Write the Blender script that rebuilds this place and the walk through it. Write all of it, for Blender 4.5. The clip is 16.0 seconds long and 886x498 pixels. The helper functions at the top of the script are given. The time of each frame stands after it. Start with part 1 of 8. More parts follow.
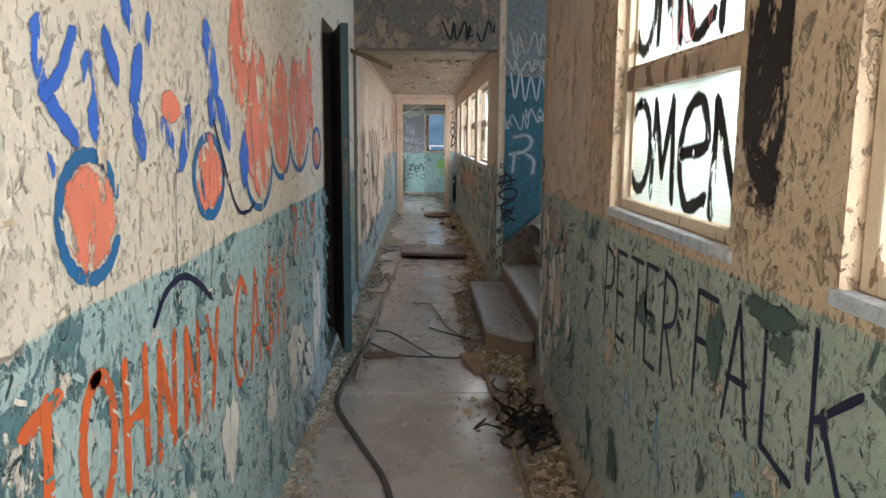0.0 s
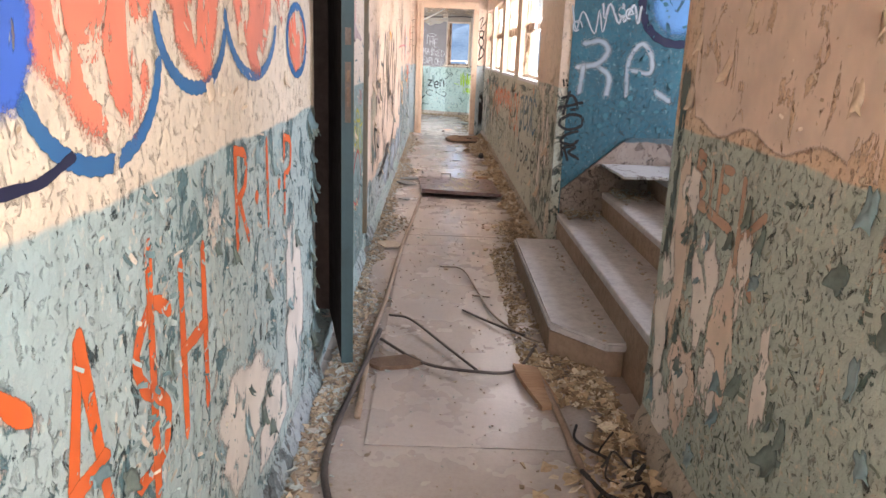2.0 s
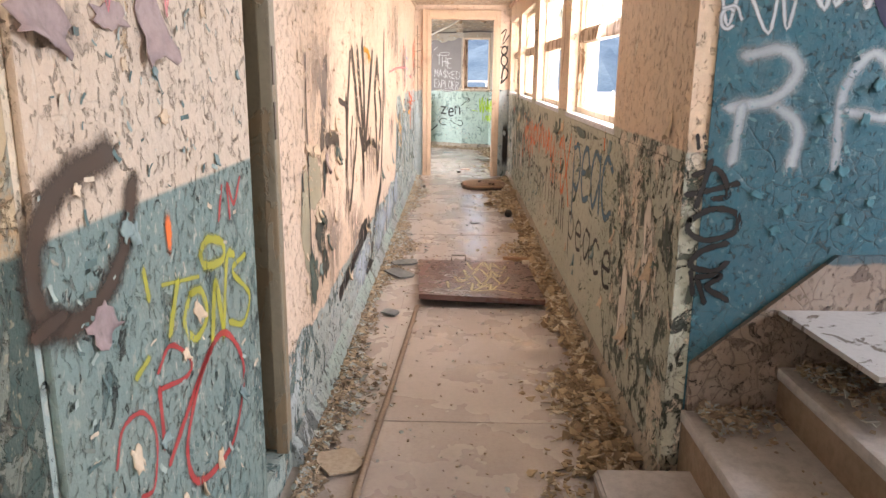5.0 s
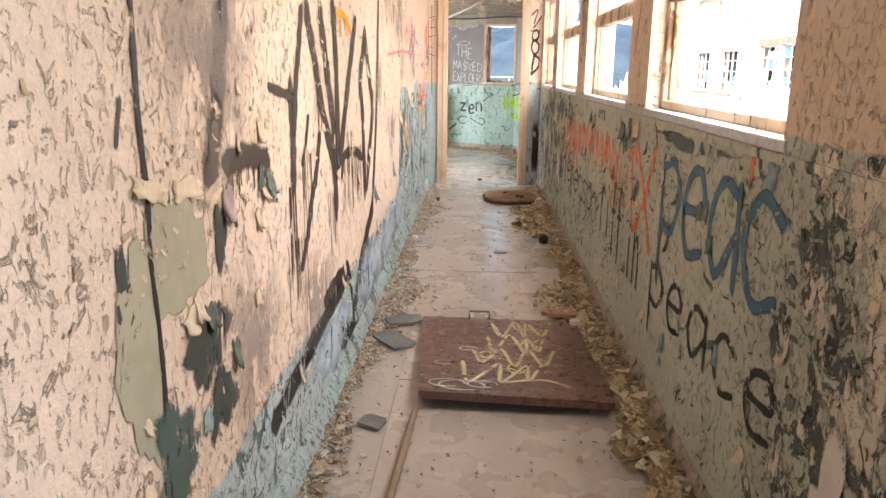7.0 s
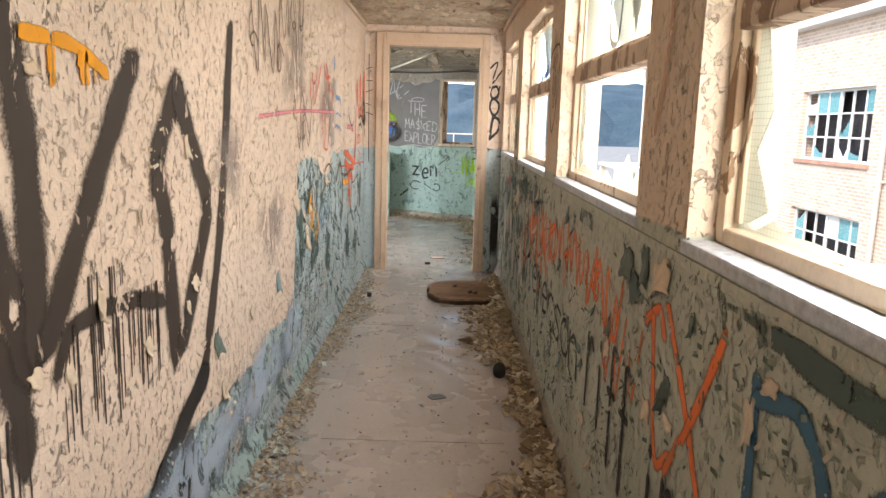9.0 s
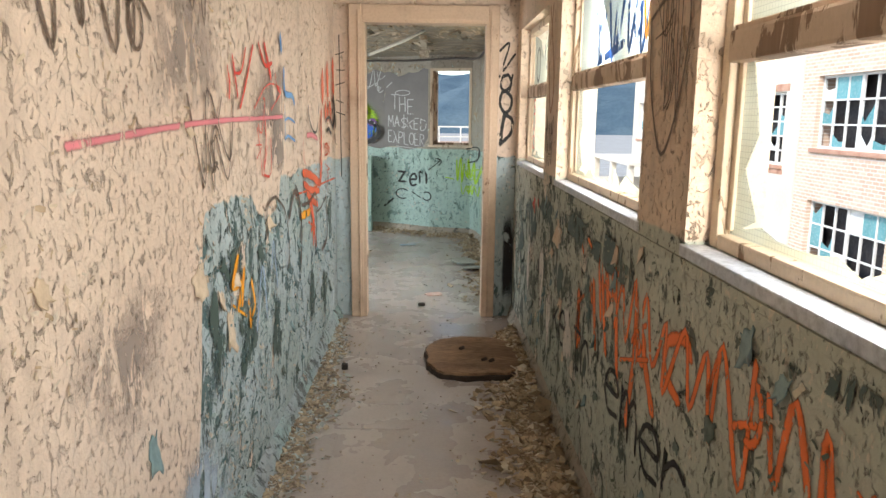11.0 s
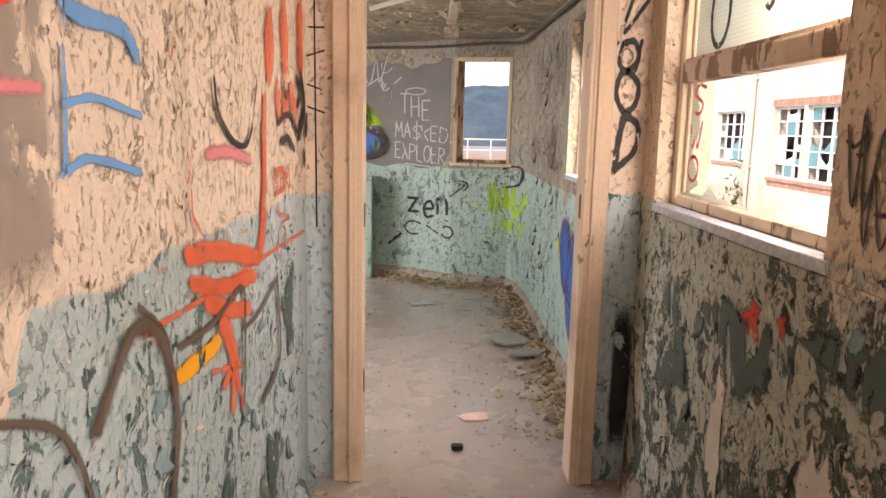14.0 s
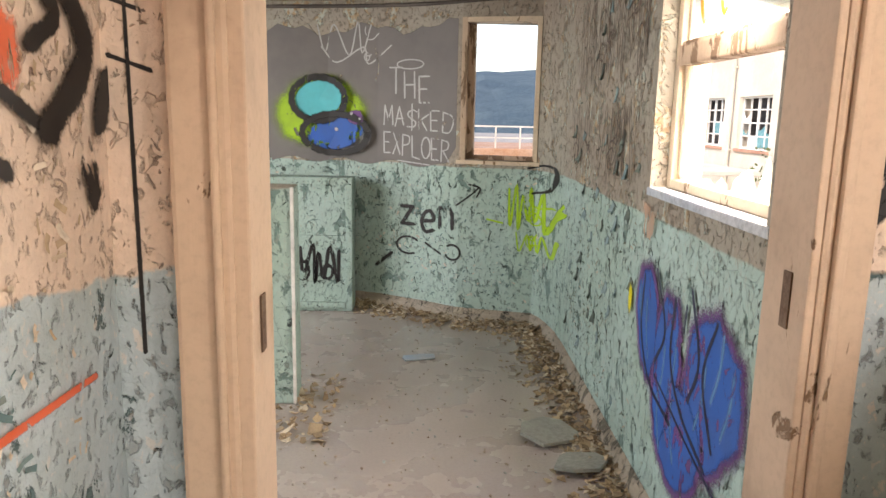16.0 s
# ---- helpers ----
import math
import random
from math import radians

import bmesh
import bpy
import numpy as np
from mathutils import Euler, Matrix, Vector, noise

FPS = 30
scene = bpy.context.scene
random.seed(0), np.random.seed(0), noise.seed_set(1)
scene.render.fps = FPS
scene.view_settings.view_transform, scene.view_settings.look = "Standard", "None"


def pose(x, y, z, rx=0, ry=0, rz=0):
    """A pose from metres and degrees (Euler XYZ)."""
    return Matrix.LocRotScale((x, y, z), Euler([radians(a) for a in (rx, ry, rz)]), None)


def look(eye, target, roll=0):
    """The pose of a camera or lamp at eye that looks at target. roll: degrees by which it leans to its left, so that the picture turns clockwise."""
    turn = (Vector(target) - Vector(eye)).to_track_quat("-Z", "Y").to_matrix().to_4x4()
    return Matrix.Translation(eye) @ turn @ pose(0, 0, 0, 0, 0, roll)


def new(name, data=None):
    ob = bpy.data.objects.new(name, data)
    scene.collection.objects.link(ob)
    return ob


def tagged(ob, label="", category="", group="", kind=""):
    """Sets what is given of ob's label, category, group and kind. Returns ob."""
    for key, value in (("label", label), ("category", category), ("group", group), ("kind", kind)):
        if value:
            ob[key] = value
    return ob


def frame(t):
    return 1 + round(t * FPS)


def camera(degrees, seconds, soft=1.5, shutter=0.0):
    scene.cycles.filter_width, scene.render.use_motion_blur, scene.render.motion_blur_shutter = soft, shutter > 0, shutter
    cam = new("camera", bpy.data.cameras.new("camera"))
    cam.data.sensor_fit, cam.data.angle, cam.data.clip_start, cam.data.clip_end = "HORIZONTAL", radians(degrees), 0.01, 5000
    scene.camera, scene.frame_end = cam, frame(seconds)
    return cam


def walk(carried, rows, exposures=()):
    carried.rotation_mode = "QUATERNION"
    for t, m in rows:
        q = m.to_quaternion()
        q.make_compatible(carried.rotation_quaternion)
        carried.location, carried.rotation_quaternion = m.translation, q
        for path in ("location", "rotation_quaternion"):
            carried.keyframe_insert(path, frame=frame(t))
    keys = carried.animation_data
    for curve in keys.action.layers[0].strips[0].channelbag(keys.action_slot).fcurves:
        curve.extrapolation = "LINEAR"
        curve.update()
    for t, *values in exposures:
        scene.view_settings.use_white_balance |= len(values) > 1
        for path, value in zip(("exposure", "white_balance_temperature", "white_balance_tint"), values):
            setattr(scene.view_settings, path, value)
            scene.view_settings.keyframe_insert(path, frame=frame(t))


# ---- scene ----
cam = camera(63.1, 16.0)
PATH = [
    (0, (0.044, 1.039, 1.408), (0.103, 3.015, 1.103), 0.4),
    (0.5, (-0.051, 1.396, 1.402), (-0.015, 3.358, 1.017), 1.4),
    (1, (-0.042, 1.755, 1.356), (-0.013, 3.702, 0.9), 1.8),
    (1.5, (-0.023, 2.173, 1.349), (0.003, 4.104, 0.831), 2.0),
    (2, (-0.08, 2.645, 1.324), (-0.047, 4.575, 0.8), 2.2),
    (2.5, (-0.01, 3.075, 1.343), (0.028, 5.017, 0.864), 1.7),
    (3, (0.095, 3.518, 1.356), (0.141, 5.458, 0.873), 1.8),
    (3.5, (0.052, 3.961, 1.347), (0.082, 5.894, 0.837), 2.0),
    (4, (0.039, 4.331, 1.38), (0.041, 6.267, 0.879), 1.6),
    (4.5, (0.048, 4.767, 1.394), (0.003, 6.705, 0.903), 0.9),
    (5, (0.023, 5.247, 1.36), (-0.01, 7.189, 0.885), 0.6),
    (5.2, (0.035, 5.408, 1.398), (0.06, 7.358, 0.954), 1.0),
    (7.3, (0.019, 7.004, 1.271), (-0.136, 8.934, 0.769), 0.3),
    (7.5, (0.028, 7.149, 1.281), (-0.172, 9.072, 0.768), 0.4),
    (8, (0.057, 7.564, 1.239), (-0.119, 9.488, 0.722), 1.2),
    (8.5, (0.098, 7.973, 1.312), (0.041, 9.926, 0.882), 1.5),
    (9, (0.214, 8.386, 1.35), (0.212, 10.357, 1.01), 1.7),
    (9.2, (0.228, 8.528, 1.374), (0.238, 10.504, 1.062), 1.7),
    (11.3, (0.08, 10.224, 1.431), (0.119, 12.19, 1.065), 0.6),
    (11.5, (0.058, 10.37, 1.44), (0.098, 12.338, 1.089), 1.0),
    (12, (0.036, 10.726, 1.452), (0.075, 12.698, 1.117), 1.2),
    (12.5, (0.046, 11.156, 1.408), (0.087, 13.127, 1.075), 1.2),
    (13, (-0.011, 11.552, 1.372), (0.028, 13.524, 1.042), 1.1),
    (13.5, (-0.079, 11.969, 1.408), (-0.038, 13.94, 1.073), 1.0),
    (14, (-0.082, 12.361, 1.375), (-0.041, 14.333, 1.044), 1.3),
    (14.5, (-0.068, 12.739, 1.397), (-0.033, 14.711, 1.062), 1.5),
    (15, (-0.113, 13.187, 1.382), (-0.079, 15.154, 1.021), 1.2),
    (15.5, (-0.1, 13.578, 1.35), (-0.062, 15.544, 0.981), 1.1),
    (16, (-0.068, 13.981, 1.367), (-0.032, 15.947, 1.0), 1.2),
]
EXPOSURE = [(0.0, 2.3, 5700, 6), (1.0, 2.85, 6200, 16), (2.0, 3.5, 6350, 22), (3.0, 3.55, 6300, 17), (3.5, 3.5, 6200, 14), (4.2, 3.55, 6500, 16), (5.0, 3.6, 7000, 22), (7.5, 3.3, 6700, 16), (8.2, 3.15, 6650, 15), (9.0, 2.75, 6550, 11), (11.5, 2.58, 6450, 8), (12.5, 2.57, 7000, 16), (14.0, 2.6, 7500, 23), (15.2, 2.66, 7700, 23), (16.0, 2.5, 7250, 18)]
walk(cam, [(t, look(eye, target, roll)) for t, eye, target, roll in PATH], EXPOSURE)

# ---- world, sun and daylight ----
SUN_EL, SUN_AZ = radians(42), radians(228)
world = bpy.data.worlds.new("sky")
scene.world = world
world.use_nodes = True
wt = world.node_tree
wsky = wt.nodes.new("ShaderNodeTexSky")
wsky.sky_type = "NISHITA"
wsky.sun_disc = False
wsky.sun_elevation, wsky.sun_rotation = SUN_EL, SUN_AZ
wt.links.new(wsky.outputs[0], wt.nodes["Background"].inputs[0])
wt.nodes["Background"].inputs[1].default_value = 0.07

sun = new("sun", bpy.data.lights.new("sun", "SUN"))
sun.data.energy, sun.data.angle, sun.data.color = 0.75, radians(0.6), (1.0, 0.93, 0.84)
sun_from = Vector((math.sin(SUN_AZ) * math.cos(SUN_EL), math.cos(SUN_AZ) * math.cos(SUN_EL), math.sin(SUN_EL)))
sun.matrix_world = look(sun_from * 60, (0, 0, 0))


def sky_lamp(name, eye, target, width, height, watts, color=(0.86, 0.93, 1.0)):
    """An added area lamp that stands in for daylight at an opening."""
    lamp = new(name, bpy.data.lights.new(name, "AREA"))
    lamp.data.shape, lamp.data.size, lamp.data.size_y = "RECTANGLE", width, height
    lamp.data.energy, lamp.data.color = watts, color
    lamp.matrix_world = look(eye, target)
    return lamp


# ---- node helpers and materials ----
class Nodes:
    """A small writer of shader nodes."""

    def __init__(self, name):
        self.mat = bpy.data.materials.new(name)
        self.mat.use_nodes = True
        self.tree = self.mat.node_tree
        self.shader = self.tree.nodes["Principled BSDF"]
        self.out = self.tree.nodes["Material Output"]
        self.pos = self.tree.nodes.new("ShaderNodeNewGeometry").outputs["Position"]

    def put(self, socket, value):
        if isinstance(value, bpy.types.NodeSocket):
            self.tree.links.new(value, socket)
        elif isinstance(value, (tuple, list)) and socket.type == "RGBA" and len(value) == 3:
            socket.default_value = (*value, 1)
        else:
            socket.default_value = value

    def math(self, op, a, b=0.0, clamp=False):
        n = self.tree.nodes.new("ShaderNodeMath")
        n.operation, n.use_clamp = op, clamp
        self.put(n.inputs[0], a)
        self.put(n.inputs[1], b)
        return n.outputs[0]

    def stretch(self, scale, shift=(0, 0, 0), vec=None):
        n = self.tree.nodes.new("ShaderNodeMapping")
        self.put(n.inputs["Vector"], vec or self.pos)
        n.inputs["Scale"].default_value = scale
        n.inputs["Location"].default_value = shift
        return n.outputs[0]

    def noise(self, scale, detail=4.0, rough=0.6, vec=None, warp=0.0):
        n = self.tree.nodes.new("ShaderNodeTexNoise")
        self.put(n.inputs["Vector"], vec or self.pos)
        n.inputs["Scale"].default_value, n.inputs["Detail"].default_value = scale, detail
        n.inputs["Roughness"].default_value, n.inputs["Distortion"].default_value = rough, warp
        return n.outputs[0]

    def cells(self, scale, feature="DISTANCE_TO_EDGE", vec=None, out=0):
        n = self.tree.nodes.new("ShaderNodeTexVoronoi")
        n.feature = feature
        self.put(n.inputs["Vector"], vec or self.pos)
        n.inputs["Scale"].default_value = scale
        return n.outputs["Distance" if feature == "DISTANCE_TO_EDGE" else "Color"]

    def step(self, value, lo, hi, a=0.0, b=1.0):
        n = self.tree.nodes.new("ShaderNodeMapRange")
        n.interpolation_type = "SMOOTHSTEP"
        for k, v in enumerate((value, lo, hi, a, b)):
            self.put(n.inputs[k], v)
        return n.outputs[0]

    def mix(self, f, a, b, blend="MIX"):
        n = self.tree.nodes.new("ShaderNodeMix")
        n.data_type, n.blend_type = "RGBA", blend
        self.put(n.inputs[0], f)
        self.put(n.inputs[6], a)
        self.put(n.inputs[7], b)
        return n.outputs[2]

    def axis(self, k, vec=None):
        n = self.tree.nodes.new("ShaderNodeSeparateXYZ")
        self.put(n.inputs[0], vec or self.pos)
        return n.outputs[k]

    def random(self, island=False):
        if island:
            return self.tree.nodes.new("ShaderNodeNewGeometry").outputs["Random Per Island"]
        return self.tree.nodes.new("ShaderNodeObjectInfo").outputs["Random"]

    def bump(self, height, distance=0.01, strength=1.0):
        n = self.tree.nodes.new("ShaderNodeBump")
        n.inputs["Distance"].default_value, n.inputs["Strength"].default_value = distance, strength
        self.put(n.inputs["Height"], height)
        self.put(self.shader.inputs["Normal"], n.outputs[0])
        return n.outputs[0]

    def done(self, color, rough=0.8, metal=0.0, spec=0.35):
        self.put(self.shader.inputs["Base Color"], color)
        self.put(self.shader.inputs["Roughness"], rough)
        self.put(self.shader.inputs["Metallic"], metal)
        self.put(self.shader.inputs["Specular IOR Level"], spec)
        return self.mat


CREAM, OCHRE, PLASTER = (0.78, 0.66, 0.50), (0.46, 0.31, 0.17), (0.68, 0.60, 0.51)
GREEN, TEAL, AQUA = (0.27, 0.37, 0.34), (0.075, 0.15, 0.145), (0.33, 0.45, 0.44)


def peeling(name, upper, lower, under, plaster, dado=1.12, bare=0.5, shed=0.55, ragged=0.05, flow=(1, 1, 0.78), upper_shed=0.62, second=None, rises=(), crackle=0.5, calm=None):
    """Two-tone wall paint over plaster, cracked and peeling. bare: how much plaster shows low down; shed: how little of the undercoat does."""
    n = Nodes(name)
    z = n.axis(2)
    big = n.noise(0.9, 3)
    mid = n.noise(3.6, 7, 0.68, n.stretch(flow))
    fine = n.noise(26, 4, 0.7)
    flaky = n.noise(10, 7, 0.68, n.stretch(flow, (3.1, 1.7, 0.4)), 0.6)
    chips = n.noise(21, 7, 0.68, n.stretch((1, 1, 0.8), (9, 4, 2)), 0.9)
    warp = n.tree.nodes.new("ShaderNodeVectorMath")
    warp.operation = "MULTIPLY_ADD"
    wn = n.tree.nodes.new("ShaderNodeTexNoise")
    wn.inputs["Scale"].default_value = 5
    n.put(wn.inputs["Vector"], n.pos)
    n.put(warp.inputs[0], wn.outputs["Color"])
    warp.inputs[1].default_value = (0.16, 0.16, 0.16)
    n.put(warp.inputs[2], n.pos)
    if calm:
        sound = 0.0
        for y0, y1, amount in calm:
            sound = n.math("ADD", sound, n.step(n.axis(1), y0, y1, amount, 0.0))
        sound = n.math("MULTIPLY", sound, n.step(z, 1.10, 1.16, 1.0, 0.0))
        mid, flaky, chips = n.math("SUBTRACT", mid, sound), n.math("SUBTRACT", flaky, n.math("MULTIPLY", sound, 0.7)), n.math("SUBTRACT", chips, n.math("MULTIPLY", sound, 0.5))
    cracks = n.cells(13, vec=n.stretch((1, 1, 0.85), vec=warp.outputs[0]))
    cracked = n.step(n.noise(2.2, 3, 0.5, n.stretch((1, 1, 1), (11, 3, 7))), 0.45, 0.6)
    line = n.math("ADD", z, n.math("MULTIPLY", n.math("SUBTRACT", n.noise(2.6, 6, 0.6), 0.5), ragged * 4))
    edge = dado
    for y0, y1, dz in rises:
        edge = n.math("ADD", edge, n.step(n.axis(1), y0, y1, 0.0, dz))
    high = n.step(n.math("SUBTRACT", line, edge), -0.006, 0.006)
    # painted coat of the lower wall, its undercoat and the bare plaster
    low = n.mix(n.step(n.noise(1.6, 4, 0.6, n.stretch((1, 1, 1), (5, 5, 5))), 0.35, 0.65), lower, second or AQUA)
    under_on = n.step(n.math("ADD", flaky, n.math("MULTIPLY", n.math("SUBTRACT", big, 0.5), 0.35)), shed, shed + 0.025)
    low = n.mix(under_on, low, under)
    bare_on = n.step(n.math("ADD", mid, n.math("MULTIPLY", n.math("SUBTRACT", flaky, 0.5), 0.5)), bare + 0.1, bare + 0.13)
    low = n.mix(bare_on, low, plaster)
    low = n.mix(n.step(chips, 0.615, 0.635), low, n.mix(0.65, under, (0.02, 0.024, 0.02)))
    # upper coat: cream distemper that flakes down to ochre plaster
    up = n.mix(n.step(big, 0.35, 0.7), upper, n.mix(0.35, upper, plaster))
    up_bare = n.step(n.math("ADD", flaky, n.math("MULTIPLY", n.math("SUBTRACT", mid, 0.5), 0.6)), upper_shed, upper_shed + 0.03)
    up = n.mix(up_bare, up, n.mix(n.step(fine, 0.4, 0.6), OCHRE, plaster))
    up = n.mix(n.step(chips, 0.66, 0.69), up, n.mix(0.4, OCHRE, upper))
    col = n.mix(high, low, up)
    # runs of dirt, soot and crack lines
    runs = n.noise(5, 5, 0.65, n.stretch((1, 1, 0.12)))
    col = n.mix(n.step(runs, 0.55, 0.75, 0.0, 0.24), col, (0.20, 0.15, 0.10), "MULTIPLY")
    col = n.mix(n.math("MULTIPLY", n.math("MULTIPLY", n.step(cracks, 0.0, 0.03, 1.0, 0.0), cracked), crackle), col, (0.07, 0.05, 0.035))
    col = n.mix(n.step(fine, 0.3, 0.75, 0.16, 0.0), col, (0.12, 0.09, 0.07))
    specks = n.noise(48, 4, 0.62, n.stretch((1, 1, 0.7), (1, 8, 3)), 0.4)
    spread = n.step(n.noise(2.8, 3, 0.6, n.stretch((1, 1, 1), (4, 9, 6))), 0.38, 0.62, 0.25, 1.0)
    col = n.mix(n.math("MULTIPLY", n.step(specks, 0.60, 0.64, 0.0, 0.6), spread), col, (0.09, 0.07, 0.05))
    col = n.mix(n.math("MULTIPLY", n.step(specks, 0.36, 0.40, 0.5, 0.0), spread), col, n.mix(0.5, plaster, upper))
    relief = n.math("ADD", n.math("MULTIPLY", under_on, -0.35), n.math("MULTIPLY", bare_on, -0.6))
    relief = n.math("ADD", n.math("MULTIPLY", relief, n.math("SUBTRACT", 1.0, high)), n.math("MULTIPLY", n.math("MULTIPLY", up_bare, -0.7), high))
    relief = n.math("ADD", relief, n.math("MULTIPLY", fine, 0.45))
    relief = n.math("ADD", relief, n.math("MULTIPLY", n.math("MULTIPLY", n.step(cracks, 0.0, 0.06), cracked), 0.3 * crackle))
    relief = n.math("ADD", relief, n.math("MULTIPLY", n.step(chips, 0.60, 0.66), 0.8))
    relief = n.math("ADD", relief, n.math("MULTIPLY", n.step(specks, 0.56, 0.64), -0.35))
    n.bump(relief, 0.013, 1.0)
    return n.done(col, n.step(fine, 0.3, 0.7, 0.55, 0.9))


M_NEAR = peeling("paint_cream_over_teal", CREAM, (0.42, 0.51, 0.485), (0.10, 0.19, 0.20), PLASTER, 1.105, 0.52, 0.57, 0.018, upper_shed=0.68, second=(0.37, 0.48, 0.47), crackle=0.15)
M_RIGHT_NEAR = peeling("paint_buff_over_sage", (0.66, 0.48, 0.32), (0.37, 0.43, 0.36), (0.09, 0.145, 0.12), (0.64, 0.52, 0.38), 1.12, 0.52, 0.61, 0.012, upper_shed=0.57, second=(0.42, 0.48, 0.405), crackle=0.1)
M_LEFT_FAR = peeling("paint_blush_over_blue", (0.76, 0.60, 0.475), (0.38, 0.46, 0.45), (0.10, 0.165, 0.165), (0.74, 0.62, 0.51), 0.40, 0.50, 0.54, 0.05, upper_shed=0.66, second=(0.46, 0.55, 0.58), rises=((11.9, 12.1, 0.75), (12.55, 12.88, -0.13), (13.1, 13.19, 0.12)), crackle=0.16, calm=((13.3, 13.1, 0.09),))
M_RIGHT_FAR = peeling("paint_sage_chipped", (0.74, 0.57, 0.42), (0.46, 0.485, 0.395), (0.085, 0.11, 0.09), (0.74, 0.66, 0.54), 1.14, 0.53, 0.55, 0.008, upper_shed=0.66, second=(0.51, 0.53, 0.44), crackle=0.25, calm=((10.4, 11.8, 0.14), (8.1, 8.8, -0.21), (13.2, 12.2, -0.035)))
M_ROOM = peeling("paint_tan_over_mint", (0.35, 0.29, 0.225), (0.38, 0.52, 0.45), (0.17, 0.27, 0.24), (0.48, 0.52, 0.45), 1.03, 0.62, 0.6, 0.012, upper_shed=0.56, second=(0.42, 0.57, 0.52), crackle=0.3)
M_BLUE = peeling("paint_deep_teal", (0.26, 0.26, 0.26), (0.028, 0.115, 0.155), (0.05, 0.19, 0.24), (0.16, 0.31, 0.34), 1.95, 0.66, 0.6, 0.05, upper_shed=0.55, second=(0.035, 0.145, 0.19), crackle=0.3)
M_BEAM = peeling("paint_sooty_grey", (0.22, 0.19, 0.16), (0.2, 0.17, 0.15), (0.08, 0.07, 0.06), (0.34, 0.3, 0.25), 1.0, 0.5, 0.5, 0.05, upper_shed=0.5)


def plain(name, color, color2, rough=0.8, scale=8.0, bump=0.004, metal=0.0, spec=0.35, flow=(1, 1, 1), dirt=0.35):
    """A surface with two-scale variation and light relief."""
    n = Nodes(name)
    a = n.noise(scale * 0.25, 3, 0.6, n.stretch(flow))
    b = n.noise(scale * 4, 5, 0.7, n.stretch(flow, (2, 3, 4)))
    c = n.mix(n.step(a, 0.3, 0.7), color, color2)
    c = n.mix(n.step(b, 0.35, 0.75, 0.0, dirt), c, tuple(v * 0.35 for v in color))
    n.bump(n.math("ADD", b, n.math("MULTIPLY", a, 0.6)), bump, 0.8)
    return n.done(c, n.step(b, 0.3, 0.7, max(rough - 0.12, 0.05), min(rough + 0.1, 1)), metal, spec)


def peeled_wood(name, paint, wood, amount=0.55):
    """Old gloss paint, chipped back to weathered timber."""
    n = Nodes(name)
    grain = n.noise(30, 5, 0.6, n.stretch((1, 1, 0.08)))
    patch = n.noise(9, 6, 0.65, n.stretch((1, 1, 0.4)), 0.7)
    fine = n.noise(60, 3, 0.6)
    off = n.step(patch, amount, amount + 0.03)
    c = n.mix(off, n.mix(n.step(fine, 0.4, 0.8, 0, 0.3), paint, tuple(v * 0.6 for v in paint)), n.mix(grain, wood, tuple(v * 0.45 for v in wood)))
    c = n.mix(n.step(n.noise(3, 4), 0.5, 0.8, 0, 0.45), c, (0.16, 0.1, 0.06), "MULTIPLY")
    n.bump(n.math("ADD", n.math("MULTIPLY", off, -0.8), n.math("MULTIPLY", grain, 0.4)), 0.004, 0.9)
    return n.done(c, 0.6)


def concrete_floor(name):
    n = Nodes(name)
    big = n.noise(0.8, 4, 0.6)
    mid = n.noise(4.5, 6, 0.65)
    fine = n.noise(70, 4, 0.7)
    c = n.mix(n.step(big, 0.25, 0.75), (0.35, 0.30, 0.27), (0.41, 0.36, 0.325))
    c = n.mix(n.step(mid, 0.3, 0.9, 0, 0.25), c, (0.50, 0.45, 0.41))
    c = n.mix(n.step(n.noise(11, 5, 0.7, n.stretch((1, 1, 1), (7, 7, 0))), 0.5, 0.9, 0, 0.22), c, (0.12, 0.095, 0.08))
    c = n.mix(n.step(fine, 0.35, 0.8, 0, 0.28), c, (0.1, 0.08, 0.07))
    n.bump(n.math("ADD", n.math("MULTIPLY", fine, 0.4), mid), 0.002, 0.25)
    return n.done(c, n.step(n.noise(2.5, 4, 0.6), 0.3, 0.75, 0.21, 0.36), 0.0, 0.8)


M_FLOOR = concrete_floor("worn_concrete")
M_STEP = plain("dusty_concrete", (0.43, 0.40, 0.385), (0.51, 0.48, 0.465), 0.85, 6, 0.004)
M_RISER = plain("brown_riser_paint", (0.24, 0.16, 0.10), (0.32, 0.23, 0.16), 0.7, 6, 0.004)
M_CEIL = peeling("ceiling_distemper", (0.60, 0.50, 0.38), (0.6, 0.5, 0.4), (0.3, 0.22, 0.15), (0.5, 0.42, 0.34), 0.1, 0.5, 0.5, 0.01, flow=(1, 0.6, 1), upper_shed=0.53)
# flaking coat like M_CEIL, on a darker tan base
M_CEIL_ROOM = peeling("ceiling_dark_tan", (0.30, 0.26, 0.2), (0.3, 0.25, 0.2), (0.3, 0.22, 0.15), (0.5, 0.46, 0.38), 0.1, 0.5, 0.5, 0.01, flow=(0.5, 1, 1), upper_shed=0.5)
# near-black brown: the dark of the side room is put into the colour
M_DARK = plain("shade_dark_brown", (0.05, 0.035, 0.028), (0.075, 0.05, 0.04), 0.9, 4)
M_FRAME = peeled_wood("door_frame_paint", (0.58, 0.43, 0.31), (0.30, 0.18, 0.10), 0.65)
M_WINWOOD = peeled_wood("window_frame_paint", (0.68, 0.55, 0.40), (0.36, 0.22, 0.12), 0.58)
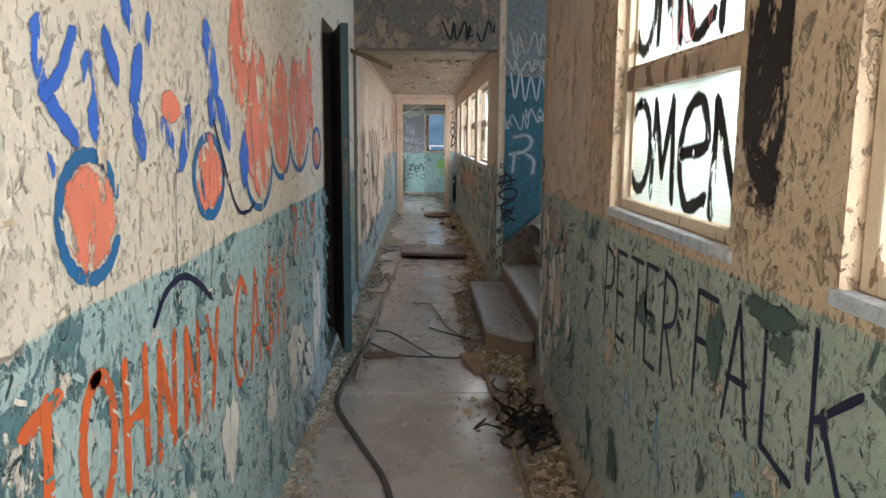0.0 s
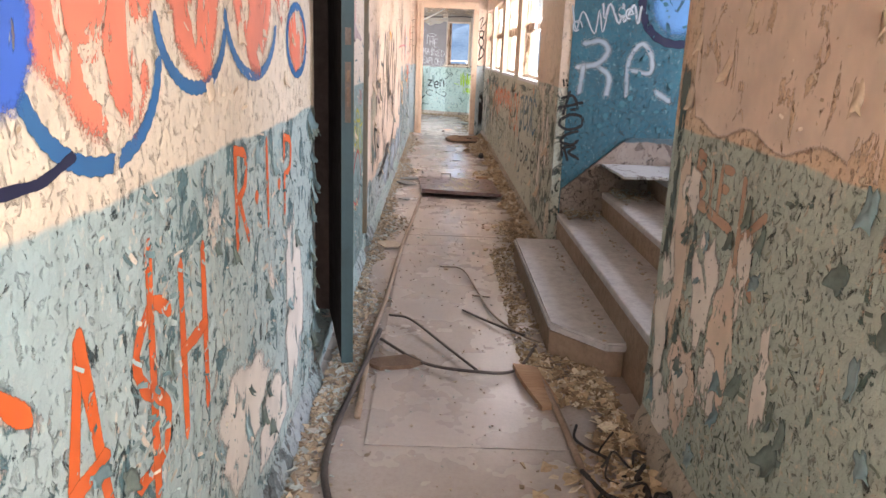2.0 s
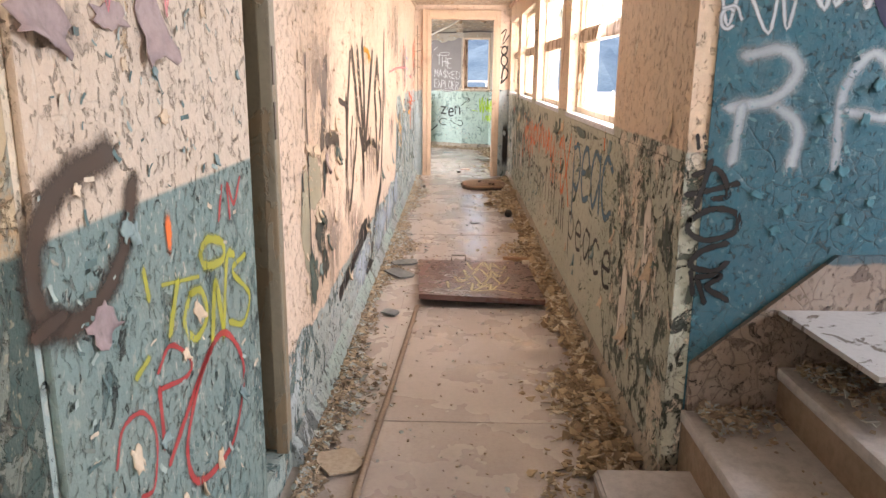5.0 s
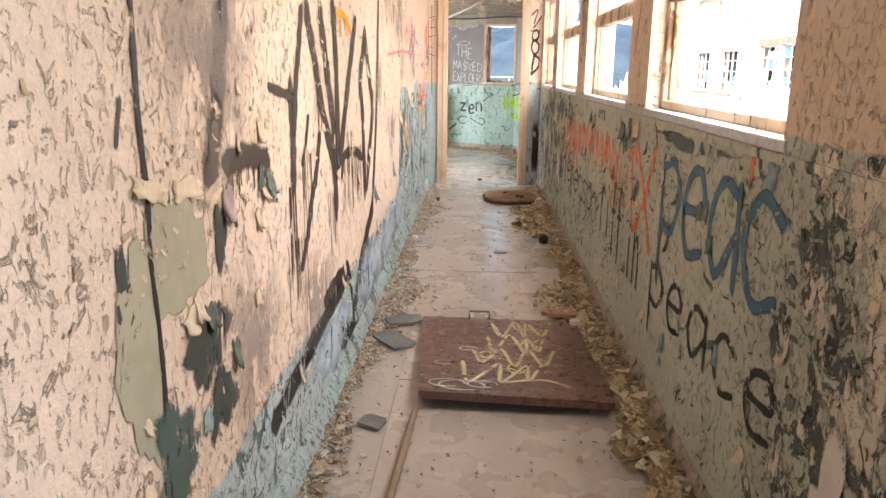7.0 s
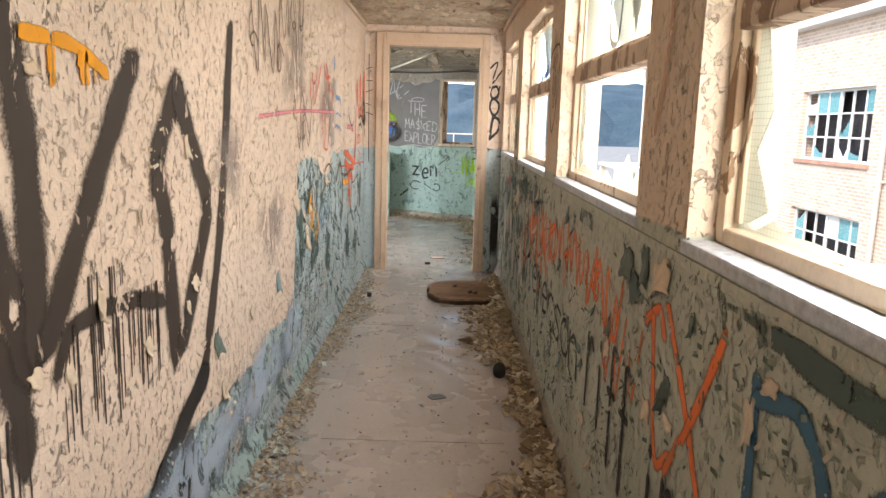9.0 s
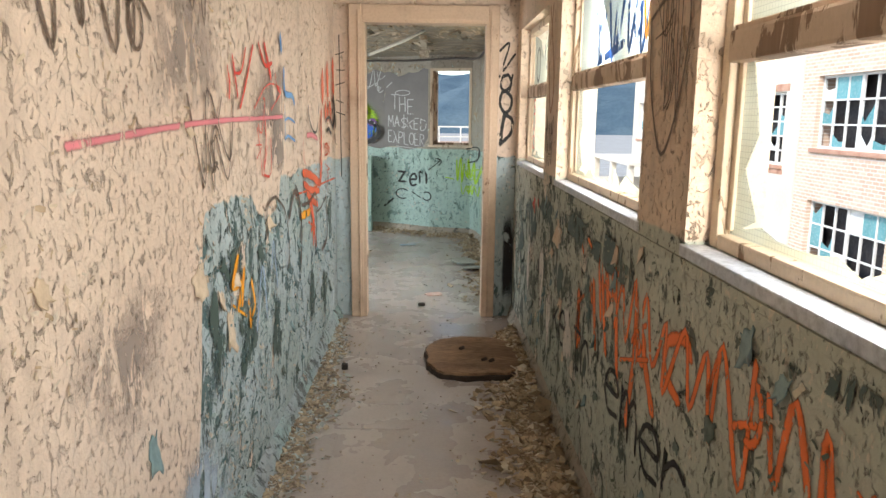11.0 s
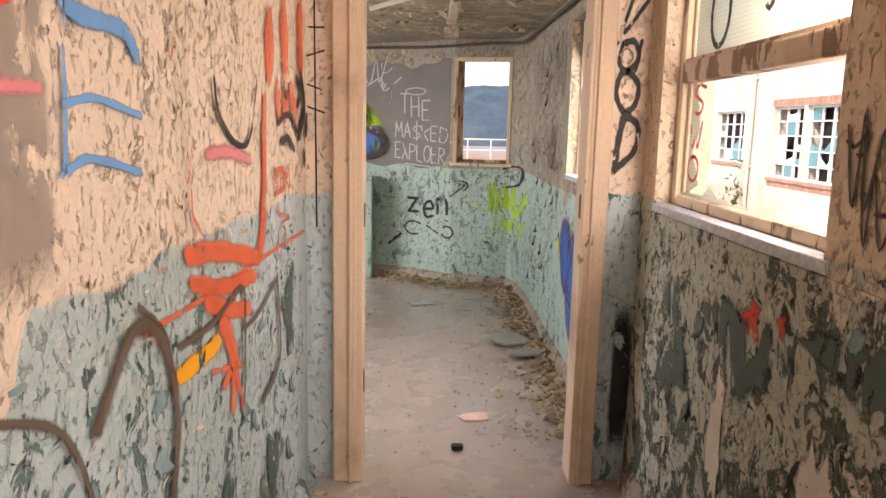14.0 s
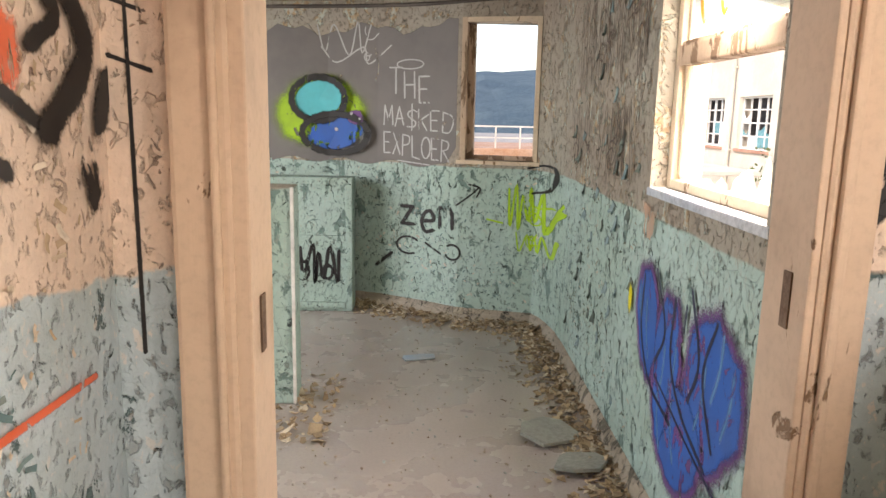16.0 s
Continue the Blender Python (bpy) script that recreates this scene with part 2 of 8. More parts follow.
M_TRANSOM = peeled_wood("bare_transom_wood", (0.56, 0.42, 0.30), (0.32, 0.2, 0.12), 0.52)
# dirty sill paint with the blue of the skylight put into its colour
M_SILL = plain("sky_tinted_sill", (0.52, 0.56, 0.62), (0.64, 0.65, 0.66), 0.5, 12, 0.005, dirt=0.5)
M_REVEAL = plain("reveal_render", (0.66, 0.57, 0.43), (0.74, 0.66, 0.52), 0.9, 14, 0.008)
M_DOORTEAL = peeled_wood("teal_door_paint", (0.035, 0.07, 0.078), (0.18, 0.13, 0.09), 0.68)
M_FACADE = plain("cream_render_wall", (0.60, 0.54, 0.45), (0.68, 0.63, 0.54), 0.9, 3, 0.006, dirt=0.15)


# ---- mesh helpers ----
def box(bm, x0, x1, y0, y1, z0, z1):
    v = [bm.verts.new((x, y, z)) for x in (x0, x1) for y in (y0, y1) for z in (z0, z1)]
    for q in ((0, 1, 3, 2), (4, 6, 7, 5), (0, 4, 5, 1), (2, 3, 7, 6), (0, 2, 6, 4), (1, 5, 7, 3)):
        bm.faces.new([v[k] for k in q])
    return v


def soft_box(bm, x0, x1, y0, y1, z0, z1, r=0.006):
    t = bmesh.new()
    box(t, x0, x1, y0, y1, z0, z1)
    bmesh.ops.bevel(t, geom=t.edges[:], offset=min(r, 0.45 * min(abs(x1 - x0), abs(y1 - y0), abs(z1 - z0))), segments=2, affect="EDGES", profile=0.6)
    join(bm, t)


def join(bm, other):
    m = bpy.data.meshes.new("tmp")
    other.to_mesh(m)
    other.free()
    bm.from_mesh(m)
    bpy.data.meshes.remove(m)


def tube(bm, pts, r, sides=8, closed=False):
    """A round rod along a line of points."""
    pts = [Vector(p) for p in pts]
    rings = []
    for i, p in enumerate(pts):
        d = (pts[min(i + 1, len(pts) - 1)] - pts[max(i - 1, 0)]).normalized()
        a = d.cross(Vector((0, 0, 1)) if abs(d.z) < 0.9 else Vector((1, 0, 0))).normalized()
        b = d.cross(a)
        rr = r[i] if isinstance(r, (list, tuple)) else r
        rings.append([bm.verts.new(p + rr * (math.cos(2 * math.pi * k / sides) * a + math.sin(2 * math.pi * k / sides) * b)) for k in range(sides)])
    for q, w in zip(rings, rings[1:]):
        for k in range(sides):
            bm.faces.new((q[k], q[(k + 1) % sides], w[(k + 1) % sides], w[k]))
    bm.faces.new(rings[0][::-1])
    bm.faces.new(rings[-1])


def wavy(points, per=8):
    """A smooth line through a few points."""
    p = [Vector(q) for q in points]
    p = [2 * p[0] - p[1]] + p + [2 * p[-1] - p[-2]]
    out = []
    for i in range(1, len(p) - 2):
        for k in range(per):
            t = k / per
            out.append(0.5 * (2 * p[i] + (p[i + 1] - p[i - 1]) * t + (2 * p[i - 1] - 5 * p[i] + 4 * p[i + 1] - p[i + 2]) * t * t + (3 * p[i] - p[i - 1] - 3 * p[i + 1] + p[i + 2]) * t ** 3))
    return out + [p[-2]]


def anchor(ob):
    return anchor(ob.parent) + ob.location if ob.parent else Vector(ob.location)


def part(name, bm, material, parent=None, label="", smooth=False):
    """One mesh object out of a bmesh in world metres, under a thing or a part."""
    if parent is not None:
        bmesh.ops.translate(bm, vec=-anchor(parent), verts=bm.verts)
    bmesh.ops.recalc_face_normals(bm, faces=bm.faces)
    mesh = bpy.data.meshes.new(name)
    bm.to_mesh(mesh)
    bm.free()
    mesh.materials.append(material)
    if smooth:
        mesh.polygons.foreach_set("use_smooth", [True] * len(mesh.polygons))
    ob = new(name, mesh)
    ob.parent = parent
    return tagged(ob, label)


def thing(name, at, label, category, group="", kind=""):
    ob = new(name)
    ob.location = at
    ob.empty_display_size = 0.1
    return tagged(ob, label, category, group, kind)


def solo(name, bm, material, at, label, category, group="", kind="", smooth=False):
    """A thing of one mesh, with its origin at its base."""
    bmesh.ops.translate(bm, vec=-Vector(at), verts=bm.verts)
    ob = part(name, bm, material, None, label, smooth)
    ob.location = at
    return tagged(ob, label, category, group, kind)


def slab(bm, axis, lo, hi, u0, u1, z0, z1, openings=()):
    """A wall from lo to hi along its normal axis, pierced by openings (u0, u1, z0, z1). Only outer faces are made."""
    us = sorted({u0, u1, *(v for o in openings for v in o[:2] if u0 < v < u1)})
    zs = sorted({z0, z1, *(v for o in openings for v in o[2:] if z0 < v < z1)})
    solid = {(i, j): not any(o[0] <= (us[i] + us[i + 1]) / 2 <= o[1] and o[2] <= (zs[j] + zs[j + 1]) / 2 <= o[3] for o in openings)
             for i in range(len(us) - 1) for j in range(len(zs) - 1)}

    def at(n, u, z):
        return bm.verts.new((n, u, z) if axis == "x" else (u, n, z))

    for (i, j), on in solid.items():
        if not on:
            continue
        a, b, c, d = us[i], us[i + 1], zs[j], zs[j + 1]
        bm.faces.new([at(lo, a, c), at(lo, b, c), at(lo, b, d), at(lo, a, d)])
        bm.faces.new([at(hi, a, c), at(hi, a, d), at(hi, b, d), at(hi, b, c)])
        for key, q in (((i - 1, j), (a, c, a, d)), ((i + 1, j), (b, c, b, d)), ((i, j - 1), (a, c, b, c)), ((i, j + 1), (a, d, b, d))):
            if not solid.get(key, False):
                bm.faces.new([at(lo, *q[:2]), at(lo, *q[2:]), at(hi, *q[2:]), at(hi, *q[:2])])
    bmesh.ops.remove_doubles(bm, verts=bm.verts, dist=0.0005)


# ---- the place: plan in metres ----
XL, XR = -0.54, 0.71                    # inner faces of the corridor's long walls
Y_BACK, Y_PIER, Y_BEAM, Y_END, Y_ROOM = -2.6, 5.04, 7.42, 15.0, 15.14
H_NEAR, H_FAR, H_ROOM = 2.62, 2.21, 2.12
NEAR_WIN = [(-1.84, -0.84), (-0.37, 0.68), (1.10, 2.15), (2.57, 3.57)]
FAR_WIN = [(8.46, 9.85), (10.25, 11.64), (12.03, 13.40), (13.77, 14.88)]
DOOR_A, DOOR_B = (5.42, 6.02), (7.17, 7.52)


def structure():
    bm = bmesh.new()
    slab(bm, "x", XL - 0.2, XL, Y_BACK, 7.52, 0, H_NEAR, [(*DOOR_A, 0.08, 2.1), (*DOOR_B, 0.12, 2.12)])
    wl1 = tagged(part("wall_left_near", bm, M_NEAR), "cream over teal peeling painted corridor wall with graffiti", "wall", kind="structure")
    bm = bmesh.new()
    slab(bm, "x", XL - 0.2, XL, 7.524, Y_END + 0.3, 0, H_NEAR)
    wl2 = tagged(part("wall_left_far", bm, M_LEFT_FAR), "blush and blue peeling corridor wall covered in spray paint", "wall", kind="structure")
    bm = bmesh.new()
    slab(bm, "x", XR, XR + 0.13, Y_BACK, Y_PIER, 0, H_NEAR, [(a, b, 1.17, 2.25) for a, b in NEAR_WIN])
    wr1 = tagged(part("wall_right_near", bm, M_RIGHT_NEAR), "buff over sage peeling wall with two windows", "wall", kind="structure")
    bm = bmesh.new()
    slab(bm, "x", XR, XR + 0.13, Y_BEAM, Y_END + 0.3, 0, H_NEAR, [(a, b, 1.13, 1.98) for a, b in FAR_WIN])
    wr2 = tagged(part("wall_right_far", bm, M_RIGHT_FAR), "chipped sage green wall under a row of windows", "wall", kind="structure")
    # recess with the stairs
    bm = bmesh.new()
    slab(bm, "y", Y_BEAM - 0.005, Y_BEAM - 0.001, XR + 0.06, XR + 0.135, 0, H_NEAR)
    slab(bm, "y", Y_BEAM - 0.005, Y_BEAM + 0.2, XR + 0.135, 3.6, 0, H_NEAR)
    wb = tagged(part("wall_blue", bm, M_BLUE), "deep teal blue peeling wall with white graffiti", "wall", kind="structure")
    bm = bmesh.new()
    slab(bm, "y", Y_PIER - 0.2, Y_PIER, XR + 0.132, 3.6, 0, H_NEAR)
    tagged(part("wall_recess_south", bm, M_RIGHT_NEAR), "peeling plaster wall beside the stairs", "wall", kind="structure")
    bm = bmesh.new()
    slab(bm, "x", 3.6, 3.8, Y_PIER - 0.2, Y_BEAM + 0.2, 0, H_NEAR, [(5.4, 7.0, 1.3, 2.5)])
    tagged(part("wall_recess_east", bm, M_BLUE), "plain wall with an opening behind the landing", "wall", kind="structure")
    # unseen closing wall; its opening is added to let fill light in
    bm = bmesh.new()
    slab(bm, "y", Y_BACK - 0.2, Y_BACK, XL - 0.2, XR + 0.22, 0, H_NEAR, [(-0.4, 0.6, 0.3, 2.3)])
    tagged(part("wall_back", bm, M_NEAR), "unseen peeling wall that closes the corridor, with an opening added for fill light", "wall", kind="structure")
    # beam where the ceiling drops
    bm = bmesh.new()
    box(bm, XL, XR, Y_BEAM, Y_BEAM + 0.22, H_FAR - 0.045, H_NEAR)
    beam = tagged(part("beam", bm, M_BEAM), "sooty grey lintel beam with black tags", "beam", kind="structure")
    # end wall with the doorway
    bm = bmesh.new()
    slab(bm, "y", Y_END + 0.045, Y_ROOM, XL, XR, 0, H_NEAR, [(-0.352, 0.514, -1, 2.06)])
    we = tagged(part("wall_end", bm, M_LEFT_FAR), "narrow peeling wall round the end doorway", "wall", kind="structure")
    # floor and ceilings
    bm = bmesh.new()
    box(bm, XL - 2.9, XR + 0.22, Y_BACK - 0.2, 20.4, -0.25, 0)
    box(bm, XR + 0.22, 3.8, Y_PIER - 0.2, Y_BEAM + 0.2, -0.25, 0)
    fl = tagged(part("floor", bm, M_FLOOR), "worn dusty brown concrete floor", "floor", kind="structure")
    bm = bmesh.new()
    box(bm, XL - 2.9, 3.8, Y_BACK - 0.2, Y_BEAM + 0.2, H_NEAR, H_NEAR + 0.2)
    tagged(part("ceiling_near", bm, M_CEIL), "flaking cream distemper ceiling", "ceiling", kind="structure")
    bm = bmesh.new()
    box(bm, XL, XR, Y_BEAM + 0.22, Y_END + 0.045, H_FAR, H_FAR + 0.1)
    tagged(part("ceiling_far", bm, M_CEIL), "low flaking cream ceiling", "ceiling", kind="structure")
    bm = bmesh.new()
    box(bm, XL - 2.9, XR + 0.6, Y_BEAM + 0.2, 20.4, H_NEAR, H_NEAR + 0.2)
    tagged(part("roof", bm, M_DARK), "flat roof slab", "roof", kind="structure")
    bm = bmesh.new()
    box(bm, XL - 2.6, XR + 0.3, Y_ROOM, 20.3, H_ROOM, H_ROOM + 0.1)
    tagged(part("ceiling_room", bm, M_CEIL_ROOM), "dark tan stained flaking ceiling", "ceiling", kind="structure")
    # rooms behind the left doors; their near-black colour carries the dark
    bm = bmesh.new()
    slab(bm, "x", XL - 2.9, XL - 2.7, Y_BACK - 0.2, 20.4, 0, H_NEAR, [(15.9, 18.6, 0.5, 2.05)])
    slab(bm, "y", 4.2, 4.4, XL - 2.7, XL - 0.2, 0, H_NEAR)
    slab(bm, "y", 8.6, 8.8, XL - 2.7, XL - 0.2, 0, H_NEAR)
    tagged(part("wall_dark_room", bm, M_DARK), "brown side room walls with the room's dark put into their colour", "wall", kind="structure")
    return wl1, wl2, wr1, wr2, wb, beam, we, fl


WALL_L1, WALL_L2, WALL_R1, WALL_R2, WALL_B, BEAM, WALL_E, FLOOR = structure()


def room_curve():
    """Plan of the end room's right and back wall, rounded at the corner."""
    pts = [(0.70, 17.95), (0.69, 18.18), (0.665, 18.36), (0.64, 18.48), (0.60, 18.57), (0.115, 18.70), (-0.14, 18.88), (-0.45, 19.06), (-0.8, 19.2), (-2.75, 19.5)]
    return pts


def end_room():
    pts = room_curve()
    bm = bmesh.new()

    def strip(a, b, z0, z1, thick=0.2):
        d = (Vector((*b, 0)) - Vector((*a, 0))).normalized()
        nrm = Vector((d.y, -d.x, 0)) * thick
        v = []
        for p in (Vector((*a, 0)), Vector((*b, 0)), Vector((*b, 0)) + nrm, Vector((*a, 0)) + nrm):
            v.append((bm.verts.new(p + Vector((0, 0, z0))), bm.verts.new(p + Vector((0, 0, z1)))))
        for k in range(4):
            bm.faces.new((v[k][0], v[(k + 1) % 4][0], v[(k + 1) % 4][1], v[k][1]))
        bm.faces.new([q[0] for q in v])
        bm.faces.new([q[1] for q in v])

    for a, b in zip(pts, pts[1:]):
        if a == (0.60, 18.57):
            strip(a, b, 0, 1.08, 0.12)
            strip(a, b, 1.97, H_ROOM, 0.12)
        else:
            strip(a, b, 0, H_ROOM, 0.12)
    slab(bm, "x", 0.70, 0.83, Y_ROOM + 0.17, 17.95, 0, H_ROOM, [(15.6, 16.5, 1.13, 1.98)])
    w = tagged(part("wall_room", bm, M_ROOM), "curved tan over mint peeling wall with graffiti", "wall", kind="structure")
    bm = bmesh.new()
    slab(bm, "y", Y_ROOM - 0.12, Y_ROOM, XL - 2.7, XL - 0.2, 0, H_ROOM)
    tagged(part("wall_room_south", bm, M_ROOM), "plain wall that closes the end room", "wall", kind="structure")
    return w


WALL_ROOM = end_room()

# ---- more materials ----
def spray(name, color, chip=0.6, fuzz=0.25, rough=0.6, thin=1.0):
    """Spray paint: soft at the stroke's edges, flaked off with the coat beneath."""
    n = Nodes(name)
    uv = n.tree.nodes.new("ShaderNodeUVMap")
    across = n.math("ABSOLUTE", n.axis(1, uv.outputs[0]))
    speck = n.noise(160, 2, 0.6)
    chips = n.noise(11, 5, 0.65, n.stretch((1, 1, 0.5)), 0.6)
    keep = n.step(n.math("ADD", across, n.math("MULTIPLY", n.math("SUBTRACT", speck, 0.5), min(fuzz * 1.6, 0.5))), 1.0 - fuzz, 1.0, 1.0, 0.0)
    keep = n.math("MULTIPLY", keep, n.step(chips, chip, chip + 0.03, 1.0, 0.0))
    keep = n.math("MULTIPLY", keep, thin)
    shade = n.mix(n.step(n.noise(6, 3), 0.35, 0.7, 0.0, 0.45), color, tuple(0.55 * v + 0.03 for v in color))
    n.done(shade, rough)
    clear = n.tree.nodes.new("ShaderNodeBsdfTransparent")
    both = n.tree.nodes.new("ShaderNodeMixShader")
    n.put(both.inputs[0], keep)
    n.put(both.inputs[1], clear.outputs[0])
    n.put(both.inputs[2], n.shader.outputs[0])
    n.put(n.out.inputs["Surface"], both.outputs[0])
    return n.mat


S_ORANGE = spray("spray_vermilion", (0.70, 0.13, 0.025), 0.62, 0.2)
S_CORAL = spray("spray_coral", (0.78, 0.22, 0.13), 0.53, 0.15)
S_BLUE = spray("spray_blue", (0.05, 0.14, 0.55), 0.54, 0.4)
S_RIM = spray("spray_rim_blue", (0.03, 0.14, 0.33), 0.6, 0.2)
S_NAVY = spray("spray_navy", (0.012, 0.014, 0.05), 0.62, 0.2)
S_BLACK = spray("spray_black", (0.014, 0.012, 0.011), 0.60, 0.45)
S_BROWN = spray("spray_dark_brown", (0.05, 0.036, 0.027), 0.60, 0.5, thin=0.92)
S_HAZE = spray("spray_grey_haze", (0.33, 0.27, 0.24), 0.54, 0.9, thin=0.55)
S_TAR = spray("tar_black_worn", (0.014, 0.012, 0.011), 0.535, 0.15)
S_RED = spray("spray_red", (0.70, 0.06, 0.035), 0.6, 0.3)
S_PINK = spray("spray_pink", (0.80, 0.24, 0.28), 0.60, 0.8, thin=0.85)
S_FLUO = spray("spray_orange", (0.92, 0.20, 0.045), 0.575, 0.65, thin=0.9)
S_FIRE = spray("spray_fire_red", (0.80, 0.13, 0.04), 0.585, 0.45, thin=0.82)
S_STEEL = spray("spray_steel_blue", (0.04, 0.13, 0.21), 0.66, 0.5)
S_WHITE = spray("spray_white", (0.62, 0.68, 0.72), 0.66, 0.95, thin=0.8)
S_SOFT = spray("spray_soft_white", (0.55, 0.62, 0.67), 0.66, 1.0, thin=0.62)
S_YELLOW = spray("spray_yellow", (0.72, 0.62, 0.02), 0.62, 0.5)
S_AMBER = spray("spray_amber", (0.85, 0.36, 0.01), 0.58, 0.3)
S_LIME = spray("spray_lime", (0.36, 0.58, 0.02), 0.62, 0.3)
S_SKY = spray("spray_sky_blue", (0.13, 0.32, 0.62), 0.585, 0.45)
S_AQUA = spray("spray_aqua", (0.08, 0.50, 0.55), 0.66, 0.1)
S_COBALT = spray("spray_cobalt", (0.02, 0.11, 0.42), 0.55, 0.15)
S_PURPLE = spray("spray_purple", (0.16, 0.06, 0.20), 0.62, 0.25)
S_CHALK = spray("spray_chalk", (0.55, 0.55, 0.52), 0.6, 0.4, thin=0.85)
S_GREY = spray("paint_out_grey", (0.17, 0.155, 0.145), 0.66, 0.05)
S_ROSE = spray("paint_out_rose", (0.70, 0.42, 0.27), 0.58, 0.3, thin=0.6)
S_SMOKE = spray("smoke_brown", (0.12, 0.075, 0.05), 0.68, 0.8, thin=0.9)
S_MINTPATCH = spray("paint_out_sage", (0.24, 0.28, 0.22), 0.62, 0.05)
S_DEEP = spray("paint_patch_deep_green", (0.07, 0.105, 0.09), 0.51, 0.3)
S_PALE = spray("paint_patch_pale", (0.72, 0.66, 0.58), 0.56, 0.2)

# planes to paint on: (u to the reader's right, v up, small lift off the wall)
ON_LEFT = lambda u, v, d: (XL + d, u, v)
ON_RIGHT = lambda u, v, d: (XR - d, u, v)
ON_BLUE = lambda u, v, d: (u, Y_BEAM - 0.005 - d, v)
ON_BEAM = lambda u, v, d: (u, Y_BEAM - d, v)
ON_END = lambda u, v, d: (u, Y_END + 0.045 - d, v)
ON_ROOM_R = lambda u, v, d: (0.70 - d, u, v)


def on_curve(u, v, d):
    """The end room's back wall, by x."""
    pts = room_curve()
    for a, b in zip(pts, pts[1:]):
        if b[0] <= u <= a[0]:
            k = (u - a[0]) / (b[0] - a[0])
            return (u, a[1] + k * (b[1] - a[1]) - d, v)
    return (u, pts[0][1] - d, v)


LAYERS = {}
LIFT = [0.0, 0.0]


def lifted():
    """Each coat lies a hair above the one before."""
    LIFT[1] = (LIFT[1] + 0.000045) % 0.00036
    return LIFT[0] + LIFT[1]


def ribbon(bm, plane, pts, w, per=6, round_off=True):
    """One sprayed stroke. pts: (u, v) by which it runs; w: its width in metres."""
    lift = lifted()
    line = wavy([(u, v, 0) for u, v in pts], per) if len(pts) > 2 and per > 1 else [Vector((u, v, 0)) for u, v in pts]
    if len(line) == 2:
        line = [line[0].lerp(line[1], k / 4) for k in range(5)]
    uv = bm.loops.layers.uv.verify()
    rows = []
    n = len(line)
    for i, p in enumerate(line):
        d = line[min(i + 1, n - 1)] - line[max(i - 1, 0)]
        d = d.normalized() if d.length > 1e-6 else Vector((1, 0, 0))
        s = Vector((-d.y, d.x, 0)) * w / 2
        wob = 1 + 0.12 * math.sin(i * 1.7 + pts[0][0] * 9)
        rows.append((p + s * wob, p, p - s * wob))
    d0, d1 = (line[0] - line[1]).normalized() * w * 0.5, (line[-1] - line[-2]).normalized() * w * 0.5
    if round_off:
        rows = [tuple(q.lerp(rows[0][1], 0.4) + d0 for q in rows[0])] + rows + [tuple(q.lerp(rows[-1][1], 0.4) + d1 for q in rows[-1])]
    vs = [[bm.verts.new(plane(q.x, q.y, lift)) for q in r] for r in rows]
    m = len(vs)
    for i in range(m - 1):
        for k in (0, 1):
            f = bm.faces.new((vs[i][k], vs[i][k + 1], vs[i + 1][k + 1], vs[i + 1][k]))
            for loop, (a, b) in zip(f.loops, ((i, k), (i, k + 1), (i + 1, k + 1), (i + 1, k))):
                end = 1.0 if round_off and a in (0, m - 1) else 0.0
                loop[uv].uv = (0.0, max(abs(b - 1), end))


def blob(bm, plane, u, v, ru, rv, sides=28, wobble=0.08, seed=0, turn=0.0, power=1.0):
    """A filled, uneven round patch of paint."""
    lift = lifted()
    uv = bm.loops.layers.uv.verify()
    mid = bm.verts.new(plane(u, v, lift))
    ring, inner = [], []
    for k in range(sides):
        a = 2 * math.pi * k / sides
        r = 1 + wobble * (math.sin(3 * a + seed) + 0.7 * math.sin(7 * a + 2 * seed) + 0.5 * math.sin(13 * a + seed))
        cx, cy = math.cos(a), math.sin(a)
        cx, cy = math.copysign(abs(cx) ** power, cx) * r, math.copysign(abs(cy) ** power, cy) * r
        x, y = cx * ru, cy * rv
        x, y = x * math.cos(turn) - y * math.sin(turn), x * math.sin(turn) + y * math.cos(turn)
        ring.append(bm.verts.new(plane(u + x, v + y, lift)))
        inner.append(bm.verts.new(plane(u + 0.8 * x, v + 0.8 * y, lift)))
    for k in range(sides):
        j = (k + 1) % sides
        f = bm.faces.new((mid, inner[k], inner[j]))
        for loop, q in zip(f.loops, (0, 0.78, 0.78)):
            loop[uv].uv = (0, q)
        f = bm.faces.new((inner[k], ring[k], ring[j], inner[j]))
        for loop, q in zip(f.loops, (0.78, 1, 1, 0.78)):
            loop[uv].uv = (0, q)


def patch(bm, plane, u0, u1, v0, v1, columns=30, rows=8, seed=1):
    """A painted-out rectangle with a hand-rolled edge, laid close to a bent wall."""
    lift = lifted()
    uv = bm.loops.layers.uv.verify()
    grid = []
    for i in range(columns + 1):
        u = u0 + (u1 - u0) * i / columns
        lo, hi = v0 + 0.02 * math.sin(u * 17 + seed), v1 + 0.03 * math.sin(u * 11 + seed) + 0.02 * math.sin(u * 31)
        grid.append([bm.verts.new(plane(u, lo + (hi - lo) * j / rows, lift)) for j in range(rows + 1)])
    for i in range(columns):
        for j in range(rows):
            f = bm.faces.new((grid[i][j], grid[i + 1][j], grid[i + 1][j + 1], grid[i][j + 1]))
            for loop, (a, c) in zip(f.loops, ((i, j), (i + 1, j), (i + 1, j + 1), (i, j + 1))):
                loop[uv].uv = (0, 1 if a in (0, columns) or c in (0, rows) else 0)


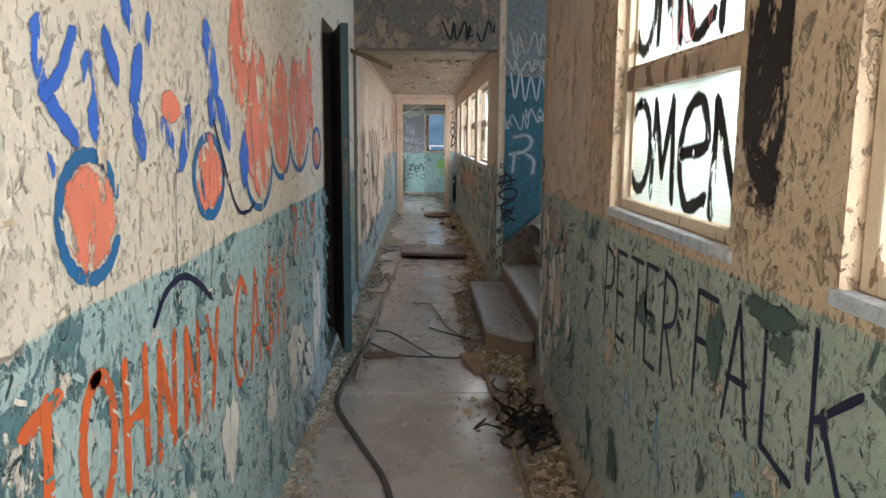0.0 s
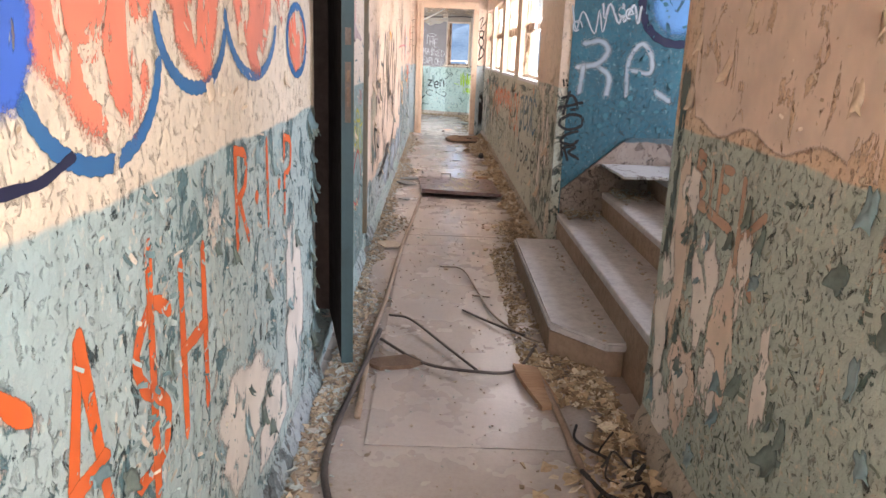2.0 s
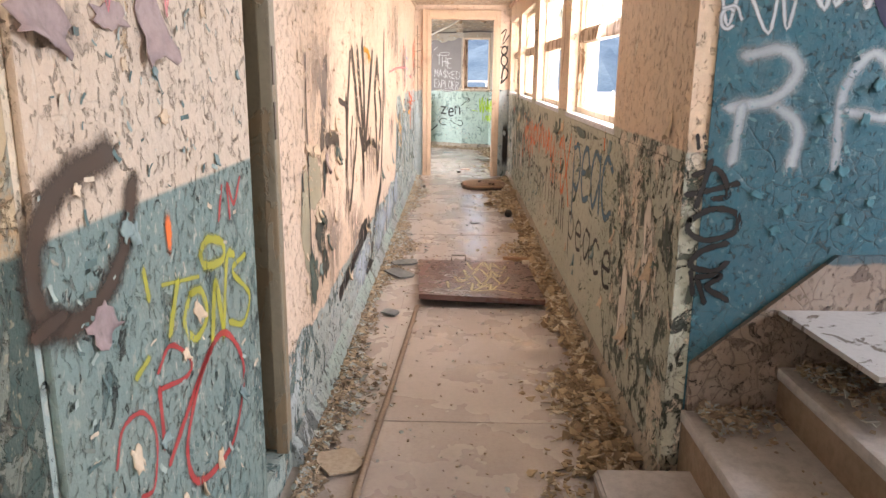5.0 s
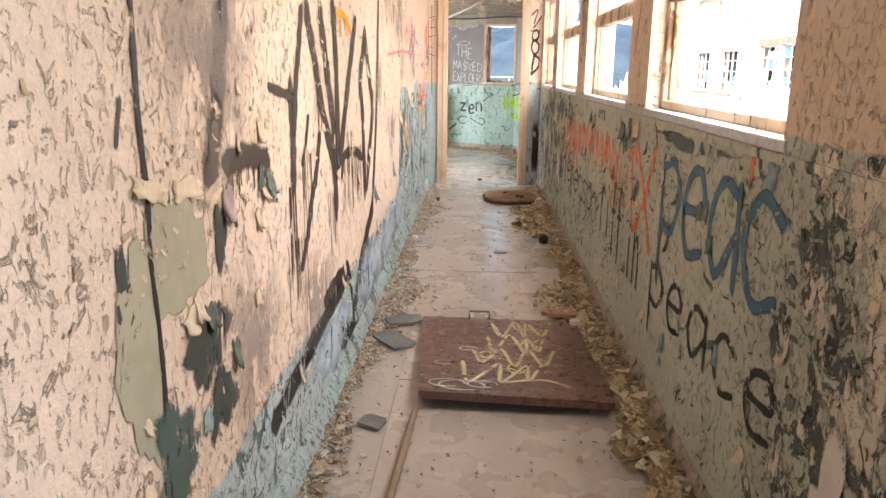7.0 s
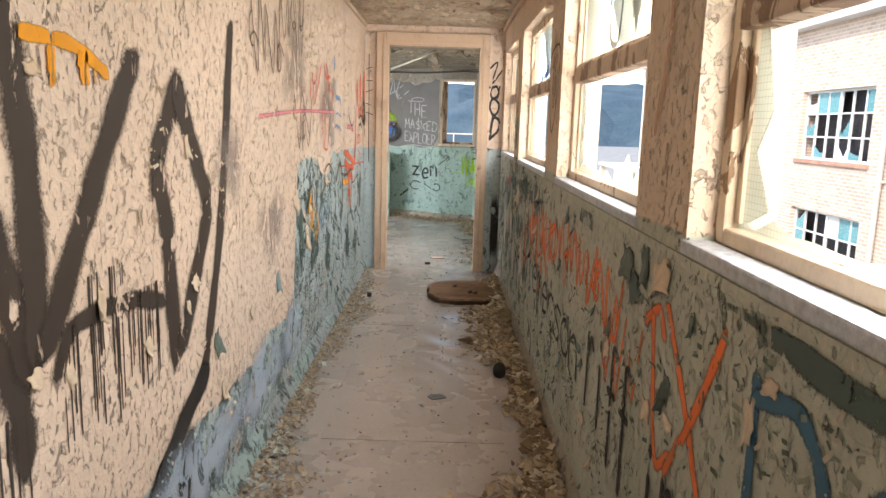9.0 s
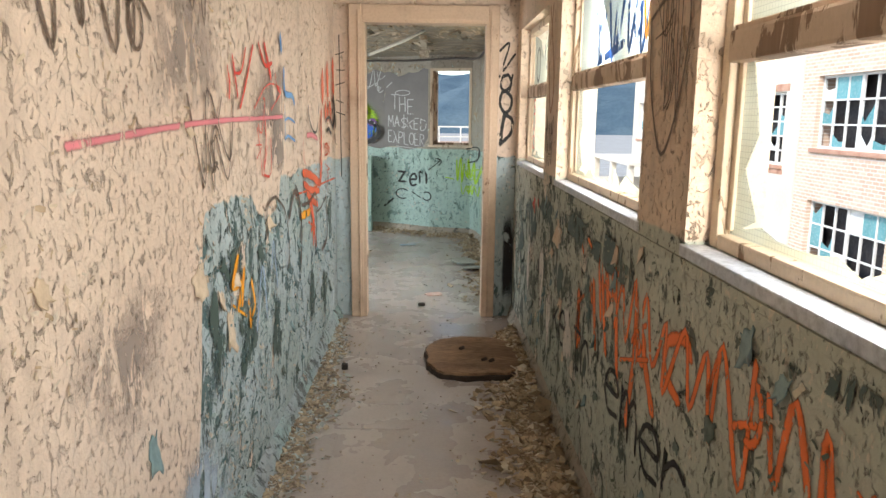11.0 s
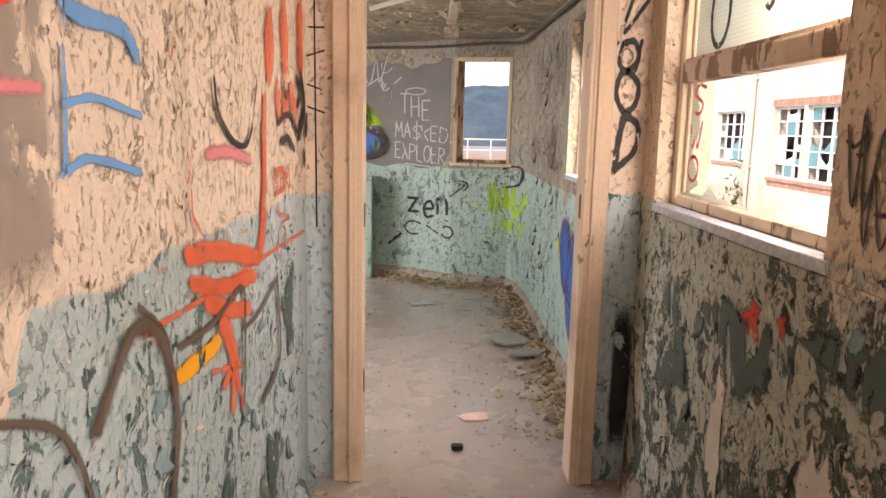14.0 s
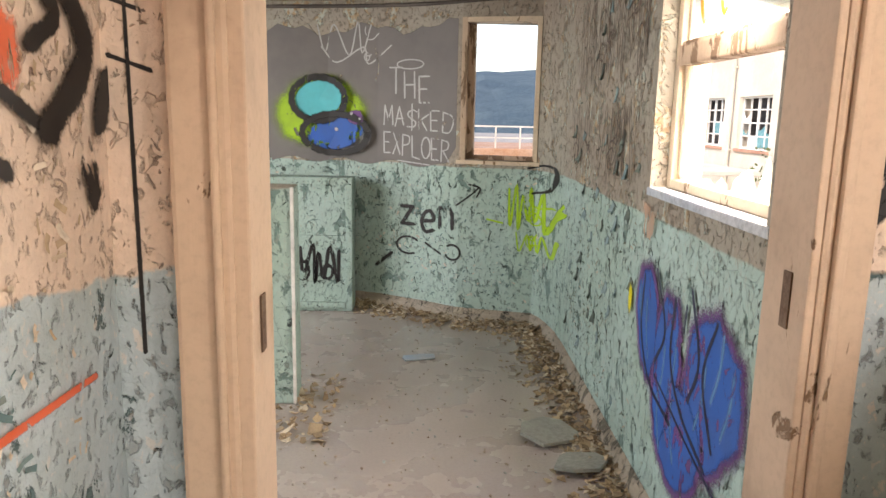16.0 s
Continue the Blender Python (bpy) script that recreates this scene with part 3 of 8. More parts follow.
def ring_line(u, v, ru, rv, a0=0.0, a1=360.0, n=13):
    return [(u + ru * math.cos(radians(a0 + (a1 - a0) * k / (n - 1))), v + rv * math.sin(radians(a0 + (a1 - a0) * k / (n - 1)))) for k in range(n)]


# single-stroke letters in a unit box
GLYPH = {
    "k": "0,1.5 .05,0|.9,1 .1,.45|.25,.55 .9,0", "t": ".4,1.5 .4,.1 .8,0|.05,1 .85,1", "m": "0,0 .03,1|.05,.7 .3,1 .45,.7 .47,0|.47,.7 .75,1 .93,.7 .95,0",
    "B": "0,0 .05,1|.05,1 .75,.85 .1,.52|.1,.52 .85,.3 .7,.02 0,0", "X": "0,0 .9,1|.05,1 .85,0", "U": "0,1 .1,.1 .7,.05 .85,1",
    "J": "0,.9 .8,1|.5,1 .5,.25 .3,0 .05,.15", "O": "CLOSED", "H": "0,1 .05,0|.8,1 .85,0|0,.5 .85,.52", "N": "0,0 .05,1|.05,1 .75,0|.75,0 .8,1",
    "Y": "0,1 .4,.55|.8,1 .35,0", "C": "1,.85 .5,1 .08,.6 .15,.12 .6,0 .95,.12", "A": "0,0 .4,1|.4,1 .85,0|.1,.38 .75,.4", "S": "1,.8 .55,.9 .1,.72 .3,.5 .85,.3 .7,.06 .05,.05|.5,1.2 .5,-.12",
    "R": "0,0 .05,1|.05,1 .75,.9 .7,.6 .1,.48|.2,.5 .85,0", "I": ".4,0 .4,1", "P": "0,0 .05,1|.05,1 .8,.9 .75,.58 .08,.48", "E": "0,1 .05,0|0,1 .8,1|.05,.52 .6,.52|.05,0 .8,0",
    "T": "0,1 1,1|.5,1 .5,0", "F": "0,0 .05,1|.05,1 .85,1|.05,.55 .6,.56", "L": "0,1 .05,0|.05,0 .9,-.1", "K": "0,1 .05,0|.95,.75 .1,.42|.25,.45 .8,-.05",
    "M": "0,0 .1,1|.1,1 .45,.25|.45,.25 .8,1|.8,1 .9,0", "W": "0,.9 .25,0 .5,.6 .72,0 1,1", "s": "1,.9 .4,1 .1,.7 .8,.35 .6,0 0,.05", "o": "CLOSED",
    "p": "0,1 .03,-.7|0,.9 .6,1 .95,.6 .6,.1 .05,.15", "e": ".1,.5 .9,.6 .7,1 .25,.9 .02,.45 .3,0 .9,.1", "a": ".95,.9 .4,1 .03,.5 .35,0 .9,.5|.95,1 1,0", "c": ".95,.85 .4,1 .02,.5 .4,0 .95,.15",
    "n": "0,0 .03,1|.05,.7 .5,1 .85,.7 .9,0", "i": ".4,0 .4,.8|.4,1.1 .42,1.15", "f": ".95,1.3 .5,1.3 .45,.7 .45,-.2|.1,.75 .85,.75", "r": "0,0 .05,1|.05,.65 .45,1 .85,.9", "h": "0,0 .03,1.5|.05,.7 .5,1 .85,.7 .95,0",
    "z": "0,1 .9,1|.9,1 .05,0|.05,0 1,0", "8": ".5,.5 .95,.75 .5,1 .05,.75 .5,.5 .98,.25 .5,0 .02,.25 .5,.5", "D": "0,0 .05,1|.05,1 .85,.8 .95,.4 .6,0 0,0", "Z": "0,.9 .9,1|.9,1 .2,0|.2,0 1,.15",
}


def letters(bm, plane, word, u0, v0, u1, v1, high, w, lean=0.0, gap=0.28):
    """Hand-sprayed writing from (u0, v0) to (u1, v1) along its foot."""
    step = (u1 - u0) / len(word)
    for k, ch in enumerate(word):
        if ch == " ":
            continue
        fu, fv = u0 + step * k, v0 + (v1 - v0) * k / max(len(word) - 1, 1)
        wide = step * (1 - gap)
        if ch == ".":
            blob(bm, plane, fu + wide / 2, fv + high * 0.4, w * 0.8, w * 0.8, 12)
            continue
        for line in (["CLOSED"] if GLYPH[ch] == "CLOSED" else GLYPH[ch].split("|")):
            if line == "CLOSED":
                pts = [(0.5 + 0.5 * math.cos(a), 0.5 + 0.5 * math.sin(a)) for a in np.linspace(1.6, 1.6 + 6.5, 12)]
            else:
                pts = [tuple(float(q) for q in p.split(",")) for p in line.split()]
            ribbon(bm, plane, [(fu + wide * x + lean * y * math.copysign(1, step), fv + high * y) for x, y in pts], w)


def scribble(bm, plane, u0, u1, v0, v1, count, w, seed, tall=True):
    """Writing that cannot be read: plain up and down strokes."""
    rnd = random.Random(seed)
    pts = []
    for k in range(count * 2 + 1):
        f = k / (count * 2)
        if tall:
            pts.append((u0 + (u1 - u0) * f + rnd.uniform(-0.5, 0.5) * abs(u1 - u0) / count * 0.6, (v0 if k % 2 else v1) + rnd.uniform(-0.16, 0.16) * (v1 - v0)))
        else:
            pts.append(((u0 if k % 2 else u1) + rnd.uniform(-0.16, 0.16) * (u1 - u0), v1 + (v0 - v1) * f))
    ribbon(bm, plane, pts, w, 5)
    mid, tall_by = (v0 + v1) / 2, v1 - v0
    for k in range(max(1, count // 2)):
        u = rnd.uniform(min(u0, u1), max(u0, u1))
        r = tall_by * rnd.uniform(0.18, 0.34)
        ribbon(bm, plane, ring_line(u, mid + rnd.uniform(-0.3, 0.3) * tall_by, r * 0.7, r, rnd.uniform(0, 180), rnd.uniform(240, 420), 9), w * rnd.uniform(0.6, 1.0))
        s = rnd.uniform(-0.3, 0.3) * tall_by
        ribbon(bm, plane, [(u - 0.12 * tall_by, mid + s), (u + 0.02, mid + s * 0.4), (u + 0.3 * tall_by, mid + s + rnd.uniform(-0.3, 0.3) * tall_by)], w * 0.8)


def drips(bm, plane, u0, u1, v, long, count, w, seed):
    rnd = random.Random(seed)
    for k in range(count):
        u = rnd.uniform(u0, u1)
        ribbon(bm, plane, [(u, v), (u + rnd.uniform(-0.004, 0.004), v - long * rnd.uniform(0.3, 1.0))], w * rnd.uniform(0.6, 1.2), 1)


def tag(material, parent, label, draw, name="graffiti"):
    LAYERS[parent.name] = LAYERS.get(parent.name, 0) + 1
    LIFT[0] = 0.0012 + 0.0004 * LAYERS[parent.name]
    bm = bmesh.new()
    draw(bm)
    return part(name, bm, material, parent, label)


def frosted(name, tint, clear):
    """Wired cast glass, dirty: part of the light passes straight, the rest is scattered."""
    n = Nodes(name)
    y, z = n.axis(1), n.axis(2)
    grid = n.math("MINIMUM", n.math("PINGPONG", y, 0.0065), n.math("PINGPONG", z, 0.0065))
    wire = n.step(grid, 0.0004, 0.0010, 1.0, 0.0)
    dirt = n.noise(7, 5, 0.65)
    c = n.mix(n.step(dirt, 0.4, 0.75, 0, 0.55), tint, (0.5, 0.46, 0.34))
    c = n.mix(n.math("MULTIPLY", wire, 0.35), c, (0.2, 0.2, 0.19))
    n.done(c, 0.25)
    soft = n.tree.nodes.new("ShaderNodeBsdfTranslucent")
    n.put(soft.inputs[0], c)
    clean = n.tree.nodes.new("ShaderNodeBsdfTransparent")
    clean.inputs[0].default_value = (0.93, 0.96, 0.95, 1)
    m1, m2 = n.tree.nodes.new("ShaderNodeMixShader"), n.tree.nodes.new("ShaderNodeMixShader")
    m1.inputs[0].default_value = 0.25
    n.put(m1.inputs[1], soft.outputs[0])
    n.put(m1.inputs[2], n.shader.outputs[0])
    n.put(m2.inputs[0], n.step(dirt, 0.3, 0.8, clear, clear * 0.35))
    n.put(m2.inputs[1], m1.outputs[0])
    n.put(m2.inputs[2], clean.outputs[0])
    n.put(n.out.inputs["Surface"], m2.outputs[0])
    return n.mat


M_GLASS = frosted("wired_glass", (0.62, 0.68, 0.64), 0.3)
M_GLASS_DIRTY = frosted("dirty_wired_glass", (0.66, 0.66, 0.55), 0.25)
M_RUST = plain("rusty_metal", (0.16, 0.10, 0.07), (0.25, 0.17, 0.11), 0.7, 30, 0.002, metal=0.5)
M_CONDUIT = plain("brown_conduit", (0.22, 0.15, 0.10), (0.31, 0.23, 0.17), 0.6, 18, 0.002)
M_CABLE = plain("black_cable", (0.05, 0.04, 0.035), (0.10, 0.08, 0.066), 0.6, 20, 0.001)
M_WIRE = plain("pale_wire", (0.26, 0.2, 0.15), (0.36, 0.29, 0.22), 0.6, 20, 0.001)
M_BROWNBOARD = plain("brown_gloss_board", (0.095, 0.042, 0.032), (0.13, 0.062, 0.048), 0.32, 5, 0.002, spec=0.5)
M_PLY = plain("stained_plywood", (0.30, 0.17, 0.09), (0.38, 0.24, 0.14), 0.7, 7, 0.003, flow=(0.4, 2.5, 1))
M_DISC = plain("weathered_disc_ply", (0.17, 0.095, 0.05), (0.34, 0.21, 0.12), 0.75, 9, 0.006, flow=(0.5, 2.2, 1), dirt=0.75)
M_PLYEDGE = plain("charred_edge", (0.035, 0.022, 0.015), (0.06, 0.04, 0.03), 0.9, 14)
M_LIDBOARD = peeled_wood("white_flaking_board", (0.42, 0.41, 0.40), (0.2, 0.17, 0.14), 0.57)
M_STEELPLATE = plain("dull_lock_steel", (0.10, 0.075, 0.055), (0.17, 0.14, 0.12), 0.65, 30, 0.001, metal=0.3)
M_SOOT = plain("burnt_black", (0.012, 0.011, 0.01), (0.03, 0.026, 0.022), 0.9, 30)
M_BRICK = plain("red_brick", (0.42, 0.22, 0.15), (0.52, 0.32, 0.23), 0.9, 12)
M_SASH = plain("white_sash_paint", (0.7, 0.7, 0.67), (0.78, 0.77, 0.73), 0.6, 9, 0.002)
# near black: the dark of unlit rooms is put into the colour
M_VOID = plain("unlit_room_black", (0.02, 0.018, 0.02), (0.035, 0.03, 0.032), 0.6, 3)
M_TEALGLASS = plain("teal_pane", (0.10, 0.28, 0.31), (0.16, 0.38, 0.42), 0.25, 4, 0.001, spec=0.5)
M_PIPE = plain("painted_drainpipe", (0.6, 0.54, 0.44), (0.68, 0.62, 0.53), 0.7, 8, 0.002)
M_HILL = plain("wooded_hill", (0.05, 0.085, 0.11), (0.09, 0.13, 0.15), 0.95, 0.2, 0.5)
M_LEAF = plain("yard_weeds", (0.09, 0.13, 0.04), (0.15, 0.19, 0.07), 0.8, 20)


def rubble_material(name, a, b, c):
    n = Nodes(name)
    r = n.random(island=True)
    col = n.mix(n.step(r, 0.25, 0.45), a, b)
    col = n.mix(n.step(r, 0.7, 0.85), col, c)
    col = n.mix(n.step(n.noise(60, 3), 0.4, 0.8, 0, 0.4), col, (0.08, 0.06, 0.045))
    return n.done(col, 0.9)


M_RUBBLE = rubble_material("paint_chip_rubble", (0.42, 0.34, 0.24), (0.27, 0.21, 0.15), (0.40, 0.44, 0.42))
M_RUBBLE_R = rubble_material("leaf_and_plaster_rubble", (0.46, 0.35, 0.22), (0.24, 0.17, 0.10), (0.60, 0.52, 0.39))
M_FLAKE = rubble_material("curled_teal_flakes", (0.34, 0.42, 0.40), (0.11, 0.18, 0.18), (0.62, 0.54, 0.43))
M_FLAKE_CREAM = rubble_material("curled_cream_flakes", (0.66, 0.54, 0.4), (0.5, 0.37, 0.24), (0.72, 0.62, 0.5))
M_FLAKE_SAGE = rubble_material("curled_sage_flakes", (0.28, 0.30, 0.23), (0.11, 0.14, 0.11), (0.5, 0.46, 0.36))
M_FLAKE_BLUE = rubble_material("curled_blue_flakes", (0.05, 0.16, 0.2), (0.12, 0.25, 0.28), (0.03, 0.1, 0.13))


# ---- stairs in the recess ----
def stairs():
    st = thing("staircase", (0.6, 6.2, 0), "dusty concrete stairs with brown painted risers", "stairs")
    rise, edge = 0.155, (0.47, 0.76, 1.05, 1.34, 1.63)
    for k, x in enumerate(edge):
        z1 = rise * (k + 1)
        y0, y1 = (5.60, Y_BEAM - 0.12) if k == 0 else (Y_PIER + 0.006, Y_BEAM - 0.008)
        x1 = edge[k + 1] if k + 1 < len(edge) else 3.595
        bm = bmesh.new()
        if k == 0:
            # the lowest step is cut off at a slant beside the pier
            pts = [(x, y1), (x, y0 + 0.14), (x + 0.21, y0 - 0.1), (x1 + 0.02, y0 - 0.1), (x1 + 0.02, y1)]
            low = [bm.verts.new((a, b, z1 - 0.04)) for a, b in pts]
            top = [bm.verts.new((a, b, z1)) for a, b in pts]
            bm.faces.new(low)
            bm.faces.new(top)
            for i in range(5):
                bm.faces.new((low[i], low[(i + 1) % 5], top[(i + 1) % 5], top[i]))
            bmesh.ops.bevel(bm, geom=bm.edges[:], offset=0.01, segments=2, affect="EDGES")
        else:
            soft_box(bm, x, x1 + 0.02, y0, y1, z1 - 0.04, z1, 0.012)
        part("tread", bm, M_STEP, st)
        bm = bmesh.new()
        if k == 0:
            pts = [(x + 0.006, y1 - 0.003), (x + 0.006, y0 + 0.14), (x + 0.212, y0 - 0.094), (x1, y0 - 0.094), (x1, y1 - 0.003)]
            low = [bm.verts.new((a, b, 0)) for a, b in pts]
            top = [bm.verts.new((a, b, z1 - 0.041)) for a, b in pts]
            bm.faces.new(low)
            bm.faces.new(top)
            for i in range(5):
                bm.faces.new((low[i], low[(i + 1) % 5], top[(i + 1) % 5], top[i]))
        else:
            box(bm, x + 0.008, x1 + 0.002, y0 + 0.004, y1 - 0.002, 0.0, z1 - 0.041)
        part("riser", bm, M_RISER, st)
    # sloped skirting up the teal wall
    bm = bmesh.new()
    for (xa, za), (xb, zb) in (((0.775, 0.47), (1.19, 0.83)), ((1.19, 0.83), (3.59, 0.85))):
        f = [bm.verts.new(p) for p in ((xa, Y_BEAM - 0.0052, 0.0), (xb, Y_BEAM - 0.0052, 0.0), (xb, Y_BEAM - 0.0052, zb), (xa, Y_BEAM - 0.0052, za))]
        g = [bm.verts.new(v.co + Vector((0, -0.02, 0))) for v in f]
        bm.faces.new(f)
        bm.faces.new(g)
        for i in range(4):
            bm.faces.new((f[i], f[(i + 1) % 4], g[(i + 1) % 4], g[i]))
    tagged(part("stair_skirting", bm, peeling("skirting_plaster", (0.05, 0.11, 0.14), (0.26, 0.20, 0.16), (0.16, 0.12, 0.1), (0.34, 0.28, 0.23), 0.80, 0.5, 0.55, 0.03, second=(0.36, 0.3, 0.26), rises=()), WALL_B), "sloped plaster skirting with flaking teal edge")


stairs()
sky_lamp("sky_light_recess", (3.7, 6.2, 1.9), (1.2, 6.3, 0.2), 1.6, 1.2, 14, (0.80, 0.90, 1.0))
# fill lamp added in the unseen back opening to brighten the near walls
sky_lamp("back_fill_light", (0.1, Y_BACK - 0.1, 1.3), (0.5, 3, 1.2), 1.0, 2.0, 6, (1.0, 0.97, 0.93))
for wy in (-1.34, 0.15):
    sky_lamp("sky_light_window", (XR + 0.2, wy, 1.75), (XL, wy + 0.6, 0.8), 1.0, 1.0, 17, (1.0, 0.97, 0.93))
sky_lamp("sky_light_room", (XL - 2.75, 17.2, 1.3), (0, 16.8, 0.0), 2.6, 1.5, 18)
# fill lamp added at the end room's window to brighten the floor
sky_lamp("window_fill_light", (0.95, 15.95, 1.6), (0.25, 16.35, 0.0), 0.5, 0.7, 9, (1.0, 0.96, 0.9))
# fill lamps added outside the windows, turned along the corridor, backs to the camera
for wy, watts, wz in ((8.68, 1.9, 1.58), (9.35, 1.7, 1.58), (10.45, 2.9, 1.58), (11.0, 2.2, 1.58), (12.2, 2.6, 1.58), (12.8, 2.2, 1.58), (13.9, 3.4, 1.58), (1.35, 2.8, 1.75), (2.8, 2.8, 1.75), (3.3, 1.5, 1.75)):
    sky_lamp("window_fill_light", (XR + 0.21, wy, wz), (XR + 0.21 - 0.52, wy + 0.64, wz - 0.58), 0.30, 0.8, watts, (1.0, 0.96, 0.9))


# one more added lamp at the first long window, aimed back towards the stairs
sky_lamp("window_fill_light", (XR + 0.21, 9.1, 1.58), (XR - 0.3, 8.4, 0.75), 0.5, 0.8, 2.6, (1.0, 0.96, 0.9))


def lid_board():
    """Flaking white board with an oval hole, lying on the upper steps."""
    ob = thing("board", (1.5, 7.15, 0.63), "flaking white board with an oval hole lying on the stairs", "board")
    bm = bmesh.new()
    n = 40
    rings = []
    for z in (0.640, 0.655):
        out, hole = [], []
        for k in range(n):
            a = 2 * math.pi * k / n
            c, s = math.cos(a), math.sin(a)
            m = 1 / max(abs(c), abs(s))
            u, v = c * m, s * m
            out.append(bm.verts.new((1.80 + 0.77 * u + (0.012 * (1 - v)), 7.142 + 0.253 * v, z)))
            hole.append(bm.verts.new((1.59 + 0.15 * c, 7.25 + 0.055 * s, z)))
        rings.append((out, hole))
    for k in range(n):
        j = (k + 1) % n
        for out, hole in rings:
            bm.faces.new((out[k], out[j], hole[j], hole[k]))
        for q in (0, 1):
            bm.faces.new((rings[0][q][k], rings[0][q][j], rings[1][q][j], rings[1][q][k]))
    part("panel", bm, M_LIDBOARD, ob)
    bm = bmesh.new()
    soft_box(bm, 1.5, 1.62, 6.95, 7.35, 0.622, 0.631, 0.002)
    part("batten", bm, M_PLY, ob)


lid_board()


# ---- doors on the left ----
def side_doors():
    d = thing("door_1", (-0.39, 5.42, 0.0), "teal panel door ajar with rusty lock edge", "door", kind="structure")
    hinge, free = Vector((XL + 0.015, 6.0, 0)), Vector((-0.385, 5.38, 0))
    along = (free - hinge).normalized()
    side = Vector((along.y, -along.x, 0))
    if side.x > 0:
        side = -side

    def slabs(bm, a, b, t0, t1, z0, z1):
        v = [bm.verts.new(hinge + along * s + side * t + Vector((0, 0, z))) for s in (a, b) for t in (t0, t1) for z in (z0, z1)]
        for q in ((0, 1, 3, 2), (4, 6, 7, 5), (0, 4, 5, 1), (2, 3, 7, 6), (0, 2, 6, 4), (1, 5, 7, 3)):
            bm.faces.new([v[k] for k in q])

    length = (free - hinge).length
    # room side of the leaf: shade is put into its near-black brown
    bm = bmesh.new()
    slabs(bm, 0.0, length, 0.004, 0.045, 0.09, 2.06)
    part("leaf", bm, M_DARK, d, "dark brown door leaf, its shaded side put into the colour")
    bm = bmesh.new()
    slabs(bm, 0.0, length, 0.0, 0.0035, 0.09, 2.06)
    part("face_panel", bm, peeling("leaf_paint", (0.30, 0.25, 0.20), (0.10, 0.165, 0.16), (0.05, 0.075, 0.07), (0.36, 0.33, 0.28), 1.1, 0.56, 0.56, 0.02, second=(0.13, 0.20, 0.19)), d)
    bm = bmesh.new()
    slabs(bm, length + 0.0005, length + 0.006, 0.002, 0.047, 0.09, 2.06)
    edge = part("lock_edge", bm, M_DOORTEAL, d)
    for z0, z1, label in ((1.06, 1.28, "rusty mortise lock plate"), (1.34, 1.40, "rusty bolt plate")):
        bm = bmesh.new()
        slabs(bm, length + 0.0062, length + 0.009, 0.012, 0.034, z0, z1)
        part("lock_plate", bm, M_STEELPLATE, edge, label)
    bm = bmesh.new()
    slabs(bm, length + 0.0092, length + 0.014, 0.018, 0.028, 1.12, 1.19)
    slabs(bm, length + 0.0092, length + 0.014, 0.018, 0.028, 1.21, 1.25)
    part("latch", bm, M_RUST, edge)
    # dark sheet added over the far reveal in place of the doorway's shade
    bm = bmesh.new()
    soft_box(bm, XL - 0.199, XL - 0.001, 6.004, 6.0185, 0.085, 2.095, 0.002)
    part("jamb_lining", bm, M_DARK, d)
    on_leaf = lambda u, v, q: hinge + along * u - side * q + Vector((0, 0, v))
    tag(S_PINK, d, "pink scrawl on the door leaf", lambda b: (scribble(b, on_leaf, 0.12, 0.5, 1.3, 1.62, 4, 0.02, 81), scribble(b, on_leaf, 0.05, 0.3, 1.2, 1.38, 3, 0.014, 82)))
    tag(S_SMOKE, d, "brown smoke rings on the door leaf", lambda b: (ribbon(b, on_leaf, ring_line(0.17, 0.98, 0.055, 0.13), 0.05), ribbon(b, on_leaf, ring_line(0.14, 0.66, 0.05, 0.12, 60, 300), 0.05)))
    tag(S_HAZE, d, "grey bare patches on the door leaf", lambda b: [blob(b, on_leaf, u, v, ru, rv, 24, 0.2, k) for k, (u, v, ru, rv) in enumerate(((0.38, 1.12, 0.06, 0.12), (0.2, 1.5, 0.08, 0.06), (0.06, 0.8, 0.03, 0.2), (0.07, 0.45, 0.04, 0.2), (0.45, 0.8, 0.05, 0.1)))], "bare_patch")
    tag(S_BROWN, d, "dark chips on the door leaf", lambda b: [blob(b, on_leaf, u, v, ru, rv, 18, 0.3, k) for k, (u, v, ru, rv) in enumerate(((0.12, 1.45, 0.03, 0.07), (0.16, 1.36, 0.025, 0.03), (0.05, 0.95, 0.012, 0.07), (0.04, 0.6, 0.015, 0.1), (0.34, 1.05, 0.01, 0.05), (0.5, 1.5, 0.02, 0.05), (0.3, 1.55, 0.015, 0.05)))], "old_paint")
    # peeling post behind the hinge and its hinge leaf
    bm = bmesh.new()
    soft_box(bm, XL - 0.03, XL + 0.012, 6.022, 6.13, 0.09, 2.12, 0.006)
    post = part("jamb", bm, peeling("jamb_flaking", (0.52, 0.40, 0.25), (0.05, 0.085, 0.075), (0.16, 0.19, 0.16), (0.30, 0.30, 0.24), 1.13, 0.54, 0.52, 0.004, upper_shed=0.5, second=(0.06, 0.10, 0.09)), d)
    for z in (1.42, 0.45):
        bm = bmesh.new()
        soft_box(bm, XL + 0.0125, XL + 0.017, 6.035, 6.11, z, z + 0.13, 0.001)
        part("hinge", bm, M_DOORTEAL, post)
    # second doorway
    d = thing("door_2", (XL, 7.35, 0.0), "closed dark olive door deep in a flaking frame", "door", kind="structure")
    bm = bmesh.new()
    soft_box(bm, XL - 0.15, XL - 0.11, 7.172, 7.518, 0.125, 2.115, 0.003)
    part("leaf", bm, plain("olive_dark_paint", (0.07, 0.055, 0.03), (0.1, 0.08, 0.04), 0.7, 8), d)
    bm = bmesh.new()
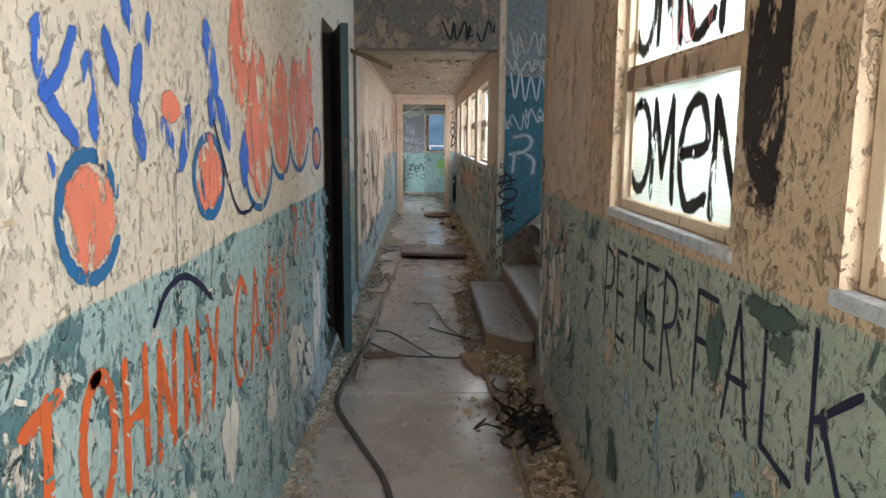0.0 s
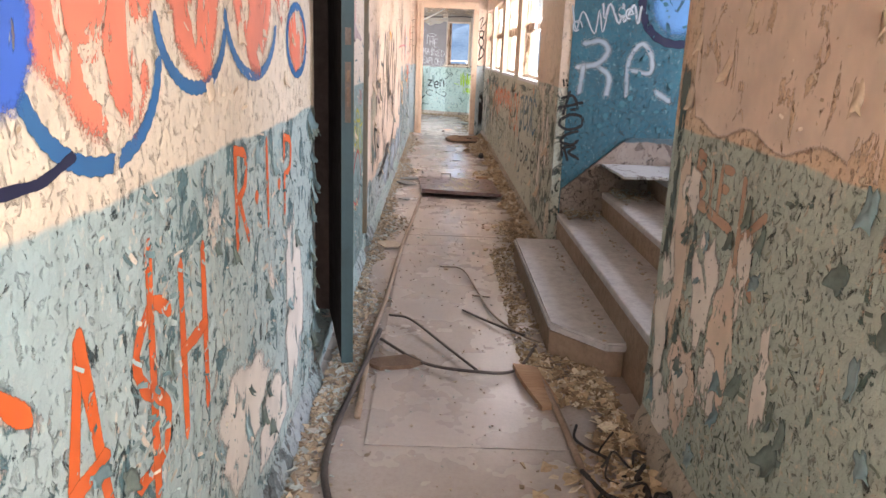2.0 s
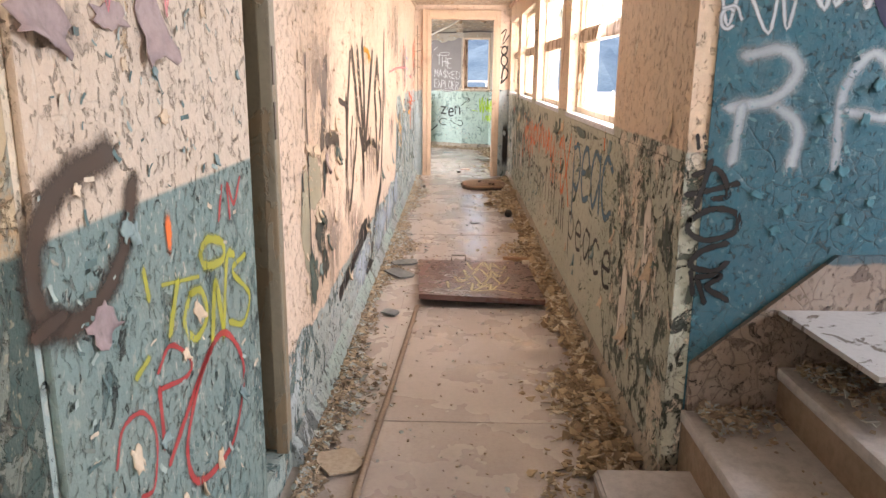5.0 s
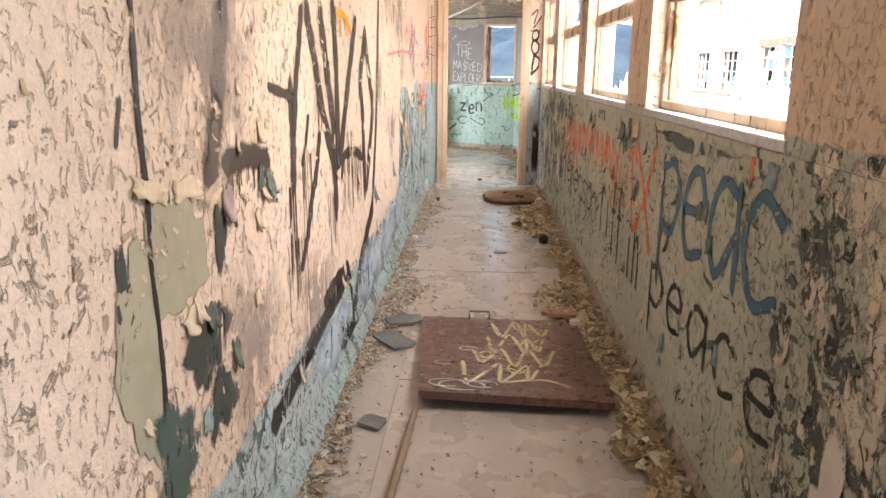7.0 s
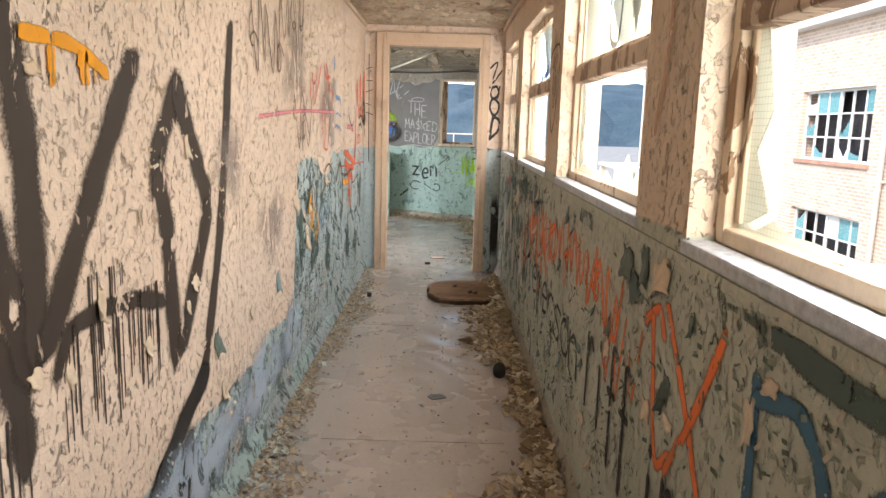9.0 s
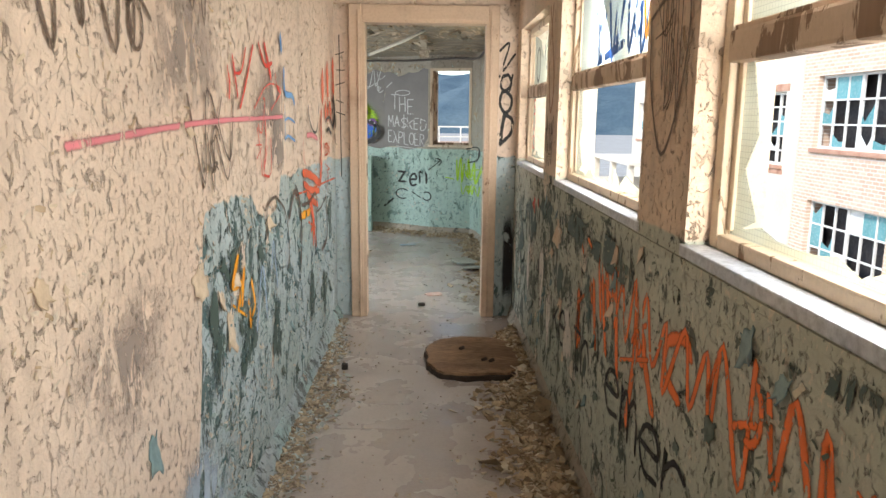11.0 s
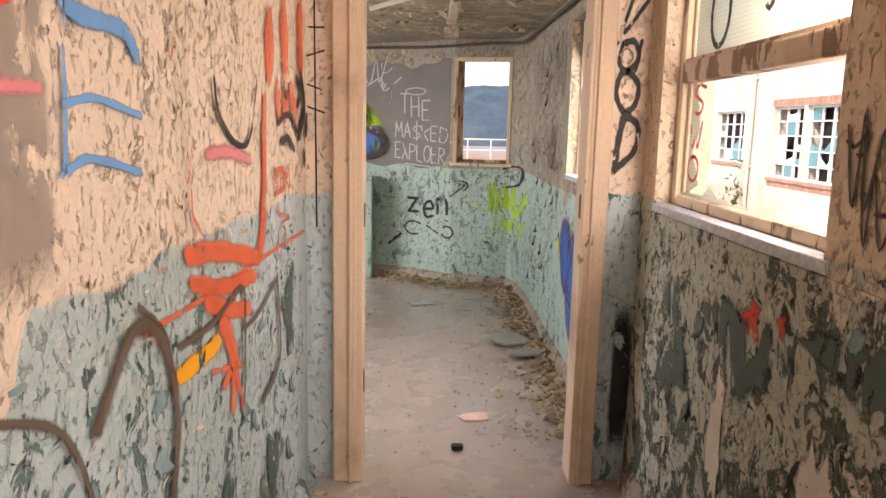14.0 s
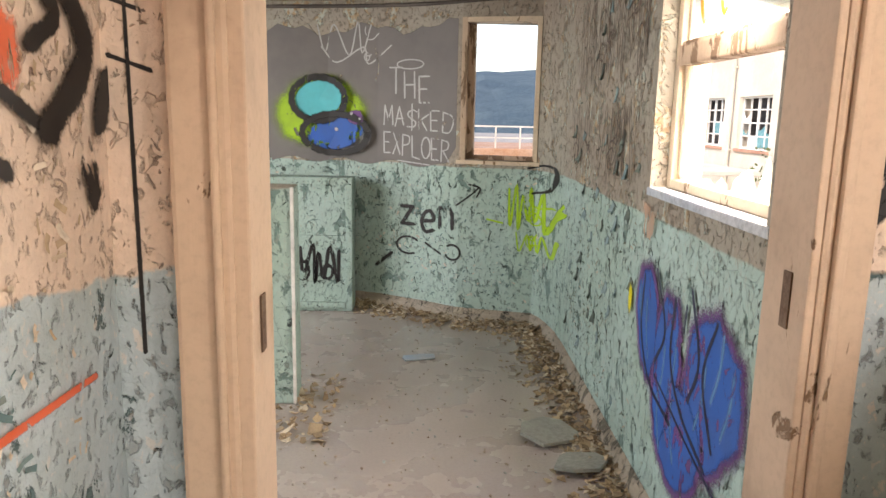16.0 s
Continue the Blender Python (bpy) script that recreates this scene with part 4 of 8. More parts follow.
    soft_box(bm, XL - 0.105, XL + 0.008, 7.43, 7.518, 0.122, 2.115, 0.006)
    soft_box(bm, XL - 0.02, XL + 0.02, 7.405, 7.43, 0.122, 2.115, 0.005)
    jamb = part("jamb", bm, peeled_wood("jamb_grey_flaking", (0.22, 0.2, 0.15), (0.33, 0.26, 0.17), 0.5), d)
    for z in (1.16, 1.32):
        bm = bmesh.new()
        soft_box(bm, XL + 0.0205, XL + 0.024, 7.408, 7.426, z, z + 0.11, 0.001)
        part("strike_plate", bm, M_STEELPLATE, jamb)
    # stub of pipe over the door
    bm = bmesh.new()
    tube(bm, [(XL - 0.02, 6.95, 2.10), (-0.36, 7.0, 2.03), (-0.20, 7.03, 1.965)], 0.018, 10)
    solo("pipe_stub", bm, M_RUST, (XL, 6.95, 2.1), "rusty bent pipe stub sticking out of the wall", "pipe", smooth=True)
    # smooth panel face between the doors
    bm = bmesh.new()
    soft_box(bm, XL + 0.0005, XL + 0.014, 6.16, 7.165, 0.1, 2.2, 0.004)
    return tagged(part("wall_panel", bm, peeling("panel_paint", (0.62, 0.50, 0.39), (0.21, 0.285, 0.265), (0.08, 0.14, 0.14), (0.62, 0.60, 0.54), 1.135, 0.58, 0.6, 0.001, second=(0.17, 0.26, 0.255), crackle=0.2), WALL_L1), "smooth two-tone painted panel with burnt patch")


PANEL = side_doors()
ON_PANEL = lambda u, v, d: (XL + 0.014 + d, u, v)


# ---- end doorway ----
def end_door():
    d = thing("door_3", (0.065, Y_END, 0), "open doorway with chipped buff timber frame", "doorway", kind="structure")
    w0, w1, top = -0.352, 0.514, 2.06
    for name, a, b in (("jamb", w0, w0 + 0.026), ("jamb", w1 - 0.026, w1)):
        bm = bmesh.new()
        soft_box(bm, a, b, Y_END + 0.005, Y_ROOM + 0.005, 0.0, top - 0.031, 0.004)
        part(name, bm, M_FRAME, d)
    bm = bmesh.new()
    soft_box(bm, w0, w1, Y_END + 0.005, Y_ROOM + 0.005, top - 0.03, top - 0.001, 0.004)
    part("head", bm, M_FRAME, d)
    for a, b in ((w0 - 0.084, w0 + 0.004), (w1 - 0.014, w1 + 0.064)):
        bm = bmesh.new()
        soft_box(bm, a, b, Y_END, Y_END + 0.044, 0, top + 0.09, 0.008)
        soft_box(bm, a + (0.06 if a < 0 else 0.015), b - (0.015 if a < 0 else 0.045), Y_END - 0.012, Y_END + 0.001, 0, top + 0.05, 0.005)
        part("architrave", bm, M_FRAME, d)
    bm = bmesh.new()
    soft_box(bm, w0 + 0.005, w1 - 0.007, Y_END + 0.002, Y_END + 0.044, top - 0.012, top + 0.088, 0.008)
    part("architrave_head", bm, M_FRAME, d)
    for x, z in ((w0 + 0.027, 1.0), (w1 - 0.029, 1.05), (w0 + 0.027, 0.35)):
        bm = bmesh.new()
        soft_box(bm, x, x + 0.003, Y_END + 0.05, Y_END + 0.075, z, z + 0.09, 0.001)
        part("strike_plate", bm, M_RUST, d)


end_door()


# ---- windows ----
def pane_shape(bm, x, pts):
    a = [bm.verts.new((x, y, z)) for y, z in pts]
    b = [bm.verts.new((x + 0.004, y, z)) for y, z in pts]
    bm.faces.new(a)
    bm.faces.new(b[::-1])
    for k in range(len(pts)):
        j = (k + 1) % len(pts)
        bm.faces.new((a[k], b[k], b[j], a[j]))


def shard_rim(y0, y1, z0, rnd, high, teeth):
    """Jagged remains of a broken pane along the foot of a sash."""
    pts = [(y0, z0)]
    pts += [(y0 + (y1 - y0) * k / teeth, z0 + rnd.uniform(0.15, 1.0) * high * (1 if k % 2 else 0.5)) for k in range(teeth + 1)]
    return pts + [(y1, z0)]


def window(number, y0, y1, z0, z1, zt, upper, lower, seed, x=XR, thick=0.13, sill_out=0.006, back=0.0, label="timber window with chipped frame and wired glass"):
    """Timber window in a long wall; zt: its transom. upper, lower: whole, broken or gone."""
    rnd = random.Random(seed)
    w = thing("window_%d" % number, (x, (y0 + y1) / 2, z0), label, "window", kind="structure")
    xa, xb = x + 0.03 + back, x + 0.085 + back
    f = 0.045
    for a, b, c, d in ((y0, y0 + f, z0, z1), (y1 - f, y1, z0, z1), (y0 + f, y1 - f, z1 - f, z1), (y0 + f, y1 - f, z0, z0 + f * 0.8)):
        bm = bmesh.new()
        soft_box(bm, xa, xb, a + 0.001, b - 0.001, c + 0.001, d - 0.001, 0.006)
        part("window_frame", bm, M_WINWOOD, w)
        # inner bead, set back
    for a, b, c, d in ((y0 + f, y0 + f + 0.022, z0 + f, z1 - f), (y1 - f - 0.022, y1 - f, z0 + f, z1 - f)):
        bm = bmesh.new()
        soft_box(bm, xa + 0.02, xb - 0.008, a, b, c, d, 0.004)
        part("bead", bm, M_WINWOOD, w)
    bm = bmesh.new()
    soft_box(bm, xa - 0.008, xb, y0 + f, y1 - f, zt - 0.034, zt + 0.034, 0.009)
    soft_box(bm, xa + 0.004, xb - 0.01, y0 + f, y1 - f, zt + 0.032, zt + 0.046, 0.004)
    part("transom", bm, M_TRANSOM, w)
    bm = bmesh.new()
    soft_box(bm, x - sill_out, x + 0.029 + back, y0 - 0.02, y1 + 0.02, z0 - 0.028, z0 + 0.002, 0.006)
    part("window_sill", bm, M_SILL, w)
    gx = x + 0.058 + back
    ya, yb = y0 + f + 0.004, y1 - f - 0.004
    for kind, za, zb in ((upper, zt + 0.046, z1 - f), (lower, z0 + f * 0.8, zt - 0.034)):
        if kind == "whole":
            bm = bmesh.new()
            pane_shape(bm, gx, [(ya, za), (yb, za), (yb, zb), (ya, zb)])
            p = part("pane", bm, M_GLASS, w)
            p.visible_shadow = False
        elif kind == "torn":
            bm = bmesh.new()
            pane_shape(bm, gx, [(ya, za), (yb, za), (yb, zb)] + [(yb - (yb - ya) * k / 8, zb - rnd.uniform(0.05, 0.55) * (zb - za)) for k in range(2, 8)] + [(ya, zb)])
            p = part("pane", bm, M_GLASS_DIRTY, w, "cracked wired glass with a torn edge")
            p.visible_shadow = False
        elif kind == "broken":
            shapes = [shard_rim(ya, ya + (yb - ya) * 0.45, za, rnd, (zb - za) * 0.34, 7), [(yb, za), (yb, zb), (yb - 0.05, zb), (yb - 0.10, za + 0.6 * (zb - za)), (yb - 0.045, za + 0.4 * (zb - za)), (yb - 0.12, za + 0.12 * (zb - za))],
                      shard_rim(ya + (yb - ya) * 0.5, yb, za, rnd, (zb - za) * 0.13, 9)]
            for s in shapes:
                bm = bmesh.new()
                pane_shape(bm, gx, s)
                p = part("glass_shard", bm, M_GLASS_DIRTY, w, "jagged remains of wired glass")
                p.visible_shadow = False
    # outer reveal of roughcast
    bm = bmesh.new()
    soft_box(bm, x + 0.087 + back, x + thick + 0.02 + back, y1 - 0.014, y1 - 0.002, z0, z1, 0.002)
    part("reveal", bm, M_REVEAL, w)
    return w


NW = [window(1, *NEAR_WIN[0], 1.17, 2.25, 1.60, "whole", "whole", 1), window(2, *NEAR_WIN[1], 1.17, 2.25, 1.60, "whole", "whole", 2),
      window(3, *NEAR_WIN[2], 1.17, 2.25, 1.60, "whole", "whole", 3, label="chipped timber window with cracked frosted wired glass"),
      window(4, *NEAR_WIN[3], 1.17, 2.25, 1.60, "whole", "whole", 4, label="chipped timber window with black lettering on frosted glass")]
FW = [window(5, *FAR_WIN[0], 1.13, 1.98, 1.575, "whole", "broken", 5, back=0.026, label="chipped timber window with its lower pane smashed"),
      window(6, *FAR_WIN[1], 1.13, 1.98, 1.575, "torn", "broken", 6, back=0.026, label="timber window with smashed lower glass and tagged upper pane"),
      window(7, *FAR_WIN[2], 1.13, 1.98, 1.575, "whole", "broken", 7, back=0.026, label="timber window with blue graffiti on its upper pane"),
      window(8, *FAR_WIN[3], 1.13, 1.98, 1.575, "torn", "broken", 8, back=0.026, label="timber window with red letters on a glass shard")]
RW = window(9, 15.6, 16.5, 1.13, 1.98, 1.575, "whole", "broken", 9, x=0.70, back=0.026, label="timber window with orange writing above broken glass")


def room_window():
    """The small open window in the curved wall."""
    w = thing("window_10", (0.36, 18.64, 1.08), "small glassless window with bare timber frame", "window", kind="structure")
    a, b = Vector((0.60, 18.57, 0)), Vector((0.115, 18.70, 0))
    d = (b - a).normalized()
    inw = Vector((d.y, -d.x, 0))
    if inw.y > 0:
        inw = -inw

    def piece(name, s0, s1, z0, z1, depth0, depth1, mat):
        bm = bmesh.new()
        v = [bm.verts.new(a + d * s + inw * t + Vector((0, 0, z))) for s in (s0, s1) for t in (depth0, depth1) for z in (z0, z1)]
        for q in ((0, 1, 3, 2), (4, 6, 7, 5), (0, 4, 5, 1), (2, 3, 7, 6), (0, 2, 6, 4), (1, 5, 7, 3)):
            bm.faces.new([v[k] for k in q])
        part(name, bm, mat, w)

    n = (b - a).length
    piece("window_frame", 0.0, 0.03, 1.08, 1.97, -0.1, 0.012, M_WINWOOD)
    piece("window_frame", n - 0.035, n, 1.08, 1.97, -0.1, 0.012, M_TRANSOM)
    piece("window_frame", 0.0305, n - 0.0355, 1.94, 1.97, -0.1, 0.012, M_WINWOOD)
    piece("window_sill", -0.02, n + 0.02, 1.055, 1.08, -0.1, 0.03, M_WINWOOD)
    piece("inner_bead", n - 0.075, n - 0.0355, 1.085, 1.935, -0.085, -0.045, M_TRANSOM)
    piece("bottom_rail", 0.031, n - 0.0755, 1.082, 1.11, -0.085, -0.045, M_TRANSOM)


room_window()


# ---- trims ----
def cove(bm, pts, high, out):
    """Sloped skirting along a plan line; it leans out to the right of the way."""
    rows = []
    for i, p in enumerate(pts):
        a, b = Vector((*pts[max(i - 1, 0)], 0)), Vector((*pts[min(i + 1, len(pts) - 1)], 0))
        d = (b - a).normalized()
        o = Vector((d.y, -d.x, 0))
        q = Vector((*p, 0))
        rows.append([bm.verts.new(q + o * 0.0012 + Vector((0, 0, 0.001))), bm.verts.new(q + o * out + Vector((0, 0, 0.001))), bm.verts.new(q + o * out * 0.45 + Vector((0, 0, high * 0.72))), bm.verts.new(q + o * 0.0012 + Vector((0, 0, high)))])
    for r, s in zip(rows, rows[1:]):
        for k in range(4):
            bm.faces.new((r[k], r[(k + 1) % 4], s[(k + 1) % 4], s[k]))
    bm.faces.new(rows[0])
    bm.faces.new(rows[-1][::-1])


M_COVE_L = peeling("skirting_teal_grey", (0.30, 0.36, 0.37), (0.34, 0.38, 0.40), (0.14, 0.17, 0.17), (0.42, 0.37, 0.32), 2.0, 0.55, 0.55)
M_COVE_R = peeling("skirting_buff", (0.36, 0.30, 0.22), (0.36, 0.31, 0.24), (0.14, 0.13, 0.1), (0.45, 0.38, 0.28), 2.0, 0.5, 0.58, second=(0.42, 0.36, 0.28))
for nm, pts, mt, hi, ou in (("baseboard", [(XL, Y_BACK), (XL, 5.4)], M_COVE_L, 0.09, 0.035), ("baseboard", [(XL, 6.04), (XL, 7.16)], M_COVE_L, 0.11, 0.05), ("baseboard", [(XL, 7.53), (XL, 11.0), (XL, Y_END)], M_COVE_L, 0.09, 0.045),
                            ("baseboard", [(XR, Y_END), (XR, 11.0), (XR, Y_BEAM + 0.01)], M_COVE_R, 0.10, 0.035), ("baseboard", [(XR, Y_PIER - 0.01), (XR, Y_BACK)], M_COVE_R, 0.12, 0.04),
                            ("baseboard", room_curve()[::-1] + [(0.70, 17.0), (0.70, Y_ROOM + 0.2)], M_COVE_R, 0.09, 0.04)):
    bm = bmesh.new()
    cove(bm, pts, hi, ou)
    tagged(part(nm, bm, mt), "sloped cement skirting with worn paint", "baseboard", kind="structure")
bm = bmesh.new()
soft_box(bm, XR - 0.03, XR - 0.001, Y_BEAM + 0.23, Y_END - 0.002, H_FAR - 0.036, H_FAR - 0.001, 0.008)
soft_box(bm, XL + 0.001, XL + 0.022, Y_BEAM + 0.23, Y_END - 0.002, H_FAR - 0.03, H_FAR - 0.001, 0.008)
tagged(part("trim", bm, M_FRAME), "narrow timber cornice under the low ceiling", "trim", kind="structure")
bm = bmesh.new()
soft_box(bm, XR - 0.006, XR - 0.0005, Y_BEAM + 0.02, Y_END - 0.05, 1.075, 1.10, 0.002)
tagged(part("trim", bm, M_RIGHT_FAR), "thin plaster ledge below the windows", "trim", kind="structure")


# ---- floor finish ----
def floor_finish():
    joints = (-2.5, -0.6, 1.2, 3.1, 4.88, 7.88, 9.6, 11.3, 13.1, 14.95)
    for a, b in zip(joints, joints[1:]):
        bm = bmesh.new()
        x0 = -0.42 if b < 5 else -0.29
        soft_box(bm, x0, 0.46 if b < 9 else 0.5, a + 0.003, b - 0.003, 0.0005, 0.006, 0.002)
        part("floor_panel", bm, M_FLOOR, FLOOR)


floor_finish()


def buckled_film():
    """Thin floor coating that has lifted and buckled."""
    bm = bmesh.new()
    nx, ny = 14, 60
    x0, x1, y0, y1 = 0.00, 0.40, 11.66, 13.38
    rows = []
    for j in range(ny + 1):
        f = j / ny
        row = []
        for i in range(nx + 1):
            g = i / nx
            edge = min(1.0, 5 * min(f, 1 - f, g, 1 - g))
            z = 0.0066 + edge * (0.003 + 0.0035 * noise.noise((g * 1.6, f * 11 + g * 2.2, 0.3)) + 0.002 * math.sin(f * 40 + 5 * g + 3 * noise.noise((g * 2, f * 4, 2))))
            row.append(bm.verts.new((x0 + (x1 - x0) * g + 0.03 * math.sin(f * 9), y0 + (y1 - y0) * f + 0.05 * math.sin(g * 5), max(z, 0.0064))))
        rows.append(row)
    for p, q in zip(rows, rows[1:]):
        for k in range(nx):
            bm.faces.new((p[k], p[k + 1], q[k + 1], q[k]))
    part("floor_coating", bm, M_FLOOR, FLOOR, "buckled glossy floor coating", smooth=True)


buckled_film()


# ---- loose things on the floor ----
def floor_board():
    ob = thing("door_panel", (0.17, 9.8, 0.006), "brown gloss cupboard door lying on the floor with yellow tags", "board")
    bm = bmesh.new()
    # front end sits on grit and bows up
    n = 8
    rows = []
    for k in range(n + 1):
        f = k / n
        y = 9.32 + 0.98 * f
        lift = 0.012 + 0.045 * (1 - f) ** 2
        xa, xb = -0.185 - 0.055 * f, 0.56 - 0.02 * f
        rows.append([bm.verts.new(p) for p in ((xa, y, lift), (xb, y - 0.01, lift * 0.6), (xb, y - 0.01, lift * 0.6 + 0.032), (xa, y, lift + 0.032))])
    for r, s in zip(rows, rows[1:]):
        for k in range(4):
            bm.faces.new((r[k], r[(k + 1) % 4], s[(k + 1) % 4], s[k]))
    bm.faces.new(rows[0])
    bm.faces.new(rows[-1][::-1])
    panel = part("panel", bm, M_BROWNBOARD, ob)

    def top(u, v, d):
        f = (v - 9.32) / 0.98
        g = (u + 0.2) / 0.76
        lift = (0.012 + 0.045 * (1 - f) ** 2) * (1 - 0.4 * g)
        return (u, v, lift + 0.033 + d)

    def yellow(b):
        for k in range(4):
            scribble(b, top, -0.02 + 0.05 * k, 0.34 + 0.02 * k, 9.46 + 0.19 * k, 9.66 + 0.19 * k, 3, 0.034, 40 + k)
        ribbon(b, top, [(0.12, 9.44), (0.3, 9.5), (0.42, 9.42)], 0.035)
    tag(spray("spray_pale_yellow", (0.62, 0.55, 0.34), 0.57, 0.9, thin=0.8), panel, "pale yellow spray scrawl", yellow)

    def white(b):
        for k, (u, v, r) in enumerate(((-0.08, 9.42, 0.07), (-0.02, 9.40, 0.09), (0.06, 9.42, 0.06), (-0.1, 9.66, 0.04), (0.0, 9.85, 0.04))):
            ribbon(b, top, ring_line(u, v, r, r * 0.6, 0, 300), 0.012)
    tag(S_CHALK, panel, "scuffed white paint marks", white)
    bm = bmesh.new()
    tube(bm, [(0.0, 10.27, 0.045), (0.0, 10.275, 0.085), (0.1, 10.275, 0.085), (0.1, 10.27, 0.045)], 0.006, 8)
    part("handle", bm, M_STEELPLATE, ob, smooth=True)


floor_board()


def wood_disc():
    ob = thing("cable_drum_lid", (0.38, 14.04, 0.006), "rounded plywood lid with charred edge and knots", "board")
    rnd = random.Random(5)

    def outline(grow):
        pts = []
        for k in range(56):
            a = 2 * math.pi * k / 56
            c, s = math.cos(a), math.sin(a)
            r = 1 + 0.02 * math.sin(5 * a) + 0.018 * math.sin(11 * a + 1) + rnd.uniform(-0.03, 0.02)
            pts.append((0.38 + grow * 0.285 * math.copysign(abs(c) ** 0.72, c) * r, 14.04 + grow * 0.345 * math.copysign(abs(s) ** 0.72, s) * r))
        return pts

    for name, grow, z0, z1, mat in (("top_ply", 0.97, 0.036, 0.05, M_DISC), ("charred_ply", 1.0, 0.007, 0.0355, M_PLYEDGE)):
        bm = bmesh.new()
        pts = outline(grow)
        lo, hi = [bm.verts.new((x, y, z0)) for x, y in pts], [bm.verts.new((x, y, z1)) for x, y in pts]
        bm.faces.new(lo)
        bm.faces.new(hi)
        for k in range(56):
            bm.faces.new((lo[k], lo[(k + 1) % 56], hi[(k + 1) % 56], hi[k]))
        part(name, bm, mat, ob)
    for x, y in ((0.30, 14.12), (0.46, 13.9), (0.42, 13.92)):
        bm = bmesh.new()
        tube(bm, [(x, y, 0.05), (x + 0.01, y, 0.058), (x + 0.025, y + 0.01, 0.06)], 0.011, 8)
        part("knob", bm, M_PLYEDGE, ob, smooth=True)


wood_disc()


def runs_on_floor():
    bm = bmesh.new()
    tube(bm, wavy([(-0.33, 5.05, 0.022), (-0.345, 5.8, 0.02), (-0.32, 6.3, 0.02), (-0.285, 7.4, 0.02), (-0.235, 8.4, 0.02), (-0.195, 9.28, 0.022)], 6), 0.013, 8)
    solo("conduit", bm, M_CONDUIT, (-0.3, 7, 0.006), "long brown metal conduit lying along the floor", "pipe", smooth=True)
    bm = bmesh.new()
    tube(bm, wavy([(-0.05, 3.3, 0.018), (-0.09, 3.76, 0.018), (-0.24, 4.2, 0.02), (-0.385, 4.62, 0.02), (-0.40, 4.95, 0.02), (-0.345, 5.5, 0.03), (-0.31, 5.9, 0.025)], 8), 0.012, 8)
    solo("cable", bm, M_CABLE, (-0.2, 4.4, 0.006), "thick black cable curving along the floor", "cable", smooth=True)
    bm = bmesh.new()
    tube(bm, wavy([(0.47, 2.9, 0.02), (0.465, 3.6, 0.02), (0.455, 4.25, 0.02), (0.43, 5.0, 0.02), (0.40, 5.42, 0.02)], 6), 0.014, 8)
    solo("conduit", bm, M_CONDUIT, (0.45, 4.2, 0.006), "brown conduit lying beside a heap of debris", "pipe", smooth=True)
    for pts, r, mat in (([(-0.30, 5.78, 0.03), (-0.1, 5.55, 0.02), (0.12, 5.42, 0.045), (0.30, 5.5, 0.02), (0.42, 5.75, 0.03)], 0.007, M_CABLE),
                        ([(-0.28, 6.1, 0.03), (-0.17, 6.02, 0.04), (0.0, 5.72, 0.03), (0.13, 5.47, 0.03)], 0.006, M_CABLE),
                        ([(-0.02, 7.05, 0.014), (0.12, 6.98, 0.02), (0.19, 6.6, 0.014), (0.25, 6.2, 0.02), (0.36, 5.9, 0.03), (0.44, 5.75, 0.05)], 0.006, M_WIRE),
                        ([(0.10, 6.25, 0.014), (0.22, 6.08, 0.02), (0.38, 5.85, 0.04)], 0.006, M_CABLE),
                        ([(0.16, 6.5, 0.014), (0.26, 6.48, 0.012)], 0.005, M_WIRE)):
        bm = bmesh.new()
        tube(bm, wavy(pts, 8), r, 7)
        solo("wire", bm, mat, (*pts[0][:2], 0.006), "loose bent wire lying across the floor", "wire", "wires on the floor", smooth=True)


runs_on_floor()


def slab_piece(name, at, size, turn, mat, label, category, tilt=(0, 0), group="", seed=0):
    """A broken flat piece with an uneven outline."""
    rnd = random.Random(seed)
    bm = bmesh.new()
    n = 7
    pts = [(size[0] / 2 * math.copysign(abs(math.cos(a)) ** 0.5, math.cos(a)) * rnd.uniform(0.8, 1.1), size[1] / 2 * math.copysign(abs(math.sin(a)) ** 0.5, math.sin(a)) * rnd.uniform(0.8, 1.1)) for a in np.linspace(0.4, 0.4 + 2 * math.pi, n, endpoint=False)]
    lo, hi = [bm.verts.new((x, y, 0)) for x, y in pts], [bm.verts.new((x, y, size[2])) for x, y in pts]
    bm.faces.new(lo)
    bm.faces.new(hi)
    for k in range(n):
        bm.faces.new((lo[k], lo[(k + 1) % n], hi[(k + 1) % n], hi[k]))
    ob = part(name, bm, mat, None, label)
    ob.matrix_world = pose(*at, tilt[0], tilt[1], turn)
    return tagged(ob, label, category, group)


M_SLATE = plain("grey_slate", (0.11, 0.12, 0.12), (0.17, 0.18, 0.18), 0.5, 12, 0.002)
M_TILE = plain("dusty_broken_tile", (0.27, 0.28, 0.245), (0.36, 0.37, 0.33), 0.7, 12, 0.003)
M_CARD = plain("dirty_card", (0.36, 0.27, 0.19), (0.44, 0.36, 0.27), 0.85, 12, 0.003)
slab_piece("wood_offcut", (-0.22, 5.55, 0.007), (0.24, 0.13, 0.018), 20, M_RUST, "rusty brown broken panel under the wires", "offcut", seed=1)
slab_piece("wood_offcut", (0.37, 5.35, 0.012), (0.10, 0.42, 0.02), 12, M_PLY, "weathered plank end lying on debris", "offcut", (2, 0), seed=2)
slab_piece("slate_piece", (-0.36, 10.02, 0.012), (0.16, 0.24, 0.01), 40, M_SLATE, "thin grey slate beside the brown board", "slate", (3, 2), "slates", 3)
